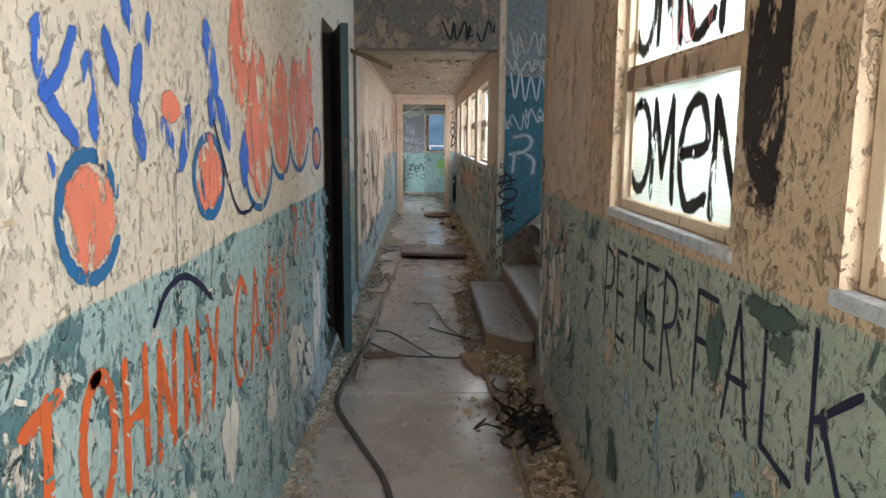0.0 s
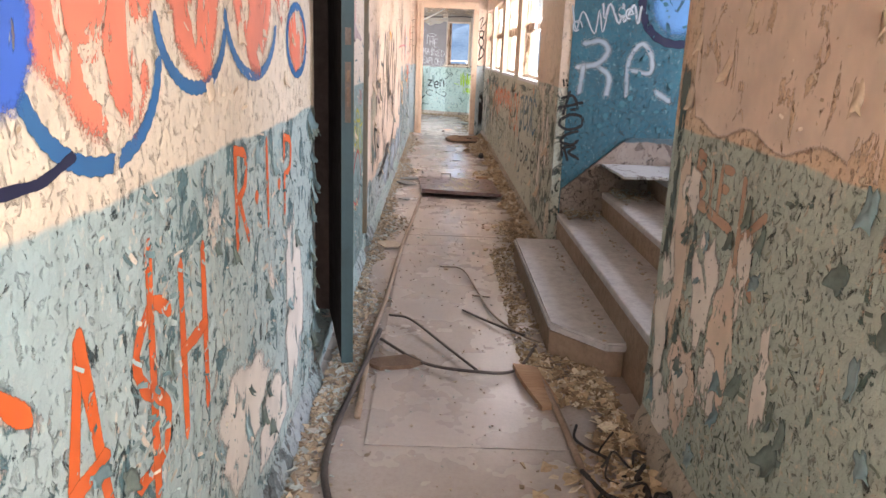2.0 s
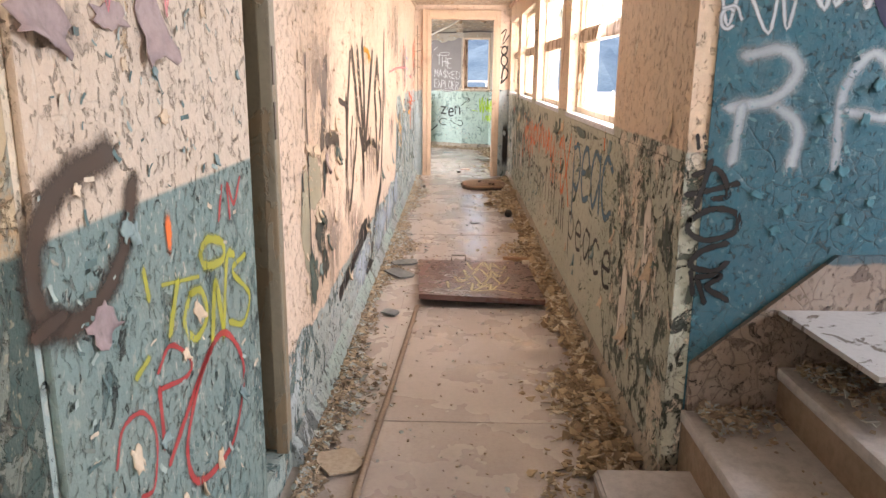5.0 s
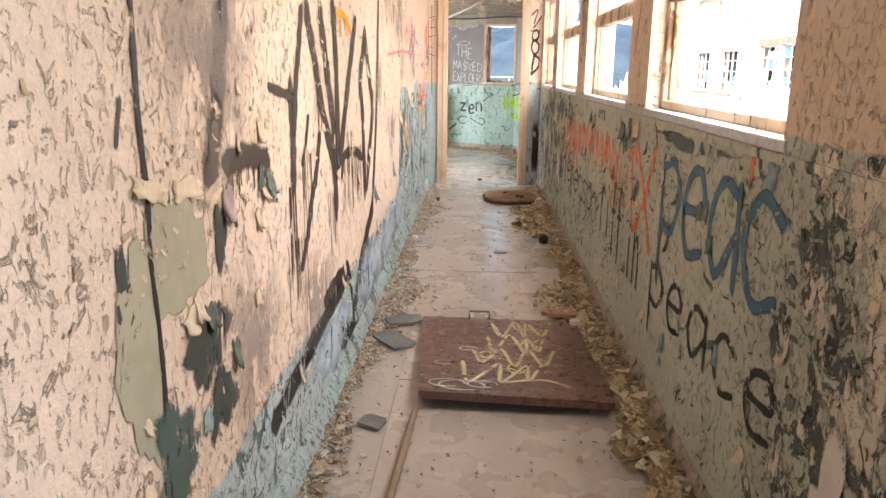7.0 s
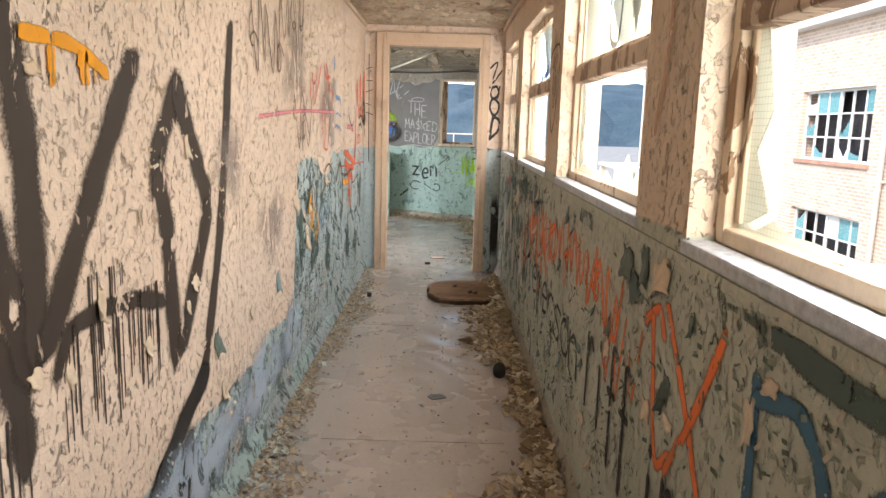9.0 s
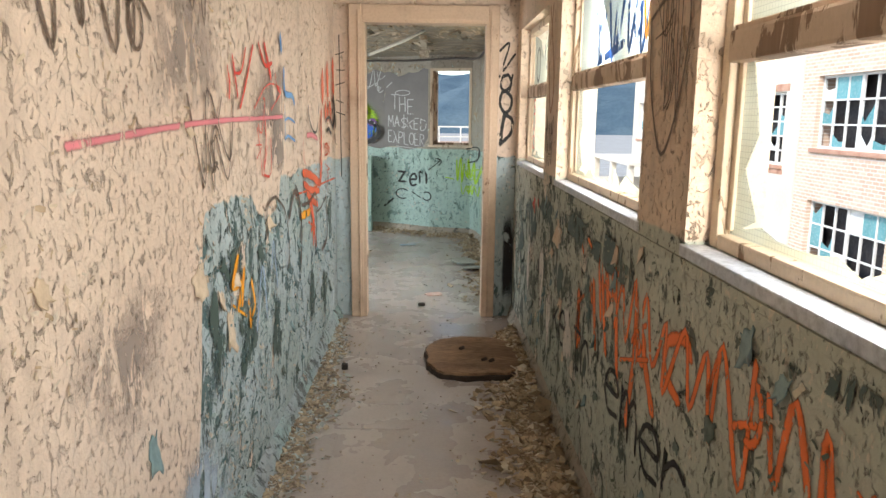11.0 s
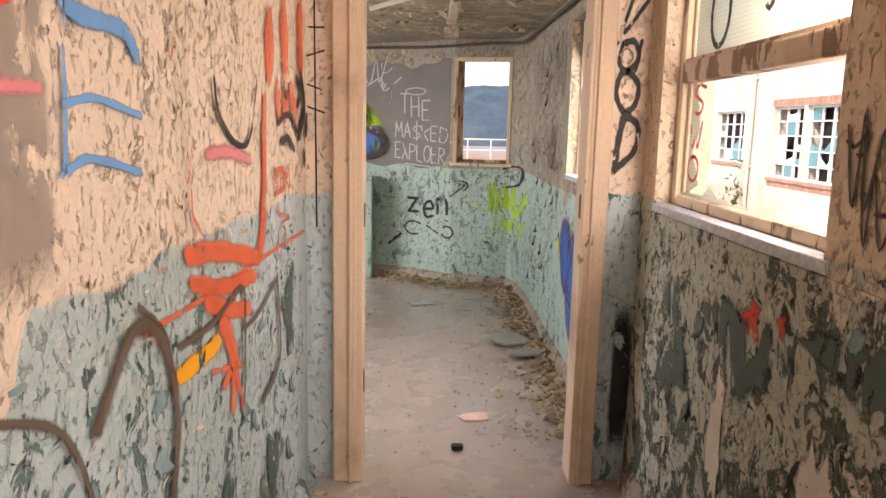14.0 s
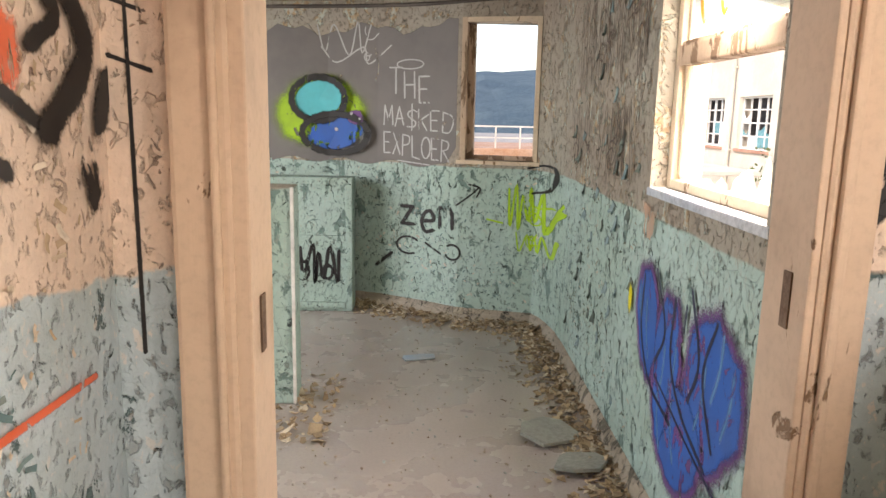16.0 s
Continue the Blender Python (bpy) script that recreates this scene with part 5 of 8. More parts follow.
slab_piece("slate_piece", (-0.33, 10.32, 0.012), (0.2, 0.14, 0.01), 10, M_SLATE, "thin grey slate beside the brown board", "slate", (2, -3), "slates", 4)
slab_piece("slate_piece", (-0.34, 9.2, 0.01), (0.1, 0.1, 0.008), 70, M_SLATE, "small grey slate splinter on dusty floor", "slate", (4, 2), "slates", 5)
slab_piece("card_scrap", (-0.38, 7.55, 0.012), (0.16, 0.16, 0.008), 30, M_CARD, "dirty tan card scrap on dusty floor", "scrap", (3, 3), seed=6)
slab_piece("glass_piece", (0.2, 11.81, 0.007), (0.1, 0.07, 0.006), 20, M_SLATE, "dark glass splinter on the concrete", "glass", seed=7)
slab_piece("card_scrap", (0.16, 15.65, 0.004), (0.15, 0.1, 0.006), 10, plain("pink_white_card", (0.7, 0.4, 0.33), (0.75, 0.68, 0.6), 0.6, 40), "pink and white crumpled card on the floor", "scrap", (2, 0), seed=8)
slab_piece("roof_tile", (0.46, 16.9, 0.02), (0.26, 0.22, 0.014), 30, M_TILE, "broken dusty grey tile leaning on rubble", "tile", (6, 4), seed=9)
slab_piece("roof_tile", (0.54, 16.62, 0.02), (0.2, 0.2, 0.014), 75, M_TILE, "broken dusty grey tile leaning on rubble", "tile", (-5, 6), seed=10)
slab_piece("card_scrap", (-0.12, 17.9, 0.004), (0.22, 0.1, 0.006), 15, plain("blue_grey_card", (0.3, 0.4, 0.5), (0.5, 0.52, 0.5), 0.6, 30), "blue and grey scrap of card", "scrap", seed=11)
slab_piece("plaster_lump", (0.53, 10.25, 0.02), (0.06, 0.05, 0.04), 15, plain("pale_plaster", (0.6, 0.52, 0.4), (0.66, 0.6, 0.5), 0.9, 20), "pale lump of fallen plaster", "plaster", seed=12)
slab_piece("plaster_sheet", (0.02, 7.0, 0.007), (0.03, 0.02, 0.008), 0, M_CARD, "small plaster crumb on the floor", "plaster", seed=13)
slab_piece("wood_offcut", (0.48, 10.42, 0.02), (0.2, 0.04, 0.02), -8, M_PLY, "short weathered wooden batten on rubble", "offcut", seed=14)
slab_piece("stone", (0.06, 15.3, 0.004), (0.05, 0.04, 0.02), 0, M_SOOT, "small dark stone on shiny concrete", "stone", seed=15)
slab_piece("stone", (-0.36, 13.9, 0.004), (0.04, 0.04, 0.03), 0, M_SOOT, "small black stone by the wall", "stone", seed=16)


def tin_can():
    bm = bmesh.new()
    for a, b, r0, r1 in ((0, 0.075, 0.033, 0.033),):
        tube(bm, [(0.53, 12.12, 0.03), (0.535, 12.13, 0.033), (0.54, 12.2, 0.033), (0.542, 12.207, 0.033)], [0.029, 0.034, 0.034, 0.031], 16)
    solo("tin_can", bm, M_SOOT, (0.53, 12.16, 0.0), "burnt black tin can lying in rubble", "can", smooth=True)


tin_can()


# ---- rubble, flakes and dust: too many to count ----
def chips(name, spots, material, label, size=(0.006, 0.022), seed=0, parent=None):
    """Loose chips scattered over given spots (x, y, z, heap)."""
    rnd = random.Random(seed)
    verts, faces = [], []
    for x, y, z, heap in spots:
        s = rnd.uniform(*size) * (1.7 if rnd.random() < 0.08 else 1.0)
        m = pose(x, y, z + heap * rnd.random() + 0.002, rnd.gauss(0, 22), rnd.gauss(0, 22), rnd.uniform(0, 360))
        k = len(verts)
        n = rnd.choice((3, 4, 4, 5))
        ring = [(s * math.cos(a) * rnd.uniform(0.5, 1.1), s * math.sin(a) * rnd.uniform(0.45, 1.0)) for a in np.linspace(0, 2 * math.pi, n, endpoint=False)]
        t = rnd.uniform(0.001, 0.005)
        curl = rnd.uniform(0, 0.4)
        for q in (0, t):
            verts += [m @ Vector((a, b, q + curl * a * a / max(s, 0.001))) for a, b in ring]
        faces += [tuple(range(k, k + n)), tuple(range(k + 2 * n - 1, k + n - 1, -1))]
        faces += [(k + i, k + (i + 1) % n, k + n + (i + 1) % n, k + n + i) for i in range(n)]
    mesh = bpy.data.meshes.new(name)
    mesh.from_pydata(verts, [], faces)
    mesh.materials.append(material)
    ob = new(name, mesh)
    ob.parent = parent
    return tagged(ob, label, "rubble", kind="stuff")


def along_wall(x_wall, inward, y0, y1, count, reach, seed, heap=0.012):
    rnd = random.Random(seed)
    out = []
    for _ in range(count):
        y = rnd.uniform(y0, y1)
        dense = 0.6 + 0.4 * math.sin(y * 2.3 + seed) + 0.25 * math.sin(y * 7.1)
        d = abs(rnd.gauss(0, 1)) * reach * max(dense, 0.25)
        out.append((x_wall + inward * (0.02 + d), y, 0.004, heap * max(0, 1 - d / reach)))
    return out


chips("paint_chips", along_wall(XL + 0.02, 1, 2.2, 7.6, 4200, 0.09, 1) + along_wall(XL + 0.02, 1, 7.6, 14.9, 5600, 0.09, 2), M_RUBBLE, "grey and cream paint chips along the wall", seed=1)
chips("plaster_rubble", along_wall(XR - 0.02, -1, 7.5, 14.6, 7500, 0.125, 3, 0.06), M_RUBBLE_R, "tan plaster rubble and dead leaves along the wall", (0.009, 0.04), 2)
chips("plaster_rubble", along_wall(XR - 0.02, -1, 2.2, 5.5, 2600, 0.13, 4, 0.03) + [(0.36 + 0.3 * random.random(), 5.2 + 0.5 * random.random(), 0.004, 0.01) for _ in range(500)], M_RUBBLE_R, "brown leaf litter and plaster beside the stairs", (0.007, 0.03), 3)
chips("plaster_rubble", [(0.33 + 0.12 * abs(random.gauss(0, 0.7)) , 5.5 + 2.0 * random.random(), 0.004, 0.012) for _ in range(1000)], M_RUBBLE_R, "fine litter along the lowest step", (0.004, 0.016), 4)
chips("plaster_rubble", [(0.80 + abs(random.gauss(0, 0.11)), 7.37 - abs(random.gauss(0, 0.07)), 0.312, 0.03) for _ in range(420)] + [(1.09 + abs(random.gauss(0, 0.12)), 7.36 - abs(random.gauss(0, 0.14)), 0.467, 0.03) for _ in range(420)], M_RUBBLE, "paint chips heaped in the corner of the steps", (0.005, 0.02), 5)
chips("paint_chips", [(0.72 - 0.05 * random.random(), 5.5 + 1.6 * random.random(), 0.156, 0.004) for _ in range(60)] + [(1.0 - 0.06 * random.random(), 5.2 + 2.1 * random.random(), 0.312, 0.004) for _ in range(60)], M_RUBBLE, "few chips left on the treads", (0.004, 0.014), 6)


def room_rubble():
    rnd = random.Random(8)
    pts = [(0.70, 15.4), (0.70, 17.95)] + room_curve()
    out = []
    for a, b in zip(pts, pts[1:]):
        d = Vector((b[0] - a[0], b[1] - a[1], 0))
        for _ in range(int(520 * min(d.length, 2.2))):
            t, r = rnd.random(), abs(rnd.gauss(0, 0.1))
            nrm = Vector((-d.y, d.x, 0)).normalized()
            p = Vector((*a, 0)) + d * t + nrm * (0.03 + r)
            out.append((p.x, p.y, 0.002, 0.035 * max(0, 1 - r / 0.15)))
    out += [(-0.75 + rnd.uniform(-0.05, 0.25), 17.1 + rnd.uniform(-0.3, 0.5), 0.002, 0.01) for _ in range(150)]
    return out


chips("plaster_rubble", room_rubble(), M_RUBBLE_R, "plaster rubble along the curved wall", (0.008, 0.03), 7)
chips("floor_grit", [(random.uniform(-0.5, 0.68), random.uniform(2.2, 14.9), 0.006, 0.0) for _ in range(1500)] + [(random.uniform(-1.2, 0.66), random.uniform(15.2, 18.6), 0.0, 0.0) for _ in range(700)], M_RUBBLE, "scattered grit on the concrete", (0.0025, 0.009), 8)


def burnt_clump():
    """A burnt tangle of cable and cloth."""
    rnd = random.Random(12)
    ob = thing("burnt_cable_heap", (0.57, 4.35, 0.004), "burnt black tangle of cable on debris", "debris")
    for _ in range(46):
        x, y = rnd.gauss(0.57, 0.06), rnd.gauss(4.35, 0.2)
        pts = [(x, y, 0.01)]
        for _ in range(4):
            pts.append((min(pts[-1][0] + rnd.uniform(-0.07, 0.07), 0.69), pts[-1][1] + rnd.uniform(-0.09, 0.09), rnd.uniform(0.01, 0.07)))
        bm = bmesh.new()
        tube(bm, wavy(pts, 4), rnd.uniform(0.003, 0.008), 5)
        part("cable_end", bm, M_SOOT, ob, smooth=True)


burnt_clump()


def flakes(name, plane, u, v, count, material, parent, label, seed, size=(0.004, 0.013), power=1.0, clusters=24):
    """Curled paint still hanging on a wall, in ragged clusters."""
    rnd = random.Random(seed)
    mids = [(rnd.uniform(*u), v[0] + (v[1] - v[0]) * rnd.random() ** power, rnd.uniform(0.05, 0.2)) for _ in range(clusters)]
    verts, faces = [], []
    for _ in range(count):
        cu, cv, r = rnd.choice(mids)
        a, b = rnd.gauss(cu, r * 0.8), rnd.gauss(cv, r * 1.3)
        if not (u[0] <= a <= u[1] and v[0] <= b <= v[1]):
            continue
        s, t = rnd.uniform(*size), rnd.uniform(0, 6.28)
        k = len(verts)
        curl = rnd.uniform(0.15, 0.7)
        w = rnd.uniform(0.4, 0.9)
        for i in range(3):
            f = (i - 1) * s
            off = 0.0012 + (curl * (i / 2) ** 2 * s)
            for g in (-1, 1):
                x, y = f, g * s * w * rnd.uniform(0.4, 0.7)
                verts.append(plane(a + x * math.cos(t) - y * math.sin(t), b + x * math.sin(t) + y * math.cos(t), off))
        faces += [(k, k + 1, k + 3, k + 2), (k + 2, k + 3, k + 5, k + 4)]
    mesh = bpy.data.meshes.new(name)
    mesh.from_pydata(verts, [], faces)
    mesh.materials.append(material)
    ob = new(name, mesh)
    ob.parent = parent
    return tagged(ob, label, kind="stuff")


flakes("paint_flakes", ON_LEFT, (2.0, 5.41), (0.12, 1.1), 2600, M_FLAKE, WALL_L1, "curling teal paint flakes", 1, clusters=46)
flakes("paint_flakes", ON_LEFT, (2.0, 5.41), (1.15, 2.5), 900, M_FLAKE_CREAM, WALL_L1, "curling cream paint flakes", 2, clusters=40)
flakes("paint_flakes", ON_LEFT, (7.55, 12.0), (0.1, 0.42), 1300, M_FLAKE, WALL_L2, "curling blue-grey paint flakes", 3, clusters=40)
flakes("paint_flakes", ON_LEFT, (12.0, 14.95), (0.1, 1.08), 2600, M_FLAKE, WALL_L2, "curling blue-grey paint flakes", 33, clusters=60)
flakes("paint_flakes", ON_LEFT, (7.55, 14.95), (0.9, 2.1), 2200, M_FLAKE_CREAM, WALL_L2, "curling cream paint flakes", 4, clusters=70)
flakes("paint_flakes", ON_RIGHT, (7.45, 14.95), (0.12, 1.07), 4200, M_FLAKE_SAGE, WALL_R2, "curling sage paint flakes", 5, clusters=90)
flakes("paint_flakes", ON_RIGHT, (3.62, 5.03), (0.12, 1.12), 1300, M_FLAKE_SAGE, WALL_R1, "curling sage paint flakes", 6, clusters=26)
flakes("paint_flakes", ON_RIGHT, (3.62, 5.03), (1.15, 2.5), 700, M_FLAKE_CREAM, WALL_R1, "curling buff paint flakes", 7, clusters=26)
flakes("paint_flakes", ON_RIGHT, (2.0, 3.6), (0.12, 1.1), 260, M_FLAKE_SAGE, WALL_R1, "curling sage paint flakes", 8, clusters=14)
flakes("paint_flakes", ON_BLUE, (0.78, 3.0), (0.86, 2.3), 800, M_FLAKE_BLUE, WALL_B, "curling teal paint flakes", 9, clusters=34)
flakes("paint_flakes", ON_ROOM_R, (16.55, 17.9), (0.12, 2.05), 900, M_FLAKE_SAGE, WALL_ROOM, "curling paint flakes", 10, clusters=30)
flakes("paint_flakes", on_curve, (-1.6, 0.64), (0.12, 1.05), 900, M_FLAKE, WALL_ROOM, "curling mint paint flakes", 11, clusters=40)
flakes("paint_flakes", ON_PANEL, (6.17, 7.15), (0.12, 2.1), 520, M_FLAKE, PANEL, "curling paint flakes on the panel", 12, clusters=26)
flakes("ceiling_flakes", lambda u, v, d: (v, u, H_FAR - d), (8.0, 14.9), (XL + 0.05, XR - 0.05), 1200, M_FLAKE_CREAM, None, "flakes of distemper hanging from the ceiling", 13, (0.01, 0.035), clusters=80)["category"] = "paint flakes"
flakes("ceiling_flakes", lambda u, v, d: (v, u, H_ROOM - d), (15.3, 18.3), (-1.4, 0.65), 900, M_FLAKE_CREAM, None, "flakes of cream paint hanging from the ceiling", 14, (0.012, 0.045), clusters=60)["category"] = "paint flakes"


def curl(plane, u, v, wide, high, parent, material, seed, name="paint_curl"):
    """A sheet of paint that has come away and rolls off the wall from its upper edge."""
    rnd = random.Random(seed)
    bm = bmesh.new()
    n, m = 6, 5
    turn = rnd.uniform(-0.5, 0.5)
    bend = rnd.uniform(0.35, 0.8)
    grid = []
    for i in range(n + 1):
        row = []
        for j in range(m + 1):
            a, b = (i / n - 0.5) * wide, (j / m - 0.5) * high
            a += 0.09 * wide * math.sin(j * 2.1 + seed) + rnd.uniform(-0.04, 0.04) * wide
            b += 0.09 * high * math.sin(i * 1.7 + seed) + rnd.uniform(-0.04, 0.04) * high
            f = 1 - j / m
            off = 0.0015 + bend * high * 0.5 * f * f * (0.6 + 0.4 * math.sin(i * 0.9 + seed))
            row.append(bm.verts.new(plane(u + a * math.cos(turn) - b * math.sin(turn), v + a * math.sin(turn) + b * math.cos(turn) + 0.2 * off, max(off, 0.0015))))
        grid.append(row)
    for i in range(n):
        for j in range(m):
            bm.faces.new((grid[i][j], grid[i + 1][j], grid[i + 1][j + 1], grid[i][j + 1]))
    ob = part(name, bm, material, parent, smooth=True)
    mod = ob.modifiers.new("thick", "SOLIDIFY")
    mod.thickness = 0.0018
    return ob


M_CURL_TEAL = plain("curl_teal", (0.26, 0.36, 0.36), (0.14, 0.22, 0.23), 0.6, 9, 0.002)
M_CURL_CREAM = plain("curl_cream", (0.70, 0.58, 0.44), (0.60, 0.46, 0.32), 0.8, 9, 0.002)
M_CURL_DARK = plain("curl_dark_green", (0.09, 0.12, 0.10), (0.16, 0.2, 0.17), 0.6, 9, 0.002)
M_CURL_LILAC = plain("curl_grey_lilac", (0.30, 0.23, 0.24), (0.40, 0.31, 0.30), 0.7, 9, 0.002)
rc = random.Random(77)
for k in range(26):
    curl(ON_LEFT, 5.36 + rc.uniform(-0.06, 0.03), rc.uniform(0.15, 1.08), rc.uniform(0.03, 0.08), rc.uniform(0.03, 0.1), WALL_L1, M_CURL_TEAL if k % 3 else M_CURL_DARK, 100 + k)
for k in range(34):
    curl(ON_LEFT, rc.uniform(2.1, 5.3), rc.uniform(0.2, 1.05), rc.uniform(0.02, 0.06), rc.uniform(0.02, 0.07), WALL_L1, M_CURL_TEAL if k % 2 else M_CURL_DARK, 140 + k)
for k in range(22):
    curl(ON_LEFT, rc.uniform(2.1, 5.3), rc.uniform(1.2, 2.1), rc.uniform(0.02, 0.05), rc.uniform(0.02, 0.06), WALL_L1, M_CURL_CREAM, 180 + k)
for u, v, w, h, mt in ((8.70, 0.975, 0.07, 0.06, M_CURL_DARK), (8.73, 0.945, 0.05, 0.05, M_CURL_TEAL), (8.36, 0.975, 0.07, 0.09, M_CURL_LILAC), (8.36, 0.62, 0.05, 0.07, M_CURL_DARK), (12.28, 0.72, 0.07, 0.12, M_CURL_CREAM), (12.2, 0.84, 0.06, 0.06, M_CURL_CREAM), (12.36, 0.88, 0.08, 0.06, M_CURL_CREAM), (12.0, 0.95, 0.1, 0.08, M_CURL_CREAM), (12.9, 0.98, 0.08, 0.06, M_CURL_CREAM), (10.72, 0.60, 0.05, 0.08, M_CURL_DARK), (11.6, 0.62, 0.05, 0.09, M_CURL_TEAL)):
    curl(ON_LEFT, u, v, w, h, WALL_L2, mt, int(u * 100))
for k in range(60):
    u = rc.uniform(7.7, 14.9)
    curl(ON_LEFT, u, rc.uniform(0.15, 1.05) if u > 12 else rc.uniform(0.3, 1.5), rc.uniform(0.02, 0.05), rc.uniform(0.02, 0.07), WALL_L2, (M_CURL_TEAL if k % 3 else M_CURL_DARK) if u > 12 else M_CURL_CREAM, 220 + k)
for k in range(80):
    u = rc.uniform(7.6, 14.8)
    curl(ON_RIGHT, u, rc.uniform(0.2, 1.05), rc.uniform(0.02, 0.06), rc.uniform(0.02, 0.07), WALL_R2, (M_CURL_DARK, M_CURL_TEAL, M_CURL_CREAM)[k % 3], 300 + k)
for u, v, w, h, mt in ((13.25, 0.9, 0.12, 0.08, M_CURL_CREAM), (10.28, 1.0, 0.1, 0.08, M_CURL_DARK), (10.12, 1.02, 0.06, 0.1, M_CURL_DARK), (9.98, 1.02, 0.12, 0.08, M_CURL_CREAM), (8.0, 0.35, 0.08, 0.1, M_CURL_CREAM), (9.0, 0.86, 0.05, 0.06, M_CURL_DARK), (7.7, 0.7, 0.05, 0.1, M_CURL_CREAM), (7.6, 1.2, 0.05, 0.09, M_CURL_CREAM)):
    curl(ON_RIGHT, u, v, w, h, WALL_R2, mt, int(u * 100))
for k in range(44):
    curl(ON_RIGHT, rc.uniform(3.75, 5.02), rc.uniform(0.15, 1.1) if k % 3 else rc.uniform(1.2, 1.9), rc.uniform(0.02, 0.06), rc.uniform(0.03, 0.09), WALL_R1, M_CURL_CREAM if k % 3 == 0 else (M_CURL_DARK if k % 2 else M_CURL_TEAL), 400 + k)
for u, v, w, h in ((6.22, 1.42, 0.14, 0.07), (6.57, 1.43, 0.09, 0.12), (6.3, 0.97, 0.07, 0.06), (6.42, 1.44, 0.1, 0.04)):
    curl(ON_PANEL, u, v, w, h, PANEL, M_CURL_LILAC, int(u * 100))
for k in range(26):
    curl(ON_PANEL, rc.uniform(6.2, 7.1), rc.uniform(0.2, 1.9), rc.uniform(0.015, 0.04), rc.uniform(0.02, 0.05), PANEL, M_CURL_TEAL if k % 2 else M_CURL_CREAM, 460 + k)
for k in range(50):
    curl(ON_BLUE, rc.uniform(0.8, 2.4), rc.uniform(0.88, 1.9), rc.uniform(0.015, 0.04), rc.uniform(0.015, 0.045), WALL_B, M_FLAKE_BLUE, 500 + k)
for k in range(40):
    curl(ON_ROOM_R, rc.uniform(16.6, 17.9), rc.uniform(0.2, 1.9), rc.uniform(0.02, 0.05), rc.uniform(0.03, 0.07), WALL_ROOM, M_CURL_DARK if k % 2 else M_CURL_TEAL, 560 + k)


# ---- graffiti, left wall by the start ----
def orange_words(b):
    letters(b, ON_LEFT, "JOHNNY", 2.04, 0.745, 3.12, 0.665, 0.25, 0.034, 0.02)
    letters(b, ON_LEFT, "CASH", 3.22, 0.62, 4.12, 0.60, 0.33, 0.032, 0.02)


tag(S_ORANGE, WALL_L1, "bold vermilion sprayed words", orange_words)
tag(S_ORANGE, WALL_L1, "vermilion sprayed letters R.I.P", lambda b: letters(b, ON_LEFT, "R.I.P", 4.30, 0.86, 4.98, 0.83, 0.23, 0.026, gap=0.1))


def coral_fill(b):
    for k, (u, v, ru, rv) in enumerate(((2.322, 1.265, 0.105, 0.097), (3.045, 1.299, 0.127, 0.095), (3.055, 1.311, 0.063, 0.107), (3.659, 1.45, 0.204, 0.285), (4.066, 1.50, 0.189, 0.245), (4.518, 1.53, 0.241, 0.265), (5.085, 1.345, 0.148, 0.093), (2.756, 1.473, 0.07, 0.04), (3.42, 1.68, 0.14, 0.2), (4.85, 1.62, 0.14, 0.25))):
        blob(b, ON_LEFT, u, v, ru, rv, seed=k + 1)


def coral_rim(b):
    for u, v, ru, rv, a0, a1 in ((2.322, 1.265, 0.105, 0.097, 20, 330), (3.045, 1.299, 0.127, 0.095, 0, 360), (3.055, 1.311, 0.063, 0.107, 180, 350), (3.659, 1.319, 0.204, 0.152, 185, 350), (4.066, 1.384, 0.189, 0.13, 190, 345), (4.518, 1.413, 0.241, 0.149, 190, 345), (5.085, 1.345, 0.148, 0.093, 0, 360)):
        ribbon(b, ON_LEFT, ring_line(u, v, ru + 0.012, rv + 0.012, a0, a1), 0.03)


tag(S_RIM, WALL_L1, "blue outlines round coral bubbles", coral_rim)
tag(S_CORAL, WALL_L1, "coral pink sprayed bubbles", coral_fill)


def blue_marks(b):
    ribbon(b, ON_LEFT, [(2.181, 1.575), (2.18, 1.5), (2.216, 1.451), (2.28, 1.403)], 0.041)
    ribbon(b, ON_LEFT, [(2.296, 1.579), (2.242, 1.506), (2.184, 1.467)], 0.032)
    ribbon(b, ON_LEFT, [(2.34, 1.533), (2.347, 1.476), (2.356, 1.416)], 0.050)
    ribbon(b, ON_LEFT, [(2.422, 1.584), (2.46, 1.524)], 0.053)
    ribbon(b, ON_LEFT, [(2.523, 1.67), (2.54, 1.635)], 0.063)
    ribbon(b, ON_LEFT, [(2.577, 1.574), (2.543, 1.465), (2.573, 1.383)], 0.063)
    ribbon(b, ON_LEFT, [(2.642, 1.639), (2.656, 1.606)], 0.063)
    ribbon(b, ON_LEFT, [(2.705, 1.424), (2.809, 1.348), (2.885, 1.465)], 0.065)
    ribbon(b, ON_LEFT, [(3.063, 1.673), (3.118, 1.581), (3.091, 1.472)], 0.108)
    ribbon(b, ON_LEFT, [(3.172, 1.482), (3.246, 1.402)], 0.093)
    ribbon(b, ON_LEFT, [(2.186, 1.368), (2.195, 1.355)], 0.032)
    ribbon(b, ON_LEFT, [(3.434, 1.365), (3.44, 1.301)], 0.135)


tag(S_BLUE, WALL_L1, "faded blue sprayed strokes", blue_marks)


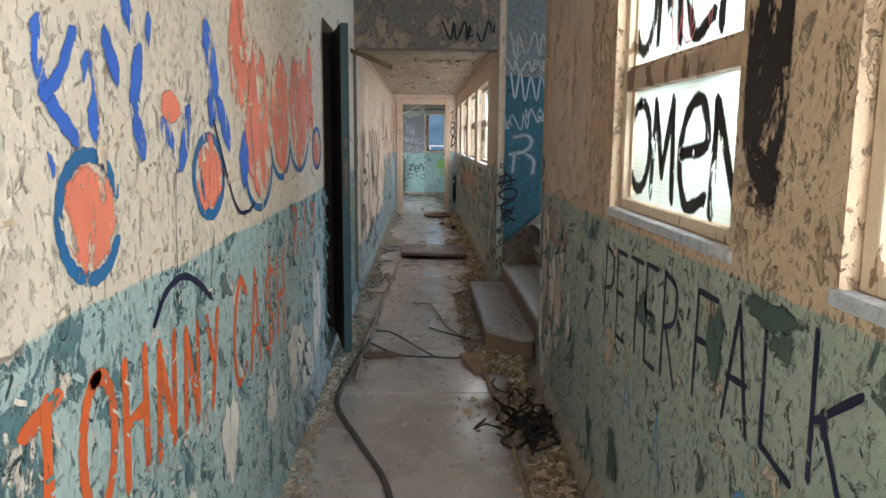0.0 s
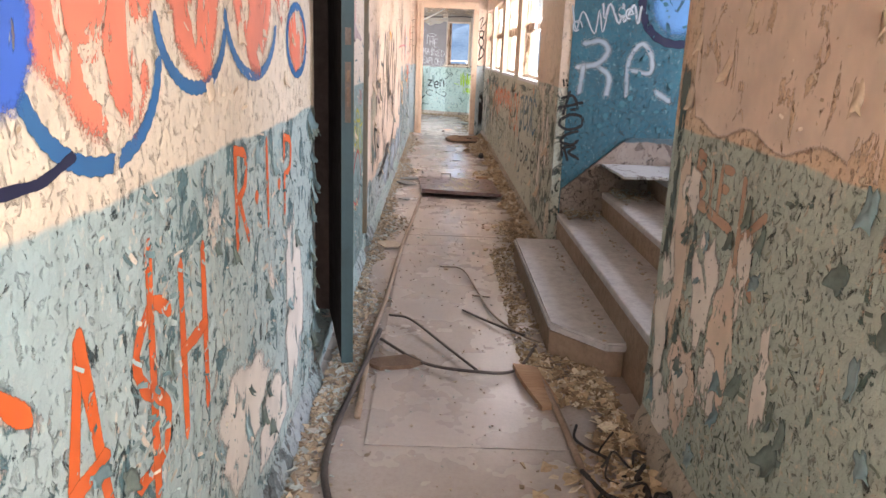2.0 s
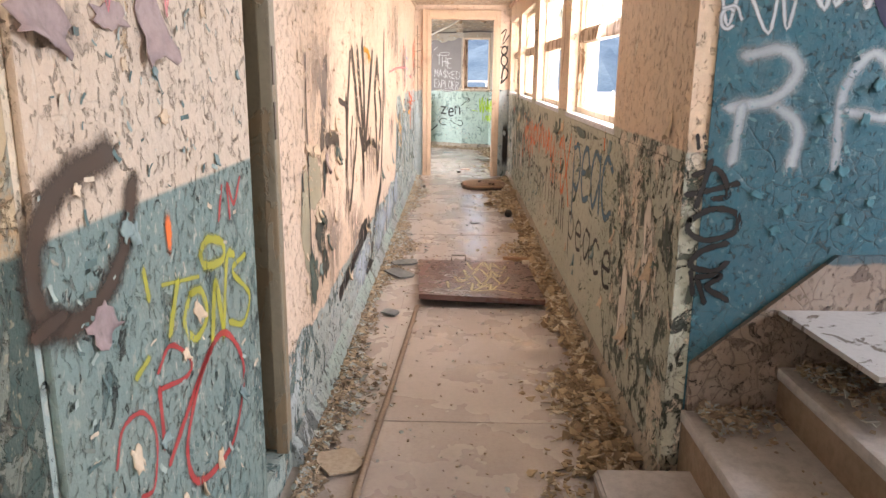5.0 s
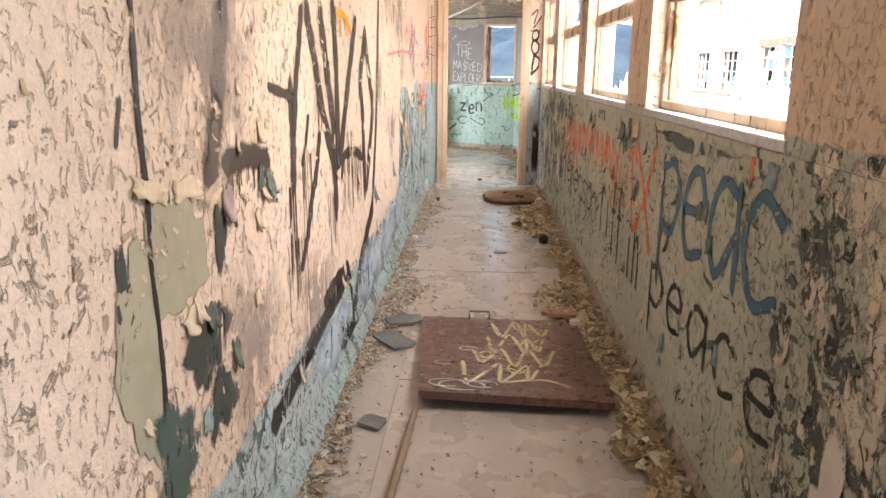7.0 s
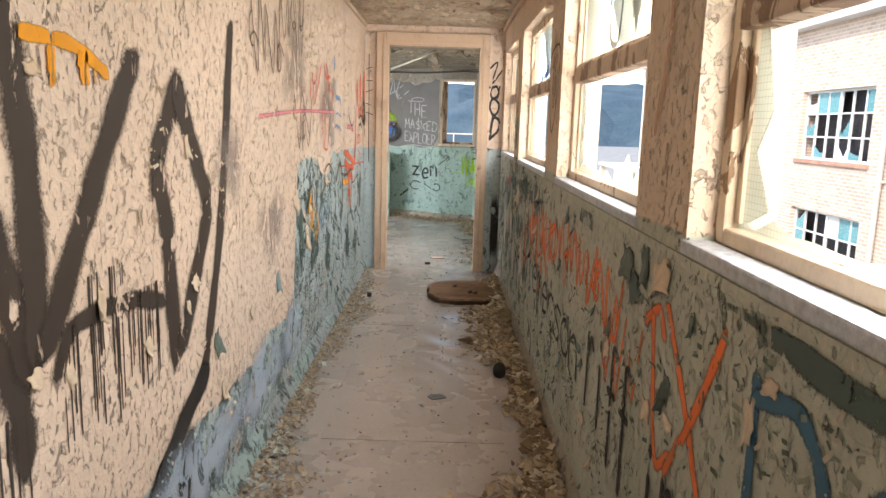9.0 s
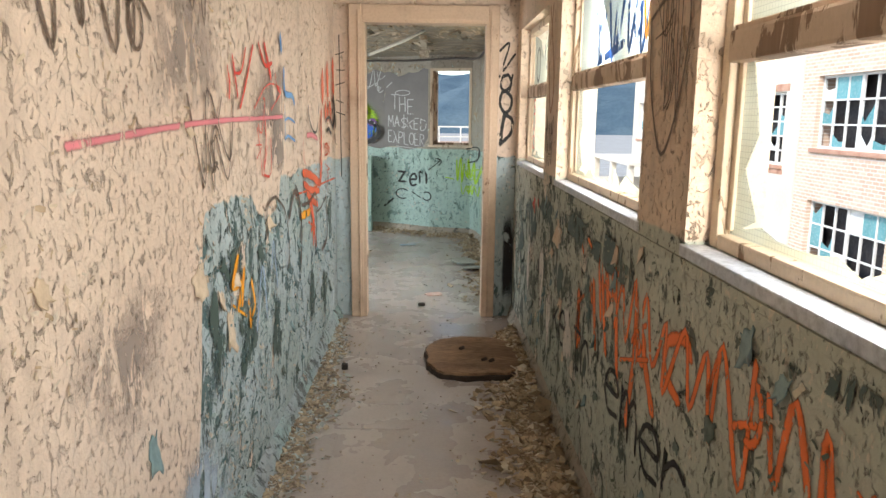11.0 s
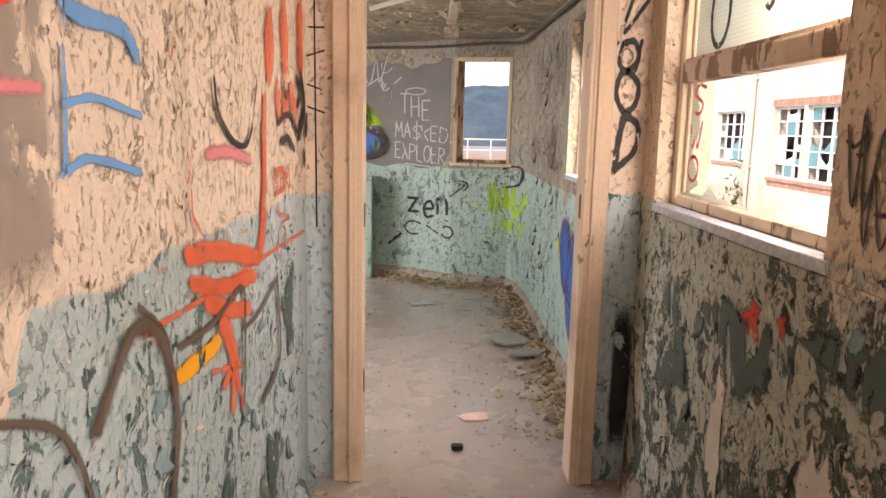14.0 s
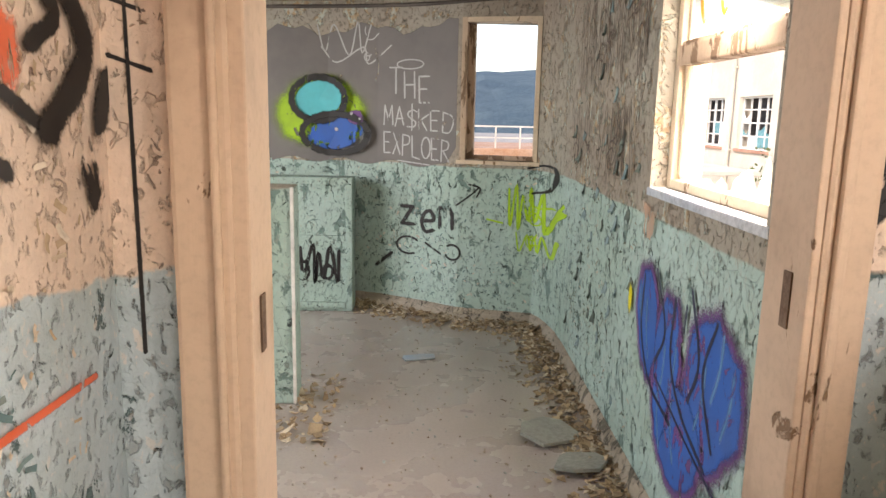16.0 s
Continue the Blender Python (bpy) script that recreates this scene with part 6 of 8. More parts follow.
def navy_arc(b):
    ribbon(b, ON_LEFT, [(2.58, 1.0), (2.66, 1.055), (2.78, 1.07), (2.90, 1.03), (3.0, 0.97)], 0.02)
    ribbon(b, ON_LEFT, [(2.745, 1.07), (2.75, 1.2), (2.77, 1.33)], 0.005, 3)
    ribbon(b, ON_LEFT, [(3.0, 0.98), (3.06, 1.15)], 0.007, 1)
    ribbon(b, ON_LEFT, [(3.10, 1.45), (3.3, 1.2), (3.45, 1.16), (3.56, 1.18)], 0.016)


tag(S_NAVY, WALL_L1, "navy sprayed arc", navy_arc)
tag(S_PALE, WALL_L1, "bare white plaster patches", lambda b: [blob(b, ON_LEFT, u, v, ru, rv, 22, 0.16, k) for k, (u, v, ru, rv) in enumerate(((3.15, 0.5, 0.1, 0.14), (4.3, 0.42, 0.24, 0.16), (4.95, 0.5, 0.16, 0.3), (4.62, 0.25, 0.2, 0.12), (3.75, 0.4, 0.1, 0.12), (2.75, 0.44, 0.06, 0.1)))], "bare_plaster")
tag(S_HAZE, WALL_L1, "grey paint haze", lambda b: blob(b, ON_LEFT, 1.9, 1.35, 0.25, 0.3, seed=4))

# panel between the doors
def smoke_ring(b):
    ribbon(b, ON_PANEL, [(6.376, 1.233), (6.228, 1.202), (6.156, 1.146), (6.137, 1.067), (6.186, 1.01), (6.281, 1.003), (6.389, 1.064), (6.447, 1.168)], 0.084)
    ribbon(b, ON_PANEL, [(6.126, 1.016), (6.196, 1.023)], 0.056)


def yellow_scrawl(b):
    ribbon(b, ON_PANEL, [(6.738, 0.976), (6.788, 0.996), (6.888, 0.966), (6.881, 0.927), (6.767, 0.943), (6.738, 0.976)], 0.035)
    ribbon(b, ON_PANEL, [(6.46, 1.015), (6.472, 0.96)], 0.025)
    ribbon(b, ON_PANEL, [(6.532, 0.968), (6.722, 0.931)], 0.014)
    ribbon(b, ON_PANEL, [(6.605, 0.952), (6.552, 0.865)], 0.036)
    ribbon(b, ON_PANEL, [(6.667, 0.91), (6.626, 0.862), (6.679, 0.806), (6.755, 0.83), (6.732, 0.896), (6.667, 0.91)], 0.031)
    ribbon(b, ON_PANEL, [(6.78, 0.767), (6.824, 0.888), (6.859, 0.752)], 0.044)
    ribbon(b, ON_PANEL, [(6.859, 0.752), (6.913, 0.918), (6.967, 0.919)], 0.036)
    ribbon(b, ON_PANEL, [(7.06, 0.895), (6.95, 0.88), (7.08, 0.781), (7.017, 0.724), (6.905, 0.764)], 0.027)
    ribbon(b, ON_PANEL, [(6.396, 0.841), (6.45, 0.855)], 0.024)


def red_scrawl(b):
    ribbon(b, ON_PANEL, [(6.297, 0.725), (6.329, 0.779), (6.404, 0.772), (6.451, 0.703), (6.425, 0.614), (6.373, 0.624)], 0.013)
    ribbon(b, ON_PANEL, [(6.482, 0.814), (6.547, 0.842), (6.64, 0.777), (6.618, 0.748), (6.48, 0.78)], 0.015)
    ribbon(b, ON_PANEL, [(6.48, 0.78), (6.483, 0.663)], 0.022)
    ribbon(b, ON_PANEL, [(6.501, 0.617), (6.603, 0.674), (6.757, 0.749), (6.879, 0.744), (6.994, 0.607), (6.893, 0.467), (6.739, 0.463), (6.619, 0.507), (6.589, 0.604), (6.676, 0.704), (6.778, 0.754)], 0.024)
    ribbon(b, ON_PANEL, [(6.871, 1.024), (6.906, 1.097)], 0.019)
    ribbon(b, ON_PANEL, [(6.954, 1.014), (6.948, 1.097), (6.991, 1.042), (7.049, 1.097)], 0.019)


tag(spray("smoke_soot", (0.07, 0.045, 0.032), 0.68, 0.85, thin=0.92), PANEL, "brown smoke ring", smoke_ring)
tag(spray("spray_faded_yellow", (0.58, 0.56, 0.05), 0.62, 0.7, thin=0.6), PANEL, "yellow scrawl", yellow_scrawl)
tag(spray("spray_faded_red", (0.55, 0.05, 0.05), 0.6, 0.5, thin=0.7), PANEL, "thin red scrawl", red_scrawl)
tag(S_HAZE, PANEL, "grey lilac stain", lambda b: (blob(b, ON_PANEL, 6.25, 1.42, 0.12, 0.06, seed=2), blob(b, ON_PANEL, 6.56, 1.44, 0.07, 0.09, seed=5)))
tag(S_FLUO, PANEL, "orange dab", lambda b: blob(b, ON_PANEL, 6.58, 1.06, 0.02, 0.05, 14))
tag(S_PINK, PANEL, "pink strokes", lambda b: scribble(b, ON_PANEL, 6.2, 6.7, 1.5, 1.9, 4, 0.014, 9))

# right wall by the start
tag(S_NAVY, WALL_R1, "thin navy sprayed words", lambda b: (letters(b, ON_RIGHT, "PETER", 3.58, 0.74, 2.80, 0.76, 0.29, 0.017, gap=0.2), letters(b, ON_RIGHT, "FALK", 2.72, 0.79, 2.02, 0.83, 0.26, 0.017, gap=0.2)))
tag(S_SKY, WALL_R1, "thin blue letter A", lambda b: (letters(b, ON_RIGHT, "A", 3.0, 0.42, 2.86, 0.42, 0.22, 0.012), ribbon(b, ON_RIGHT, ring_line(2.42, 0.62, 0.04, 0.06, 0, 180), 0.014), letters(b, ON_RIGHT, "A", 3.3, 0.5, 3.15, 0.5, 0.16, 0.01)))
tag(S_TAR, WALL_R1, "worn black painted pier", lambda b: blob(b, ON_RIGHT, 2.445, 1.75, 0.095, 0.52, 40, 0.02, 2, power=0.45))
tag(S_ROSE, WALL_R1, "faded orange letters", lambda b: (letters(b, ON_RIGHT, "BIF", 4.78, 0.95, 4.50, 0.93, 0.12, 0.03, gap=0.12), letters(b, ON_RIGHT, "K", 4.44, 0.78, 4.24, 0.78, 0.26, 0.03), ribbon(b, ON_RIGHT, [(4.8, 0.93), (4.5, 0.9)], 0.04)))
tag(S_DEEP, WALL_R1, "strip of old green paint at the corner", lambda b: [blob(b, ON_RIGHT, u, v, ru, rv, 26, 0.12, k, power=0.6) for k, (u, v, ru, rv) in enumerate(((4.97, 1.2, 0.04, 0.14), (4.97, 0.95, 0.035, 0.1), (4.96, 0.72, 0.04, 0.12), (4.9, 0.55, 0.05, 0.16), (4.78, 0.42, 0.04, 0.13), (4.74, 0.78, 0.03, 0.1)))], "old_paint")
tag(spray("peach_coat", (0.80, 0.63, 0.49), 0.56, 0.12, thin=0.85), WALL_R1, "pale peach coat on the end pier", lambda b: (patch(b, ON_RIGHT, 3.9, 4.9, 1.14, 2.3, 20, 10), blob(b, ON_RIGHT, 4.86, 0.75, 0.08, 0.3, 30, 0.12, 4), blob(b, ON_RIGHT, 4.45, 0.62, 0.09, 0.2, 30, 0.15, 2), blob(b, ON_RIGHT, 4.7, 0.35, 0.12, 0.16, 30, 0.15, 6)), "paint_wash")
tag(S_PALE, WALL_R1, "patches of bare plaster", lambda b: [blob(b, ON_RIGHT, u, v, ru, rv, 22, 0.18, k) for k, (u, v, ru, rv) in enumerate(((4.62, 0.70, 0.1, 0.17), (4.93, 0.5, 0.07, 0.3), (4.8, 0.95, 0.08, 0.07), (4.5, 0.45, 0.07, 0.1), (4.2, 0.6, 0.04, 0.14), (4.85, 0.2, 0.1, 0.12), (4.38, 0.82, 0.04, 0.12), (4.7, 0.36, 0.07, 0.08)))], "bare_plaster")
tag(S_DEEP, WALL_R1, "deep green patches of old paint", lambda b: [blob(b, ON_RIGHT, u, v, ru, rv, 22, 0.2, k) for k, (u, v, ru, rv) in enumerate(((2.36, 1.08, 0.14, 0.03), (2.6, 0.95, 0.05, 0.1), (2.3, 1.03, 0.05, 0.03), (3.1, 0.9, 0.1, 0.06), (3.4, 0.3, 0.07, 0.12), (3.75, 0.25, 0.06, 0.12)))], "old_paint")
ON_GLASS = lambda u, v, d: (XR + 0.057 - d, u, v)
ON_GLASS_FAR = lambda u, v, d: (XR + 0.083 - d, u, v)
tag(S_BLACK, NW[3], "black lettering OMEN on the glass", lambda b: (letters(b, ON_GLASS, "OMeN", 3.54, 1.245, 2.58, 1.22, 0.28, 0.05, gap=0.1), letters(b, ON_GLASS, "OMeN", 3.54, 1.69, 2.58, 1.68, 0.36, 0.055, gap=0.1)))
tag(S_PINK, NW[3], "pink scribble on the upper pane", lambda b: scribble(b, ON_GLASS, 3.2, 2.85, 1.66, 1.95, 3, 0.016, 6))
tag(S_BROWN, NW[2], "brown exclamation mark on the glass", lambda b: (ribbon(b, ON_GLASS, [(1.99, 1.52), (2.0, 1.30)], 0.03, 1), blob(b, ON_GLASS, 1.98, 1.24, 0.05, 0.025), blob(b, ON_GLASS, 2.07, 1.37, 0.02, 0.022)))

# teal wall in the recess
def white_letters(b):
    ribbon(b, ON_BLUE, [(0.853, 1.414), (0.956, 1.434), (1.007, 1.376), (0.948, 1.296), (0.82, 1.267)], 0.075)
    ribbon(b, ON_BLUE, [(0.856, 1.27), (0.844, 1.113)], 0.067)
    ribbon(b, ON_BLUE, [(0.95, 1.28), (1.027, 1.215), (1.019, 1.09)], 0.071)
    ribbon(b, ON_BLUE, [(1.149, 1.103), (1.146, 1.317), (1.217, 1.426), (1.287, 1.352), (1.287, 1.249), (1.166, 1.261)], 0.064)
    ribbon(b, ON_BLUE, [(1.342, 1.128), (1.43, 1.078)], 0.076)
    ribbon(b, ON_BLUE, [(1.811, 1.436), (1.697, 1.391), (1.708, 1.289), (1.879, 1.259)], 0.058)
    ribbon(b, ON_BLUE, [(1.755, 1.247), (1.672, 1.139), (1.783, 1.071), (1.96, 1.099)], 0.065)


def black_tag(b):
    ribbon(b, ON_BLUE, [(0.735, 1.187), (0.742, 1.15)], 0.015)
    ribbon(b, ON_BLUE, [(0.755, 1.187), (0.765, 1.151)], 0.015)
    ribbon(b, ON_BLUE, [(0.72, 1.009), (0.797, 1.027), (0.868, 1.046)], 0.023)
    ribbon(b, ON_BLUE, [(0.736, 1.069), (0.805, 1.087), (0.843, 1.011), (0.8, 0.998)], 0.022)
    ribbon(b, ON_BLUE, [(0.782, 1.112), (0.752, 0.975)], 0.022)
    ribbon(b, ON_BLUE, [(0.735, 0.931), (0.8, 0.967), (0.873, 0.954), (0.875, 0.898), (0.792, 0.87), (0.735, 0.896), (0.735, 0.931)], 0.024)
    ribbon(b, ON_BLUE, [(0.853, 0.862), (0.778, 0.834), (0.751, 0.789), (0.823, 0.772), (0.86, 0.8)], 0.025)
    ribbon(b, ON_BLUE, [(0.772, 0.753), (0.803, 0.671)], 0.022)
    ribbon(b, ON_BLUE, [(0.777, 0.753), (0.847, 0.758), (0.807, 0.721), (0.872, 0.681)], 0.024)
    ribbon(b, ON_BLUE, [(0.765, 0.698), (0.753, 0.771)], 0.019)


tag(S_SOFT, WALL_B, "soft white sprayed letters R A E", white_letters)
tag(S_SKY, WALL_B, "pale blue sprayed bubbles", lambda b: (blob(b, ON_BLUE, 1.44, 1.68, 0.22, 0.23, seed=1, wobble=0.02), blob(b, ON_BLUE, 1.9, 1.7, 0.22, 0.22, seed=2, wobble=0.02)))
tag(S_NAVY, WALL_B, "navy outlines of bubbles", lambda b: (ribbon(b, ON_BLUE, ring_line(1.44, 1.68, 0.245, 0.25), 0.055), ribbon(b, ON_BLUE, ring_line(1.9, 1.7, 0.235, 0.24), 0.05)))
tag(S_WHITE, WALL_B, "white scrawl", lambda b: (scribble(b, ON_BLUE, 0.77, 1.0, 1.49, 1.62, 3, 0.02, 8), scribble(b, ON_BLUE, 0.95, 1.2, 1.56, 1.66, 4, 0.03, 9), scribble(b, ON_BLUE, 0.8, 1.3, 1.75, 1.95, 5, 0.03, 19)))
tag(S_BLACK, WALL_B, "black vertical tag", black_tag)
tag(S_BLACK, BEAM, "black tag on the beam", lambda b: scribble(b, ON_BEAM, 0.22, 0.68, 2.24, 2.38, 5, 0.022, 11))
tag(S_CHALK, WALL_B, "faded white tags high up", lambda b: (scribble(b, ON_BLUE, 0.8, 1.3, 2.1, 2.3, 5, 0.02, 12), scribble(b, ON_BLUE, 0.78, 1.2, 1.98, 2.08, 5, 0.02, 13)))


# left wall, long stretch
def brown_piece(b):
    ribbon(b, ON_LEFT, [(9.128, 1.45), (9.08, 1.338), (9.03, 1.239), (8.991, 1.102)], 0.071)
    ribbon(b, ON_LEFT, [(8.957, 1.22), (8.967, 1.123), (8.967, 1.04), (8.954, 0.924)], 0.091)
    ribbon(b, ON_LEFT, [(9.204, 1.452), (9.291, 1.317), (9.384, 1.155), (9.587, 0.898), (9.618, 0.721)], 0.106)
    ribbon(b, ON_LEFT, [(9.405, 1.466), (9.496, 1.274), (9.58, 1.097), (9.649, 0.897)], 0.121)
    ribbon(b, ON_LEFT, [(9.636, 1.517), (9.675, 1.297), (9.682, 0.918)], 0.121)
    ribbon(b, ON_LEFT, [(10.142, 1.474), (9.932, 1.208), (9.712, 0.911)], 0.111)
    ribbon(b, ON_LEFT, [(9.745, 0.845), (9.814, 0.919), (10.054, 0.913), (10.271, 0.861)], 0.06)
    ribbon(b, ON_LEFT, [(10.423, 1.425), (10.267, 1.228), (10.318, 1.063), (10.355, 0.691)], 0.125)
    ribbon(b, ON_LEFT, [(10.423, 1.425), (10.597, 1.178), (10.648, 1.051), (10.409, 0.698)], 0.125)
    ribbon(b, ON_LEFT, [(9.174, 1.117), (9.124, 1.03), (9.078, 0.982)], 0.043)
    ribbon(b, ON_LEFT, [(9.337, 1.038), (9.27, 0.92), (9.2, 0.854), (9.121, 0.736)], 0.071)
    ribbon(b, ON_LEFT, [(10.941, 1.646), (10.785, 0.995), (10.59, 0.544)], 0.096)
    ribbon(b, ON_LEFT, [(9.099, 0.715), (9.046, 0.67), (9.026, 0.651)], 0.056)
    ribbon(b, ON_LEFT, [(8.399, 1.392), (8.336, 1.206), (8.275, 1.068)], 0.109)
    ribbon(b, ON_LEFT, [(8.372, 1.066), (8.515, 1.07), (8.685, 1.039)], 0.081)
    ribbon(b, ON_LEFT, [(8.734, 1.227), (8.911, 1.201), (9.025, 1.174)], 0.039)
    ribbon(b, ON_LEFT, [(7.908, 1.225), (7.884, 1.159)], 0.017)
    for u0, u1, v, long, n, w, sd in ((9.763, 10.284, 0.922, 0.28, 30, 0.008, 0), (8.896, 8.991, 0.929, 0.3, 10, 0.012, 1), (9.276, 9.397, 1.287, 0.3, 9, 0.007, 2), (9.817, 10.071, 1.009, 0.3, 10, 0.007, 3), (9.064, 9.217, 0.997, 0.3, 8, 0.009, 4), (9.462, 9.636, 0.814, 0.25, 8, 0.01, 5)):
        drips(b, ON_LEFT, u0, u1, v, long, n, w, sd)
    drips(b, ON_LEFT, 8.374, 8.703, 1.046, 0.09, 14, 0.008, 9)
    drips(b, ON_LEFT, 8.864, 9.101, 0.752, 0.25, 12, 0.01, 10)


tag(S_BROWN, WALL_L2, "huge dripping dark brown letters", brown_piece)
def black_line(b):
    ribbon(b, ON_LEFT, [(9.362, 0.422), (9.581, 0.434), (9.84, 0.423)], 0.09)
    ribbon(b, ON_LEFT, [(9.84, 0.423), (9.906, 0.325), (9.968, 0.125)], 0.051)
    ribbon(b, ON_LEFT, [(10.59, 0.544), (10.292, 0.407), (10.108, 0.284), (10.006, 0.2)], 0.111)
    ribbon(b, ON_LEFT, [(10.239, 0.387), (10.141, 0.289)], 0.125)
    ribbon(b, ON_LEFT, [(8.638, 0.292), (9.043, 0.335), (9.773, 0.391)], 0.097)
    ribbon(b, ON_LEFT, [(9.647, 0.161), (10.249, 0.04), (10.425, 0.374)], 0.125)


tag(S_BLACK, WALL_L2, "black diagonal sprayed line", black_line)
tag(spray("olive_plaster", (0.40, 0.37, 0.27), 0.66, 0.05), WALL_L2, "olive plaster laid bare under a torn coat", lambda b: (blob(b, ON_LEFT, 8.06, 0.93, 0.16, 0.11, 34, 0.11, 3, power=0.8), blob(b, ON_LEFT, 7.9, 0.8, 0.08, 0.2, 30, 0.12, 5)), "bare_plaster")
tag(spray("black_green_crust", (0.05, 0.06, 0.05), 0.54, 0.2), WALL_L2, "dark green crust of old paint", lambda b: [blob(b, ON_LEFT, u, v, ru, rv, 30, 0.16, k) for k, (u, v, ru, rv) in enumerate(((8.2, 0.70, 0.13, 0.09), (8.3, 0.92, 0.04, 0.08), (8.25, 0.55, 0.1, 0.09), (7.86, 0.9, 0.03, 0.1)))], "old_paint")
for u, v, w, h, mt in ((7.98, 1.07, 0.12, 0.04, M_CURL_CREAM), (8.14, 1.05, 0.12, 0.045, M_CURL_CREAM), (8.28, 1.02, 0.10, 0.045, M_CURL_CREAM), (8.12, 0.79, 0.07, 0.05, M_CURL_CREAM), (8.22, 0.76, 0.06, 0.06, M_CURL_DARK), (8.16, 0.55, 0.05, 0.05, M_CURL_TEAL)):
    curl(ON_LEFT, u, v, w, h, WALL_L2, mt, int(u * 1000))
tag(S_BLACK, WALL_L2, "open vertical crack", lambda b: ribbon(b, ON_LEFT, [(7.975, 1.42), (7.965, 1.2), (7.972, 1.07), (7.962, 0.95), (7.972, 0.8), (7.97, 0.5)], 0.022), "crack")
tag(S_HAZE, WALL_L2, "grey rolled coat beside the flaking cream", lambda b: patch(b, ON_LEFT, 12.98, 13.25, 1.17, 1.62, 12, 6), "paint_wash")
tag(S_HAZE, WALL_L2, "grey wash over the blush paint", lambda b: [blob(b, ON_LEFT, u, v, ru, rv, 24, 0.15, k) for k, (u, v, ru, rv) in enumerate(((8.3, 1.3, 0.4, 0.35), (8.5, 0.6, 0.3, 0.3), (9.2, 0.5, 0.4, 0.2), (12.0, 1.6, 0.35, 0.25), (12.9, 1.45, 0.3, 0.25), (10.9, 1.2, 0.2, 0.2), (11.5, 0.9, 0.3, 0.2)))], "paint_wash")
tag(spray("blue_wash", (0.55, 0.66, 0.80), 0.54, 0.7, thin=0.65), WALL_L2, "pale blue paint low on the wall", lambda b: [blob(b, ON_LEFT, u, v, ru, rv, 26, 0.12, k) for k, (u, v, ru, rv) in enumerate(((9.5, 0.22, 0.5, 0.15), (10.5, 0.24, 0.6, 0.2), (11.3, 0.27, 0.5, 0.2), (11.9, 0.3, 0.3, 0.2)))], "paint_wash")
tag(S_DEEP, WALL_L2, "deep green patches of old paint", lambda b: [blob(b, ON_LEFT, u, v, ru, rv, 30, 0.22, k) for k, (u, v, ru, rv) in enumerate(((12.35, 0.93, 0.16, 0.07), (12.15, 0.75, 0.1, 0.16), (12.5, 0.62, 0.14, 0.12), (12.75, 0.9, 0.06, 0.1), (13.0, 0.5, 0.1, 0.14), (13.9, 0.42, 0.12, 0.16), (14.7, 0.75, 0.1, 0.2), (14.4, 0.35, 0.14, 0.14), (8.0, 0.55, 0.1, 0.14), (8.62, 1.0, 0.03, 0.04)))], "old_paint")
tag(S_AMBER, WALL_L2, "yellow dripping highlight", lambda b: (ribbon(b, ON_LEFT, [(9.68, 1.49), (9.86, 1.485), (10.0, 1.44)], 0.035), drips(b, ON_LEFT, 9.7, 10.0, 1.47, 0.07, 8, 0.012, 3)))
tag(S_SMOKE, WALL_L2, "thin brown tags", lambda b: [scribble(b, ON_LEFT, u0, u1, v0, v1, n, w, sd) for u0, u1, v0, v1, n, w, sd in ((11.2, 11.7, 1.55, 1.85, 4, 0.02, 1), (11.7, 12.2, 1.7, 1.95, 4, 0.016, 3), (12.0, 12.4, 1.25, 1.5, 2, 0.016, 4), (12.1, 12.4, 1.2, 1.35, 2, 0.014, 6))])
tag(S_PINK, WALL_L2, "pink sprayed line", lambda b: ribbon(b, ON_LEFT, [(11.3, 1.36), (11.8, 1.385), (12.3, 1.40), (12.8, 1.405), (13.22, 1.41)], 0.026))
def red_drawn(b):
    ribbon(b, ON_LEFT, [(12.711, 1.441), (12.807, 1.486), (12.892, 1.522), (13.026, 1.543), (13.205, 1.521), (13.002, 1.44)], 0.007)
    ribbon(b, ON_LEFT, [(12.866, 1.482), (12.884, 1.464), (12.826, 1.36), (12.783, 1.356), (12.76, 1.384)], 0.009)
    ribbon(b, ON_LEFT, [(12.747, 1.367), (12.779, 1.29), (12.801, 1.186)], 0.009)
    ribbon(b, ON_LEFT, [(12.719, 1.307), (12.813, 1.3), (12.721, 1.256)], 0.006)
    ribbon(b, ON_LEFT, [(12.881, 1.396), (12.883, 1.312), (12.833, 1.203), (12.851, 1.184), (12.955, 1.187), (12.972, 1.342)], 0.012)
    ribbon(b, ON_LEFT, [(12.914, 1.308), (12.843, 1.211)], 0.01)
    ribbon(b, ON_LEFT, [(13.097, 1.585), (13.117, 1.539), (13.19, 1.512)], 0.014)
    ribbon(b, ON_LEFT, [(12.373, 1.57), (12.388, 1.519), (12.379, 1.473)], 0.017)
    ribbon(b, ON_LEFT, [(12.435, 1.607), (12.483, 1.48)], 0.019)
    ribbon(b, ON_LEFT, [(12.613, 1.647), (12.54, 1.565), (12.449, 1.554)], 0.012)
    ribbon(b, ON_LEFT, [(12.719, 1.665), (12.613, 1.542), (12.512, 1.442)], 0.017)
    ribbon(b, ON_LEFT, [(12.811, 1.681), (12.911, 1.61), (13.037, 1.626)], 0.018)
    ribbon(b, ON_LEFT, [(12.912, 1.686), (13.008, 1.568)], 0.029)


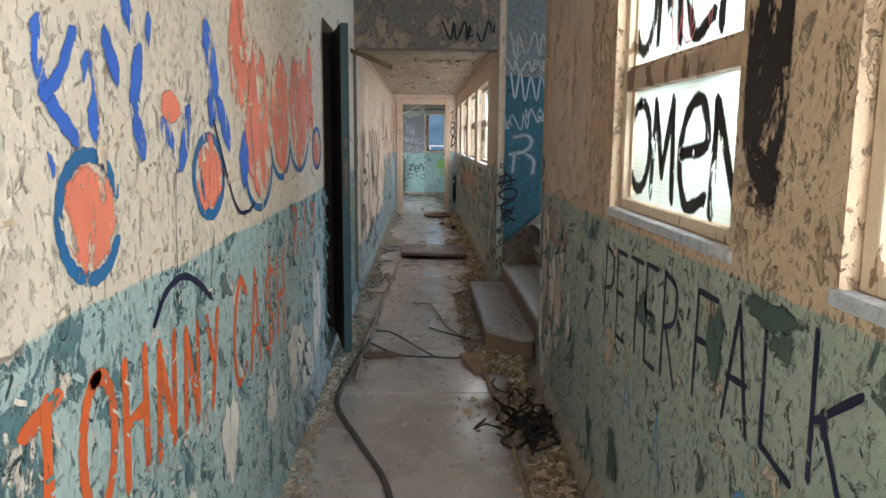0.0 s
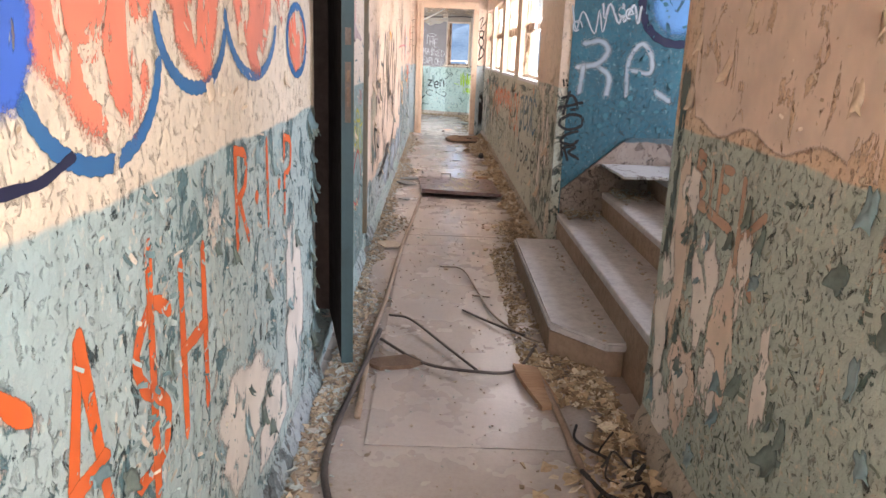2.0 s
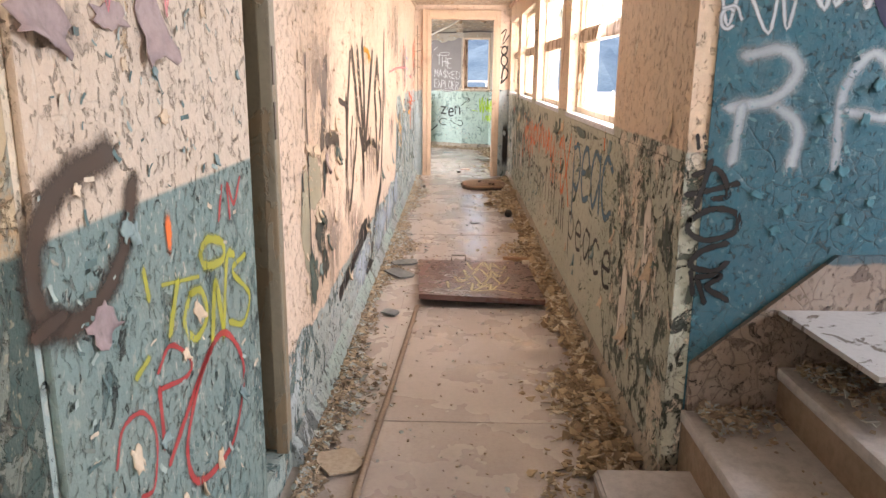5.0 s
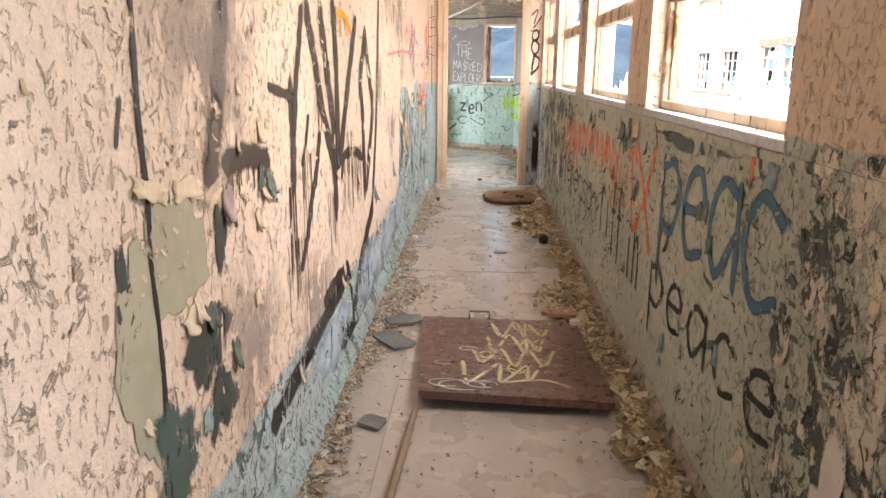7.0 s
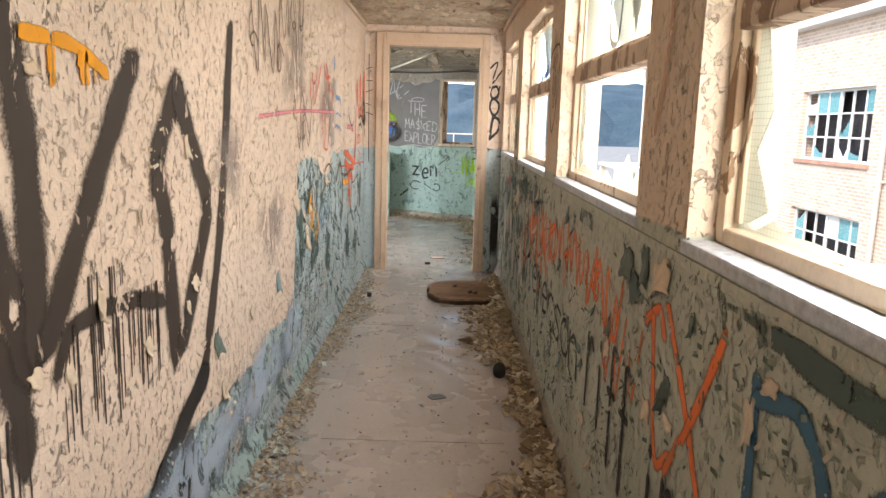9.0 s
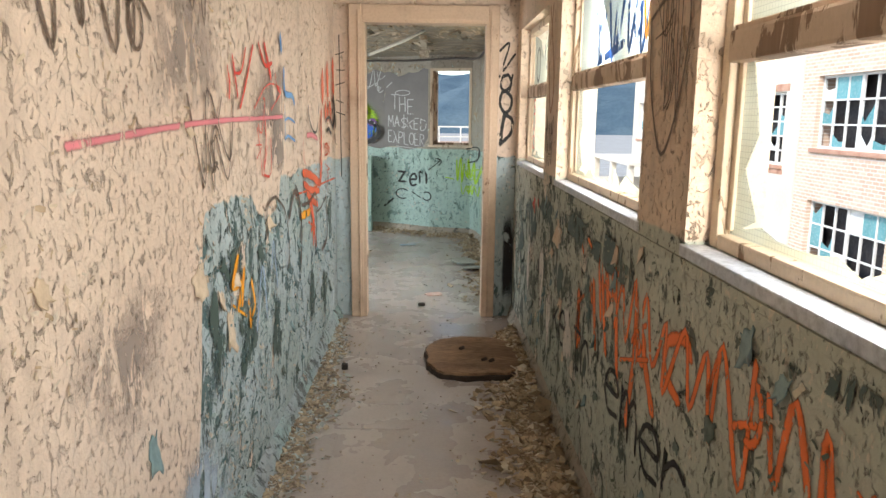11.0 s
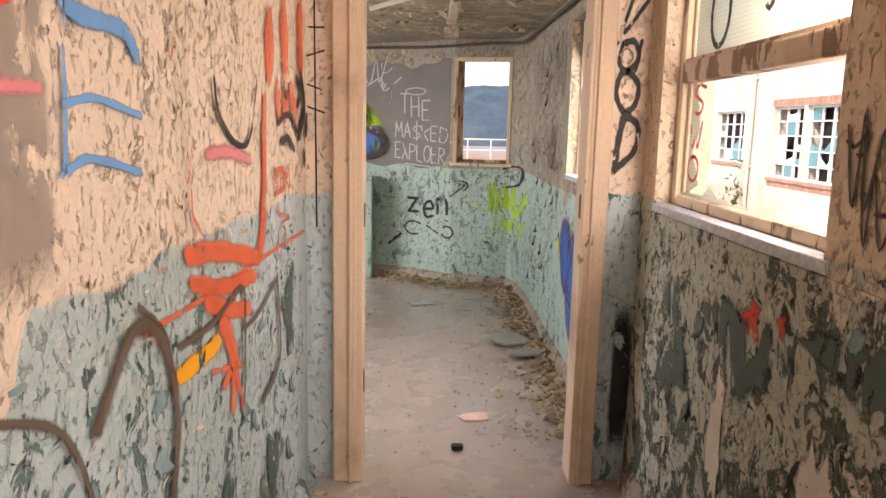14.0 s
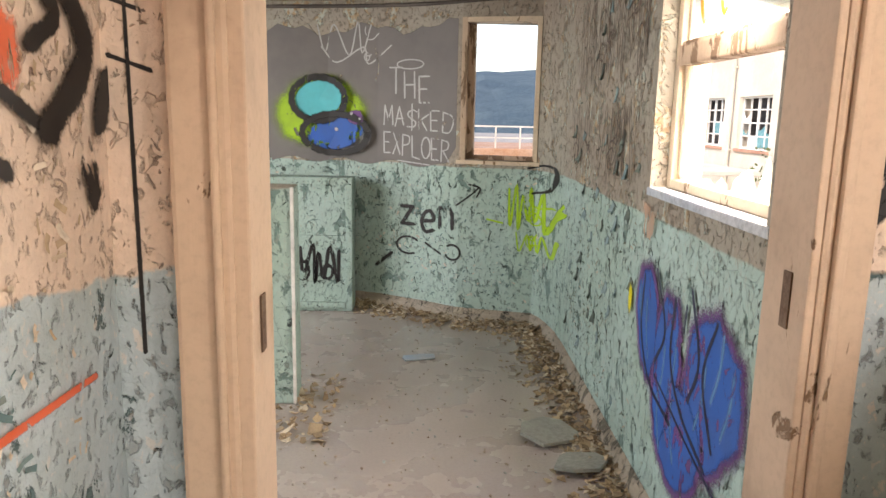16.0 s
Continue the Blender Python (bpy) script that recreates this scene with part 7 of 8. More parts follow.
def blue_hooks(b):
    ribbon(b, ON_LEFT, [(13.274, 1.615), (13.289, 1.517), (13.452, 1.506), (13.507, 1.473)], 0.033)
    ribbon(b, ON_LEFT, [(13.261, 1.307), (13.338, 1.324), (13.501, 1.296)], 0.016)
    ribbon(b, ON_LEFT, [(13.288, 1.512), (13.267, 1.304)], 0.014)
    ribbon(b, ON_LEFT, [(13.273, 1.394), (13.364, 1.404), (13.511, 1.383)], 0.014)
    ribbon(b, ON_LEFT, [(13.221, 1.752), (13.231, 1.695)], 0.044)


tag(S_RED, WALL_L2, "thin red drawn scrawl", red_drawn)
tag(S_SKY, WALL_L2, "blue sprayed hooks", blue_hooks)


def orange_piece(b):
    ribbon(b, ON_LEFT, [(13.439, 1.04), (13.633, 1.032), (13.889, 1.021), (14.253, 1.016), (14.949, 0.997)], 0.015)
    ribbon(b, ON_LEFT, [(13.706, 1.128), (13.921, 1.099), (14.261, 1.023)], 0.059)
    ribbon(b, ON_LEFT, [(13.724, 1.069), (13.937, 1.016), (14.219, 0.984)], 0.048)
    ribbon(b, ON_LEFT, [(13.811, 1.01), (14.01, 0.945), (14.15, 0.914)], 0.052)
    ribbon(b, ON_LEFT, [(14.365, 1.438), (14.326, 1.142), (14.262, 1.029)], 0.057)
    ribbon(b, ON_LEFT, [(13.91, 0.955), (13.975, 0.878), (14.023, 0.79)], 0.078)
    ribbon(b, ON_LEFT, [(13.955, 0.822), (13.836, 0.853)], 0.017)
    ribbon(b, ON_LEFT, [(13.967, 0.806), (13.875, 0.788)], 0.031)
    ribbon(b, ON_LEFT, [(13.994, 0.793), (13.986, 0.713)], 0.046)
    ribbon(b, ON_LEFT, [(14.009, 0.791), (14.076, 0.682)], 0.03)
    ribbon(b, ON_LEFT, [(13.996, 0.814), (14.07, 0.786)], 0.011)
    ribbon(b, ON_LEFT, [(14.436, 1.646), (14.435, 1.529)], 0.125)
    ribbon(b, ON_LEFT, [(14.642, 1.699), (14.658, 1.534)], 0.125)
    ribbon(b, ON_LEFT, [(14.916, 1.744), (14.92, 1.57)], 0.125)
    ribbon(b, ON_LEFT, [(13.723, 1.266), (13.735, 1.303), (13.699, 1.329)], 0.013)
    ribbon(b, ON_LEFT, [(13.737, 1.248), (13.74, 1.2), (13.781, 1.167)], 0.012)
    ribbon(b, ON_LEFT, [(13.666, 1.517), (13.656, 1.489)], 0.011)
    ribbon(b, ON_LEFT, [(14.498, 1.241), (14.606, 1.239), (14.632, 1.185), (14.492, 1.173)], 0.018)
    ribbon(b, ON_LEFT, [(14.537, 1.469), (14.553, 1.422)], 0.087)
    ribbon(b, ON_LEFT, [(14.644, 1.452), (14.638, 1.413)], 0.094)
    ribbon(b, ON_LEFT, [(14.744, 1.471), (14.793, 1.428)], 0.096)
    ribbon(b, ON_LEFT, [(14.342, 1.382), (14.343, 1.284), (14.353, 1.216), (14.31, 1.159)], 0.034)
    ribbon(b, ON_LEFT, [(14.483, 1.122), (14.687, 1.08)], 0.008)
    ribbon(b, ON_LEFT, [(14.687, 1.08), (14.568, 1.073), (14.617, 1.046), (14.571, 1.026)], 0.01)
    ribbon(b, ON_LEFT, [(14.552, 1.024), (14.564, 0.953)], 0.012)
    ribbon(b, ON_LEFT, [(14.526, 1.142), (14.526, 1.104)], 0.016)
    ribbon(b, ON_LEFT, [(14.47, 1.226), (14.525, 1.237), (14.531, 1.224), (14.475, 1.214), (14.518, 1.197), (14.479, 1.189)], 0.008)
    ribbon(b, ON_LEFT, [(14.559, 1.245), (14.558, 1.183)], 0.015)
    ribbon(b, ON_LEFT, [(14.603, 1.24), (14.603, 1.176)], 0.017)
    ribbon(b, ON_LEFT, [(14.559, 1.214), (14.608, 1.212)], 0.006)
    ribbon(b, ON_LEFT, [(14.636, 1.225), (14.633, 1.179)], 0.018)
    ribbon(b, ON_LEFT, [(14.636, 1.225), (14.68, 1.216), (14.64, 1.202), (14.701, 1.173)], 0.009)
    ribbon(b, ON_LEFT, [(14.684, 1.245), (14.703, 1.186)], 0.016)
    ribbon(b, ON_LEFT, [(14.305, 1.13), (14.343, 1.125), (14.307, 1.048), (14.284, 1.033)], 0.039)


tag(S_FIRE, WALL_L2, "orange red sprayed figure and scrawl", orange_piece)
def rose_wash(b):
    ribbon(b, ON_LEFT, [(13.846, 1.312), (13.994, 1.311), (14.186, 1.287)], 0.045)


def black_arcs(b):
    ribbon(b, ON_LEFT, [(13.898, 1.466), (13.93, 1.393), (14.064, 1.328), (14.192, 1.342), (14.278, 1.493)], 0.019)
    ribbon(b, ON_LEFT, [(14.538, 1.377), (14.618, 1.4), (14.734, 1.401), (14.852, 1.347)], 0.025)
    ribbon(b, ON_LEFT, [(14.582, 1.32), (14.676, 1.333), (14.781, 1.295)], 0.031)
    ribbon(b, ON_LEFT, [(14.874, 1.338), (14.981, 1.437), (14.917, 1.539)], 0.061)
    ribbon(b, ON_LEFT, [(14.84, 1.527), (14.909, 1.48), (14.846, 1.437)], 0.033)
    ribbon(b, ON_LEFT, [(14.982, 1.246), (14.969, 1.301)], 0.053)
    ribbon(b, ON_LEFT, [(15.04, 1.408), (15.01, 1.343)], 0.052)
    ribbon(b, ON_LEFT, [(14.623, 1.495), (14.645, 1.46)], 0.025)
    ribbon(b, ON_LEFT, [(14.701, 1.499), (14.664, 1.454)], 0.021)


def brown_loops(b):
    ribbon(b, ON_LEFT, [(13.64, 0.969), (13.848, 0.959), (14.08, 0.981), (14.101, 0.872), (14.077, 0.694)], 0.03)
    ribbon(b, ON_LEFT, [(14.095, 0.875), (14.26, 0.877), (14.482, 0.92)], 0.021)
    ribbon(b, ON_LEFT, [(14.482, 0.92), (14.506, 0.674), (14.279, 0.617)], 0.043)
    ribbon(b, ON_LEFT, [(13.464, 1.088), (13.543, 1.038), (13.58, 0.989), (13.596, 0.905)], 0.02)
    ribbon(b, ON_LEFT, [(12.859, 0.935), (12.852, 1.047), (12.98, 1.081), (13.078, 1.059), (13.219, 0.984), (13.29, 0.824), (13.252, 0.727)], 0.02)
    ribbon(b, ON_LEFT, [(13.307, 0.955), (13.444, 1.056), (13.562, 1.002), (13.615, 0.851), (13.572, 0.687)], 0.048)


def amber_scrawl(b):
    ribbon(b, ON_LEFT, [(13.634, 0.916), (13.769, 0.908), (13.876, 0.908)], 0.047)
    ribbon(b, ON_LEFT, [(12.391, 0.945), (12.317, 0.862), (12.424, 0.846), (12.379, 0.768)], 0.034)
    ribbon(b, ON_LEFT, [(12.465, 0.884), (12.427, 0.777)], 0.036)
    ribbon(b, ON_LEFT, [(12.309, 0.799), (12.547, 0.681)], 0.012)
    ribbon(b, ON_LEFT, [(12.516, 0.77), (12.531, 0.665)], 0.029)
    ribbon(b, ON_LEFT, [(12.564, 0.821), (12.604, 0.729), (12.564, 0.698)], 0.026)


tag(S_PINK, WALL_L2, "rose paint wash", rose_wash)
tag(S_BLACK, WALL_L2, "black arcs", black_arcs)
tag(S_SMOKE, WALL_L2, "brown sprayed loops", brown_loops)
tag(S_AMBER, WALL_L2, "amber scrawl low on the wall", amber_scrawl)
tag(spray("spray_blue_mist", (0.42, 0.55, 0.72), 0.6, 1.0, thin=0.7), WALL_L2, "pale blue haze strokes", lambda b: [ribbon(b, ON_LEFT, p, 0.04) for p in ([(12.62, 0.62), (12.74, 0.84), (12.8, 0.62)], [(12.9, 0.8), (12.95, 0.9), (13.0, 0.7)])])
tag(S_BLACK, WALL_E, "black vertical marks beside the doorway", lambda b: [ribbon(b, ON_END, p, 0.008, 1) for p in ([(-0.505, 1.95), (-0.50, 1.0)], [(-0.53, 1.72), (-0.47, 1.72)], [(-0.53, 1.62), (-0.47, 1.64)], [(-0.53, 1.52), (-0.475, 1.50)], [(-0.53, 1.44), (-0.47, 1.42)], [(-0.53, 1.82), (-0.475, 1.84)])])


# end wall and right wall
def number_tag(b):
    beside = lambda u, v, d: ON_END(0.592 + (u - 0.575) * 0.62, v, d)
    blob(b, ON_END, 0.675, 0.42, 0.045, 0.33, 30, 0.05, 2, power=0.5)
    ribbon(b, beside, [(0.507, 1.821), (0.666, 1.91), (0.594, 1.728), (0.733, 1.839)], 0.023)
    ribbon(b, beside, [(0.499, 1.839), (0.524, 1.813)], 0.018)
    ribbon(b, beside, [(0.539, 1.698), (0.597, 1.68)], 0.023)
    ribbon(b, beside, [(0.596, 1.688), (0.666, 1.698), (0.697, 1.64), (0.63, 1.592), (0.583, 1.628), (0.596, 1.688)], 0.031)
    ribbon(b, beside, [(0.683, 1.597), (0.71, 1.7)], 0.025)
    ribbon(b, beside, [(0.639, 1.595), (0.705, 1.546), (0.693, 1.476), (0.632, 1.448), (0.578, 1.507), (0.596, 1.577), (0.639, 1.595)], 0.035)
    ribbon(b, beside, [(0.633, 1.436), (0.605, 1.332), (0.594, 1.233)], 0.047)
    ribbon(b, beside, [(0.642, 1.436), (0.717, 1.397), (0.706, 1.308), (0.603, 1.239)], 0.036)


tag(S_BLACK, WALL_E, "black vertical tag beside the doorway", number_tag)


def orange_right(b):
    scribble(b, ON_RIGHT, 12.3, 11.2, 0.74, 0.95, 8, 0.03, 31)
    scribble(b, ON_RIGHT, 11.2, 10.35, 0.78, 0.96, 7, 0.032, 32)
    scribble(b, ON_RIGHT, 10.5, 10.1, 0.62, 0.86, 3, 0.022, 33)
    for pts in ([(10.08, 0.90), (9.98, 0.95), (9.93, 0.9)], [(10.02, 0.92), (9.94, 0.62), (9.84, 0.66)], [(9.92, 0.97), (9.75, 0.78), (9.60, 0.58)], [(9.60, 1.0), (9.72, 0.8), (9.86, 0.62)]):
        ribbon(b, ON_RIGHT, pts, 0.042)
    ribbon(b, ON_RIGHT, [(12.446, 0.931), (12.391, 0.742)], 0.049)
    ribbon(b, ON_RIGHT, [(12.746, 0.679), (12.721, 0.563)], 0.069)
    ribbon(b, ON_RIGHT, [(12.767, 0.697), (12.532, 0.821)], 0.026)
    ribbon(b, ON_RIGHT, [(12.56, 0.827), (12.534, 0.765)], 0.043)
    ribbon(b, ON_RIGHT, [(12.349, 0.968), (12.295, 0.795)], 0.065)
    ribbon(b, ON_RIGHT, [(12.312, 0.926), (12.364, 0.845)], 0.028)
    ribbon(b, ON_RIGHT, [(12.244, 0.931), (12.168, 0.938), (12.133, 0.901)], 0.029)
    ribbon(b, ON_RIGHT, [(12.753, 0.952), (12.711, 0.912)], 0.029)
    ribbon(b, ON_RIGHT, [(12.633, 0.975), (12.574, 0.956)], 0.026)
    ribbon(b, ON_RIGHT, [(12.751, 0.73), (12.761, 0.542)], 0.085)
    ribbon(b, ON_RIGHT, [(12.515, 0.837), (12.454, 0.622)], 0.06)
    ribbon(b, ON_RIGHT, [(12.406, 0.919), (12.302, 0.648)], 0.053)
    ribbon(b, ON_RIGHT, [(12.22, 0.937), (12.149, 0.616)], 0.053)
    ribbon(b, ON_RIGHT, [(11.977, 0.922), (11.977, 0.725), (12.022, 0.525)], 0.057)
    ribbon(b, ON_RIGHT, [(11.977, 0.922), (11.877, 0.77), (11.79, 0.654)], 0.058)
    ribbon(b, ON_RIGHT, [(12.12, 0.685), (11.847, 0.777)], 0.019)
    ribbon(b, ON_RIGHT, [(11.547, 0.887), (11.584, 0.918), (11.7, 0.873), (11.71, 0.797), (11.605, 0.758)], 0.048)
    ribbon(b, ON_RIGHT, [(11.399, 0.929), (11.437, 0.841)], 0.023)
    blob(b, ON_RIGHT, 8.62, 1.08, 0.02, 0.1, 14)


tag(S_FLUO, WALL_R2, "fluorescent orange scrawl", orange_right)
tag(S_RED, WALL_R2, "red patches of paint", lambda b: (blob(b, ON_RIGHT, 14.05, 0.93, 0.05, 0.05, 18, 0.3, 2), blob(b, ON_RIGHT, 13.9, 0.96, 0.02, 0.03, 14, 0.3, 1)))
tag(S_STEEL, WALL_R2, "steel blue sprayed letters", lambda b: letters(b, ON_RIGHT, "peac", 9.46, 0.70, 8.35, 0.72, 0.27, 0.044, gap=0.14))
tag(S_BLACK, WALL_R2, "black sprayed words riff in peace", lambda b: (letters(b, ON_RIGHT, "emerson", 12.28, 0.48, 10.86, 0.45, 0.14, 0.022, gap=0.12), letters(b, ON_RIGHT, "keith", 13.3, 0.42, 12.5, 0.44, 0.15, 0.022, gap=0.12), letters(b, ON_RIGHT, "riff", 10.72, 0.44, 10.12, 0.42, 0.23, 0.03), letters(b, ON_RIGHT, "in", 10.0, 0.38, 9.72, 0.38, 0.21, 0.03), letters(b, ON_RIGHT, "peace", 9.53, 0.40, 8.25, 0.42, 0.16, 0.026)))
tag(S_BLACK, WALL_R2, "black strokes low on the wall", lambda b: (ribbon(b, ON_RIGHT, ring_line(13.75, 0.58, 0.06, 0.12), 0.02), ribbon(b, ON_RIGHT, [(13.5, 0.66), (13.44, 0.4)], 0.02, 1)))
tag(S_DEEP, WALL_R2, "dark green patches of old paint", lambda b: [blob(b, ON_RIGHT, u, v, ru, rv, 26, 0.22, k) for k, (u, v, ru, rv) in enumerate(((14.1, 0.85, 0.25, 0.12), (13.6, 0.95, 0.2, 0.07), (12.9, 0.98, 0.3, 0.06), (12.3, 0.97, 0.3, 0.07), (14.6, 0.7, 0.15, 0.2), (10.25, 0.95, 0.1, 0.07), (9.2, 1.05, 0.4, 0.025), (13.2, 0.7, 0.12, 0.08), (12.6, 0.75, 0.1, 0.1), (10.9, 1.04, 0.2, 0.03)))], "old_paint")
tag(S_PALE, WALL_R2, "bare pale plaster patches", lambda b: [blob(b, ON_RIGHT, u, v, ru, rv, 22, 0.2, k) for k, (u, v, ru, rv) in enumerate(((13.7, 0.6, 0.07, 0.18), (13.25, 0.88, 0.06, 0.05), (14.2, 0.55, 0.05, 0.2), (8.05, 0.42, 0.08, 0.2), (12.95, 0.5, 0.1, 0.12), (7.75, 0.75, 0.08, 0.2), (13.45, 0.45, 0.06, 0.15)))], "bare_plaster")
tag(S_SMOKE, WALL_R2, "brown heart outline on the pier", lambda b: (ribbon(b, ON_RIGHT, [(11.99, 1.68), (11.86, 1.72), (11.70, 1.70), (11.72, 1.5), (11.84, 1.33), (11.96, 1.5), (11.99, 1.68)], 0.018), scribble(b, ON_RIGHT, 11.9, 11.74, 1.45, 1.78, 4, 0.01, 41)))
tag(S_ROSE, WALL_R2, "faded rose strokes on the pier", lambda b: (ribbon(b, ON_RIGHT, [(13.68, 1.95), (13.52, 1.6), (13.60, 1.45), (13.67, 1.7), (13.6, 1.95)], 0.03), ribbon(b, ON_RIGHT, [(10.12, 1.95), (10.05, 1.6), (10.12, 1.35)], 0.03)))
tag(S_BROWN, WALL_R2, "dark tag on the pier", lambda b: (scribble(b, ON_RIGHT, 13.72, 13.5, 1.26, 1.42, 4, 0.012, 42), scribble(b, ON_RIGHT, 13.68, 13.5, 1.18, 1.3, 3, 0.01, 43)))
tag(S_RED, FW[3], "red letters S W O on the glass", lambda b: (letters(b, ON_GLASS_FAR, "s", 14.79, 1.44, 14.68, 1.44, 0.09, 0.014, gap=0.1), letters(b, ON_GLASS_FAR, "W", 14.80, 1.33, 14.69, 1.33, 0.08, 0.014, gap=0.1), letters(b, ON_GLASS_FAR, "o", 14.80, 1.22, 14.70, 1.22, 0.08, 0.014, gap=0.1)))
tag(S_COBALT, FW[2], "blue scrawl on the upper pane", lambda b: (scribble(b, ON_GLASS_FAR, 13.0, 12.3, 1.66, 1.9, 5, 0.03, 44), ribbon(b, ON_GLASS_FAR, [(12.98, 1.64), (12.6, 1.68)], 0.035, 1)))
tag(S_AMBER, FW[2], "orange scrawl on the upper pane", lambda b: scribble(b, ON_GLASS_FAR, 12.4, 12.1, 1.68, 1.9, 3, 0.028, 45))
tag(S_BLACK, FW[3], "black tag on the upper pane", lambda b: (ribbon(b, ON_GLASS_FAR, ring_line(14.62, 1.74, 0.07, 0.1), 0.025), scribble(b, ON_GLASS_FAR, 14.35, 14.1, 1.68, 1.85, 2, 0.022, 46)))
tag(S_BROWN, FW[1], "brown tag on the upper pane", lambda b: (ribbon(b, ON_GLASS_FAR, [(11.1, 1.9), (11.08, 1.68), (10.95, 1.66), (10.9, 1.9)], 0.035), blob(b, ON_GLASS_FAR, 10.72, 1.75, 0.08, 0.1, 18, 0.2)))
ON_GLASS_ROOM = lambda u, v, d: (0.783 - d, u, v)
tag(S_AMBER, RW, "orange writing on the upper pane", lambda b: scribble(b, ON_GLASS_ROOM, 16.4, 15.75, 1.68, 1.85, 5, 0.03, 47))


# ---- the end room ----
def room_things():
    tag(S_GREY, WALL_ROOM, "grey painted-out patch", lambda b: patch(b, on_curve, -1.7, 0.09, 1.03, 1.93))
    tag(S_CHALK, WALL_ROOM, "white marker tags", lambda b: [scribble(b, on_curve, u0, u1, v0, v1, n, 0.014, sd) for u0, u1, v0, v1, n, sd in ((-0.86, -0.5, 1.76, 1.96, 3, 51), (-0.8, -0.38, 1.70, 1.80, 2, 55))])
    tag(S_CHALK, WALL_ROOM, "white words THE MASKED EXPLOER", lambda b: (letters(b, on_curve, "THE", -0.36, 1.50, -0.06, 1.44, 0.17, 0.016, gap=0.15), letters(b, on_curve, "MASKED", -0.40, 1.29, 0.08, 1.25, 0.13, 0.013, gap=0.12), letters(b, on_curve, "EXPLOER", -0.40, 1.10, 0.06, 1.06, 0.14, 0.013, gap=0.12), ribbon(b, on_curve, ring_line(-0.22, 1.69, 0.09, 0.03), 0.012), ribbon(b, on_curve, [(-0.30, 1.05), (-0.08, 1.03)], 0.012)))
    coat = lambda k: (lambda u, v, d: on_curve(u, v, d + 0.006 * k))
    tag(S_LIME, WALL_ROOM, "lime painted shape", lambda b: blob(b, coat(0.5), -0.86, 1.36, 0.37, 0.28, seed=3, wobble=0.035))
    tag(S_AQUA, WALL_ROOM, "aqua petal shape", lambda b: blob(b, coat(5), -0.87, 1.455, 0.18, 0.135, wobble=0.01, turn=0.2))
    tag(S_COBALT, WALL_ROOM, "blue petal shape", lambda b: blob(b, coat(5), -0.75, 1.22, 0.23, 0.12, wobble=0.01, turn=0.25))
    tag(S_PURPLE, WALL_ROOM, "purple spot", lambda b: blob(b, coat(6), -0.60, 1.335, 0.07, 0.055, wobble=0.02))
    tag(S_BLACK, WALL_ROOM, "black outlines of petals", lambda b: (ribbon(b, coat(7), ring_line(-0.87, 1.455, 0.195, 0.15), 0.06), ribbon(b, coat(7), ring_line(-0.75, 1.22, 0.24, 0.135), 0.06)))
    tag(S_CHALK, WALL_ROOM, "white glints", lambda b: [blob(b, coat(7), u, v, r, r, 14, 0.05) for u, v, r in ((-0.63, 1.36, 0.013), (-0.57, 1.325, 0.011), (-0.74, 1.25, 0.016))])
    tag(S_BLACK, WALL_ROOM, "black letters zen", lambda b: (letters(b, on_curve, "z", -0.27, 0.62, -0.15, 0.64, 0.12, 0.032), letters(b, on_curve, "en", -0.13, 0.58, 0.12, 0.62, 0.14, 0.032), ribbon(b, on_curve, [(0.1, 0.78), (0.2, 0.86), (0.24, 0.9)], 0.014), ribbon(b, on_curve, [(0.18, 0.92), (0.25, 0.9), (0.23, 0.84)], 0.014),
                                                          ribbon(b, on_curve, ring_line(-0.22, 0.47, 0.08, 0.06, 40, 300), 0.018), ribbon(b, on_curve, ring_line(0.08, 0.46, 0.05, 0.05, -150, 130), 0.018), ribbon(b, on_curve, [(-0.1, 0.5), (0.0, 0.44)], 0.018, 1), ribbon(b, on_curve, [(-0.34, 0.4), (-0.45, 0.3)], 0.03, 1)))
    tag(S_LIME, WALL_ROOM, "lime green scrawl", lambda b: (scribble(b, on_curve, 0.42, 0.69, 0.66, 0.9, 5, 0.018, 56), ribbon(b, on_curve, [(0.3, 0.7), (0.4, 0.68)], 0.014, 1), scribble(b, on_curve, 0.5, 0.68, 0.5, 0.62, 4, 0.012, 57)))
    tag(S_BLACK, WALL_ROOM, "black hook", lambda b: ribbon(b, on_curve, [(0.55, 1.04), (0.67, 1.06), (0.66, 0.92), (0.58, 0.88)], 0.018))
    tag(S_SMOKE, WALL_ROOM, "dark brown scribbled tags", lambda b: [scribble(b, ON_ROOM_R, u0, u1, v0, v1, n, 0.016, sd) for u0, u1, v0, v1, n, sd in ((17.8, 17.2, 1.5, 1.9, 6, 61), (17.2, 16.6, 1.55, 1.95, 6, 62), (17.3, 16.7, 1.1, 1.4, 6, 63), (17.9, 17.5, 1.1, 1.4, 4, 64))])
    tag(S_PURPLE, WALL_ROOM, "purple outlines of blue petals", lambda b: (blob(b, ON_ROOM_R, 16.40, 0.68, 0.15, 0.24, wobble=0.05, turn=-0.25), blob(b, ON_ROOM_R, 16.18, 0.58, 0.16, 0.30, wobble=0.05, turn=0.1), blob(b, ON_ROOM_R, 15.82, 0.62, 0.24, 0.29, wobble=0.06, turn=0.5), blob(b, ON_ROOM_R, 16.05, 0.40, 0.26, 0.2, wobble=0.04), ))
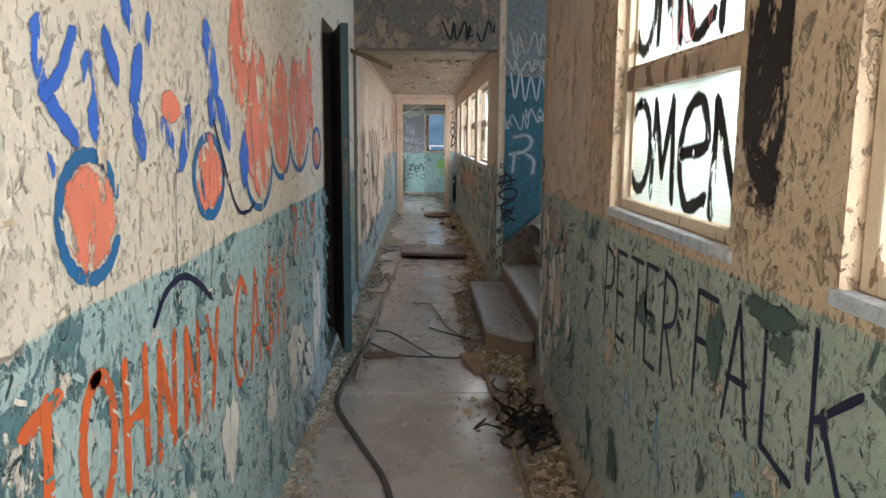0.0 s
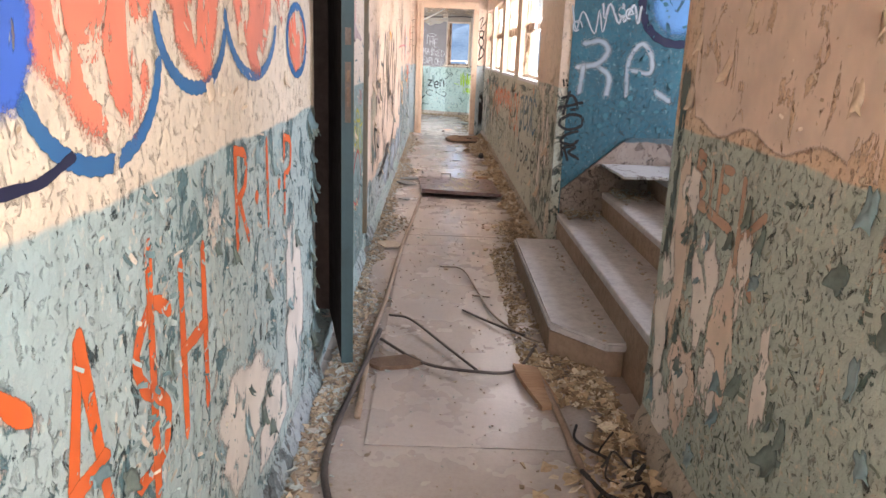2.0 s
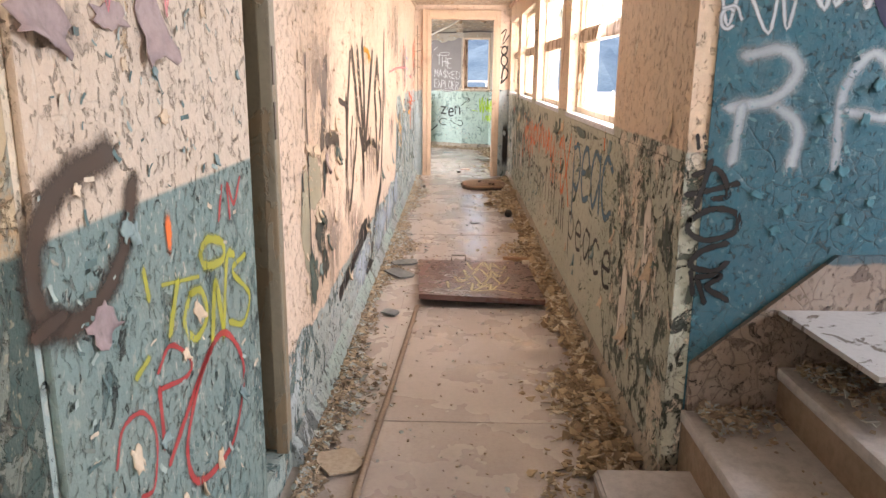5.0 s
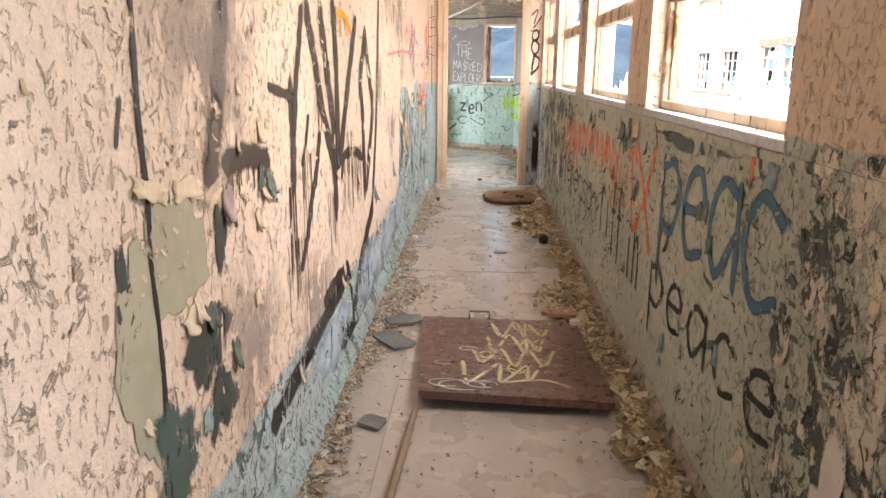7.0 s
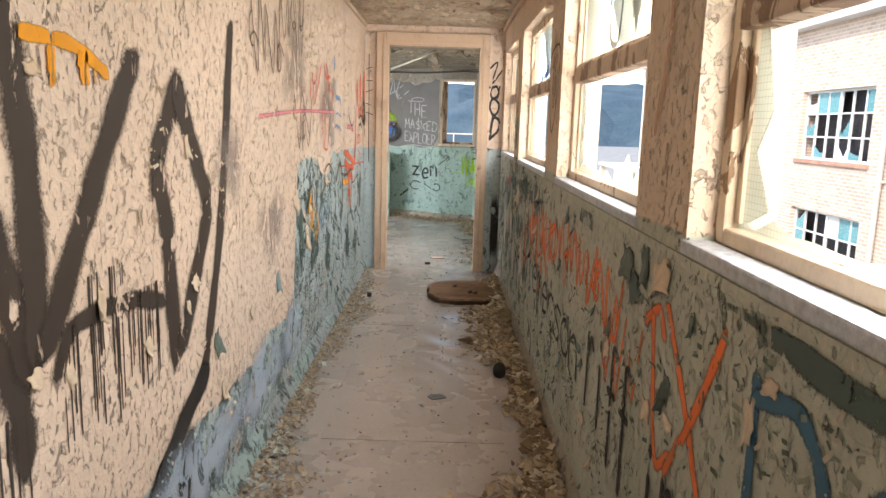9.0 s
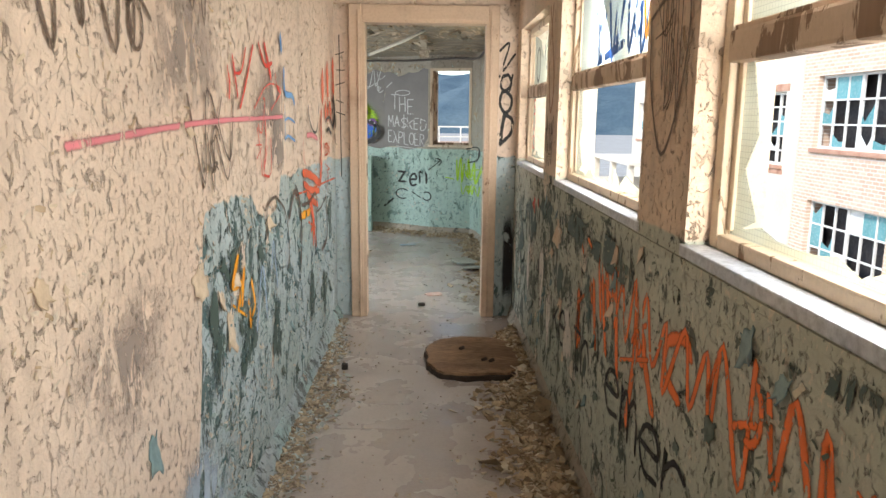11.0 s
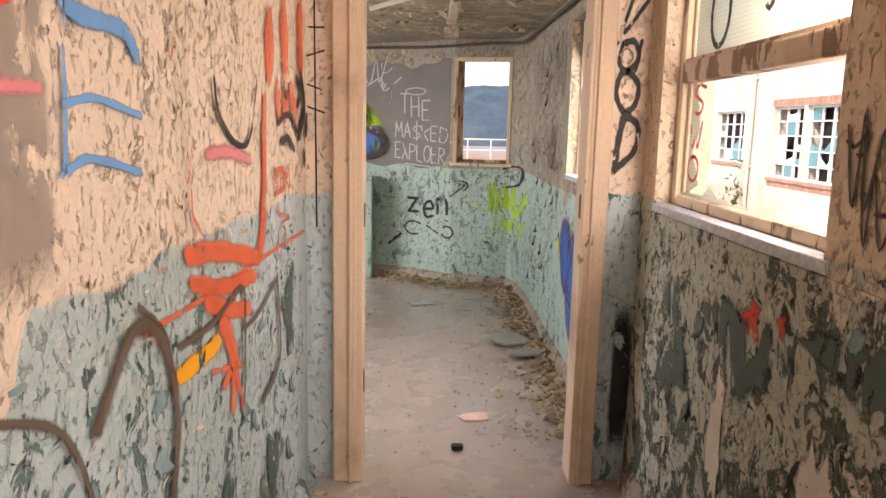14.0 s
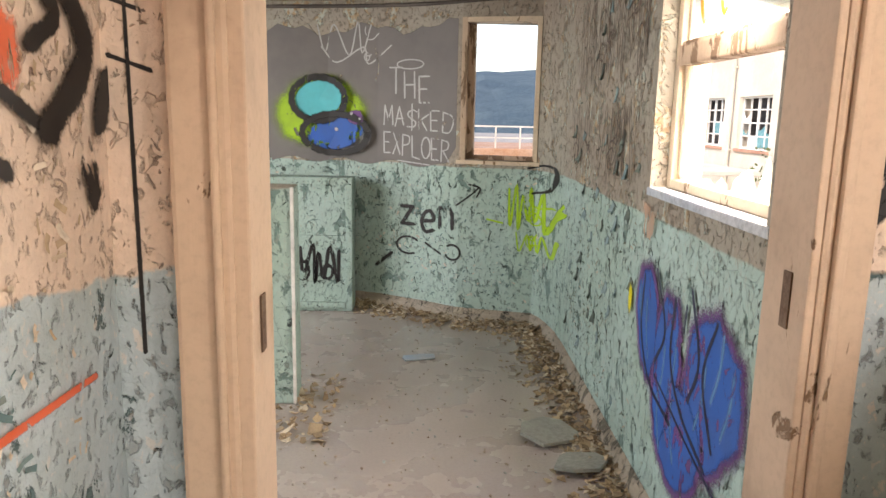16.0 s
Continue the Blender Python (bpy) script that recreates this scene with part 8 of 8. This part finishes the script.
    tag(S_COBALT, WALL_ROOM, "blue petals", lambda b: (blob(b, ON_ROOM_R, 16.40, 0.68, 0.115, 0.2, wobble=0.06, turn=-0.25), blob(b, ON_ROOM_R, 16.18, 0.58, 0.12, 0.26, wobble=0.06, turn=0.1), blob(b, ON_ROOM_R, 15.82, 0.62, 0.2, 0.245, wobble=0.07, turn=0.5), blob(b, ON_ROOM_R, 16.05, 0.41, 0.22, 0.17, wobble=0.04)))
    tag(spray("spray_blue_gleam", (0.16, 0.36, 0.62), 0.54, 1.0, thin=0.6), WALL_ROOM, "soft pale blue streaks", lambda b: [ribbon(b, ON_ROOM_R, [(u, v), (u + 0.04 * s, v + 0.1), (u + 0.05 * s, v + 0.2)], 0.03) for u, v, s in ((16.44, 0.6, 1), (16.36, 0.55, 1), (16.24, 0.45, -1), (16.14, 0.5, -1), (16.05, 0.32, 1), (15.9, 0.5, -1), (15.8, 0.62, -1), (15.72, 0.55, -1), (16.18, 0.3, 1))])
    def petal_lines(b):
        ribbon(b, ON_ROOM_R, [(16.45, 0.825), (16.455, 0.634), (16.331, 0.48), (16.099, 0.424)], 0.018)
        ribbon(b, ON_ROOM_R, [(16.321, 0.872), (16.202, 0.699), (16.285, 0.564)], 0.018)
        ribbon(b, ON_ROOM_R, [(16.125, 0.823), (16.134, 0.63), (16.013, 0.498), (15.807, 0.415)], 0.018)
        ribbon(b, ON_ROOM_R, [(15.995, 0.881), (15.903, 0.696), (15.962, 0.557)], 0.018)
        ribbon(b, ON_ROOM_R, [(15.797, 0.838), (15.867, 0.668), (15.769, 0.489)], 0.017)
        ribbon(b, ON_ROOM_R, [(16.275, 0.521), (15.93, 0.425), (15.715, 0.377)], 0.012)
        ribbon(b, ON_ROOM_R, [(16.026, 0.824), (16.038, 0.74)], 0.018)

    tag(S_NAVY, WALL_ROOM, "dark lines between the petals", petal_lines)
    tag(S_YELLOW, WALL_ROOM, "yellow dab", lambda b: blob(b, ON_ROOM_R, 16.62, 0.70, 0.03, 0.07, 16))
    tag(S_ROSE, WALL_ROOM, "rose patch under the sill", lambda b: blob(b, ON_ROOM_R, 16.46, 1.02, 0.08, 0.07, 18, 0.1, power=0.5))
    # low partition and boxed corner
    bm = bmesh.new()
    soft_box(bm, -1.9, -0.695, 17.22, 17.40, 0.001, 1.03, 0.01)
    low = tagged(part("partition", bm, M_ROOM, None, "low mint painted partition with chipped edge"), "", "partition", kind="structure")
    bm = bmesh.new()
    soft_box(bm, -0.70, -0.685, 17.205, 17.225, 0.002, 1.032, 0.004)
    part("corner_bead", bm, M_SASH, low)
    bx = thing("cupboard", (-0.9, 18.9, 0), "mint painted boxed cupboard with pale frame", "cupboard")
    bm = bmesh.new()
    soft_box(bm, -1.6, -0.60, 18.86, 19.05, 0.001, 0.93, 0.008)
    part("body", bm, M_ROOM, bx)
    for a, b, c, d in ((-1.1, -0.60, 0.89, 0.935), (-0.645, -0.60, 0.03, 0.89), (-1.1, -0.65, 0.03, 0.07), (-1.1, -0.65, 0.5, 0.54)):
        bm = bmesh.new()
        soft_box(bm, a, b, 18.84, 18.859, c, d, 0.004)
        part("frame_rail", bm, M_ROOM, bx)
    tag(S_BLACK, bx, "black scrawl", lambda b: scribble(b, lambda u, v, d: (u, 18.859 - d, v), -0.95, -0.68, 0.22, 0.44, 4, 0.03, 71))
    # overhead: wiring round the ceiling and a fitting
    bm = bmesh.new()
    pts = [(0.67, 15.3, 2.07), (0.67, 16.5, 2.06), (0.665, 17.6, 2.07), (0.62, 18.2, 2.05), (0.4, 18.55, 2.075), (-0.1, 18.8, 2.06), (-0.6, 19.05, 2.07), (-1.4, 19.2, 2.07)]
    tube(bm, wavy(pts, 6), 0.012, 8)
    solo("ceiling_cable", bm, M_CABLE, (0.6, 17, 2.05), "dark cable clipped along the ceiling edge", "cable", smooth=True)
    f = thing("ceiling_fitting", (0.05, 17.1, 2.1), "broken pale lamp batten on the dark tan ceiling", "lamp batten")
    bm = bmesh.new()
    soft_box(bm, 0.02, 0.08, 16.6, 17.6, 2.075, 2.119, 0.006)
    part("batten", bm, M_CEIL, f)
    bm = bmesh.new()
    soft_box(bm, 0.0, 0.10, 17.5, 17.62, 2.0, 2.074, 0.008)
    part("lamp_holder", bm, M_CEIL, f)
    bm = bmesh.new()
    tube(bm, [(-0.34, 15.5, 1.86), (-0.1, 15.9, 2.0), (0.06, 16.2, 2.115)], 0.012, 6)
    solo("strut", bm, M_SASH, (-0.1, 15.9, 2.0), "pale thin strut hanging from the ceiling", "strut", smooth=True)


room_things()


# ---- outside ----
def brickwork(name):
    """Far pale brick in running bond."""
    n = Nodes(name)
    lay = n.tree.nodes.new("ShaderNodeCombineXYZ")
    n.put(lay.inputs[0], n.axis(1))
    n.put(lay.inputs[1], n.axis(2))
    t = n.tree.nodes.new("ShaderNodeTexBrick")
    n.put(t.inputs["Vector"], lay.outputs[0])
    t.inputs["Scale"].default_value = 1.0
    t.inputs["Brick Width"].default_value, t.inputs["Row Height"].default_value, t.inputs["Mortar Size"].default_value = 0.24, 0.085, 0.009
    t.inputs["Color1"].default_value, t.inputs["Color2"].default_value, t.inputs["Mortar"].default_value = (0.50, 0.34, 0.25, 1), (0.62, 0.46, 0.35, 1), (0.70, 0.65, 0.58, 1)
    c = n.mix(n.step(n.noise(1.2, 4), 0.35, 0.7, 0.0, 0.3), t.outputs[0], (0.66, 0.56, 0.46))
    return n.done(c, 0.9)


def outside():
    bm = bmesh.new()
    box(bm, -900, 900, -900, 900, -4.7, -4.5)
    tagged(part("ground", bm, plain("yard_asphalt", (0.30, 0.28, 0.25), (0.38, 0.36, 0.32), 0.9, 2)), "pale dusty yard ground", "ground", kind="structure")
    def building(name, x, y0, y1, z1, openings, wall_mat, label, rows):
        ob = thing(name, (x, (y0 + y1) / 2, -4.5), label, "building")
        bm = bmesh.new()
        slab(bm, "x", x, x + 0.4, y0, y1, -4.5, z1, [o[:4] for o in openings])
        part("wall", bm, wall_mat, ob)
        # slab added close behind the windows, coloured as dark as unlit rooms
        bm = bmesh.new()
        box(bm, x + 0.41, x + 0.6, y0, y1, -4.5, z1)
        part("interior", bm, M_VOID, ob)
        bm = bmesh.new()
        soft_box(bm, x - 0.35, x + 9, y0, y1, z1 + 0.001, z1 + 0.35, 0.02)
        part("roof", bm, M_SASH, ob)
        rnd = random.Random(7)
        for ya, yb, za, zb, nx, nz in openings:
            bm = bmesh.new()
            slab(bm, "x", x + 0.12, x + 0.18, ya + 0.001, yb - 0.001, za + 0.001, zb - 0.001, [(ya + 0.06, yb - 0.06, za + 0.06, zb - 0.06)])
            win = part("window", bm, M_SASH, ob, "white sash window with broken panes")
            for k in range(1, nx):
                q = ya + (yb - ya) * k / nx
                bm = bmesh.new()
                box(bm, x + 0.125, x + 0.175, q - (0.05 if k == nx // 2 else 0.022), q + (0.05 if k == nx // 2 else 0.022), za + 0.061, zb - 0.061)
                part("glazing_bar", bm, M_SASH, win)
            for k in range(1, nz):
                q = za + (zb - za) * k / nz
                bm = bmesh.new()
                box(bm, x + 0.128, x + 0.172, ya + 0.061, yb - 0.061, q - 0.02, q + 0.02)
                part("glazing_bar", bm, M_SASH, win)
            bm = bmesh.new()
            soft_box(bm, x - 0.06, x + 0.11, ya - 0.1, yb + 0.1, za - 0.1, za - 0.001, 0.015)
            part("sill", bm, M_BRICK, win)
            for i in range(nx):
                for j in range(nz):
                    r = rnd.random()
                    if r < 0.42:
                        continue
                    bm = bmesh.new()
                    a, b = ya + (yb - ya) * i / nx, ya + (yb - ya) * (i + 1) / nx
                    c, d = za + (zb - za) * j / nz, za + (zb - za) * (j + 1) / nz
                    if r < 0.62:
                        p = [(a, c), (b, c), (b, c + (d - c) * rnd.uniform(0.2, 0.9)), (a + (b - a) * rnd.uniform(0.3, 0.7), c + (d - c) * rnd.uniform(0.1, 0.5)), (a, c + (d - c) * rnd.uniform(0.3, 1.0))]
                    else:
                        p = [(a, c), (b, c), (b, d), (a, d)]
                    pane_shape(bm, x + 0.148, p)
                    part("pane", bm, M_TEALGLASS if rnd.random() < 0.6 else M_SASH, win)
        return ob

    a = building("factory_building", 9.4, 21.0, 28.2, 4.0, [(24.3, 27.5, 0.75, 2.45, 6, 3), (24.3, 27.5, -2.2, -0.5, 6, 3), (21.2, 23.0, 0.75, 2.45, 4, 3), (21.2, 23.0, -2.2, -0.5, 4, 3)], brickwork("pale_brick_wall"), "pale brick wing with broken sash windows", 3)
    b = building("factory_building", 9.6, 28.25, 44.0, 4.2, [(29.45, 31.1, 0.2, 2.15, 3, 5), (31.25, 32.9, 0.2, 2.15, 3, 5), (34.8, 37.0, 0.5, 2.1, 4, 4), (38.2, 40.4, 0.5, 2.1, 4, 4), (30.4, 32.4, -2.9, -0.85, 8, 1), (34.9, 36.6, -3.0, -1.0, 3, 3), (41.4, 43.2, 0.5, 2.1, 4, 4)], M_FACADE, "cream rendered wing with tall sash windows", 3)
    bm = bmesh.new()
    for ya, yb, za, zb in ((29.3, 33.05, 2.17, 2.36), (29.3, 33.05, -0.04, 0.09)):
        for k in range(int((yb - ya) / 0.23)):
            box(bm, 9.585, 9.605, ya + 0.23 * k, ya + 0.23 * k + 0.21, za, zb)
    tagged(part("brick_lintel", bm, M_BRICK, b), kind="stuff")
    c = building("factory_building", 9.0, -16.0, 20.95, 4.0, [(4 + 4.2 * k, 6.2 + 4.2 * k, za, za + 1.5, 5, 3) for k in range(-3, 4) for za in (-1.95, 0.95)], M_FACADE, "long cream rendered wing with sash windows", 3)
    for ob, x, ys in ((a, 9.3, (23.6,)), (b, 9.5, (28.4, 34.1, 37.4)), (c, 8.9, (7.1, 15.5))):
        for y in ys:
            bm = bmesh.new()
            tube(bm, [(x, y, -4.5), (x, y, 4.0)], 0.055, 8)
            for z in (-2, 0.4, 3):
                soft_box(bm, x - 0.02, x + 0.1, y - 0.08, y + 0.08, z, z + 0.06, 0.01)
            part("drainpipe", bm, M_PIPE, ob, "painted iron drainpipe")
    # balcony landing and rails, by the far wing
    st = thing("outside_walkway", (7.2, 36, -4.5), "pale concrete walkway on posts in the yard", "walkway")
    for z in (-0.9, 0.0):
        bm = bmesh.new()
        soft_box(bm, 6.6, 8.9, 33.5, 39, z - 0.12, z, 0.02)
        part("slab", bm, M_FACADE, st)
    for y in (33.7, 36.0, 38.6):
        bm = bmesh.new()
        soft_box(bm, 6.65, 6.85, y, y + 0.2, -4.5, -0.121, 0.02)
        part("post", bm, M_FACADE, st)
    # weeds by the wall
    rnd = random.Random(3)
    verts, faces = [], []
    for _ in range(1600):
        x, y, z = rnd.gauss(9.35, 0.1), rnd.gauss(34.6, 0.3), -4.5 + abs(rnd.gauss(0, 1.8))
        m = pose(x, y, min(z, 0.6), rnd.uniform(0, 360), rnd.uniform(0, 360), rnd.uniform(0, 360))
        k, s = len(verts), rnd.uniform(0.04, 0.11)
        verts += [m @ Vector(q) for q in ((-s, 0, 0), (0, -s * 0.45, 0), (s, 0, 0), (0, s * 0.45, 0.01))]
        faces.append((k, k + 1, k + 2, k + 3))
    mesh = bpy.data.meshes.new("climbing_weeds")
    mesh.from_pydata(verts, [], faces)
    mesh.materials.append(M_LEAF)
    tagged(new("climbing_weeds", mesh), "sparse green weeds climbing by a drainpipe", "plants", kind="stuff")
    # wooded hills beyond the end window
    bm = bmesh.new()
    nx, ny = 90, 10
    grid = []
    for j in range(ny):
        row = []
        for i in range(nx):
            x = -420 + 900 * i / (nx - 1)
            y = 260 + 34 * j
            h = (6 + 40 * (1 - math.exp(-j / 3.5))) * (0.75 + 0.25 * math.sin(x * 0.011 + 0.6)) + 3.2 * noise.noise((x * 0.09, y * 0.05, 0)) + 1.2 * noise.noise((x * 0.5, y * 0.3, 4))
            row.append(bm.verts.new((x, y, h - 10 if j else -5)))
        grid.append(row)
    for j in range(ny - 1):
        for i in range(nx - 1):
            bm.faces.new((grid[j][i], grid[j][i + 1], grid[j + 1][i + 1], grid[j + 1][i]))
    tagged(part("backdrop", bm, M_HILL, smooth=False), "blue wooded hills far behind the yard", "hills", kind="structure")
    sh = thing("shed", (1.0, 46, -4.5), "low rust roofed shed in the yard", "shed")
    bm = bmesh.new()
    soft_box(bm, -3.5, 5.5, 44, 50, -4.5, -0.35, 0.05)
    part("wall", bm, M_FACADE, sh)
    bm = bmesh.new()
    soft_box(bm, -3.8, 5.8, 43.6, 50.4, -0.345, 0.05, 0.05)
    part("roof", bm, plain("rust_roof", (0.42, 0.22, 0.12), (0.5, 0.34, 0.24), 0.8, 3), sh)
    bm = bmesh.new()
    for k in range(9):
        box(bm, -3.5 + k, -3.44 + k, 43.7, 43.76, 0.051, 0.9)
    box(bm, -3.5, 4.6, 43.7, 43.76, 0.9, 0.96)
    box(bm, -3.5, 4.6, 43.7, 43.76, 0.45, 0.5)
    part("railing", bm, M_FACADE, sh)


outside()
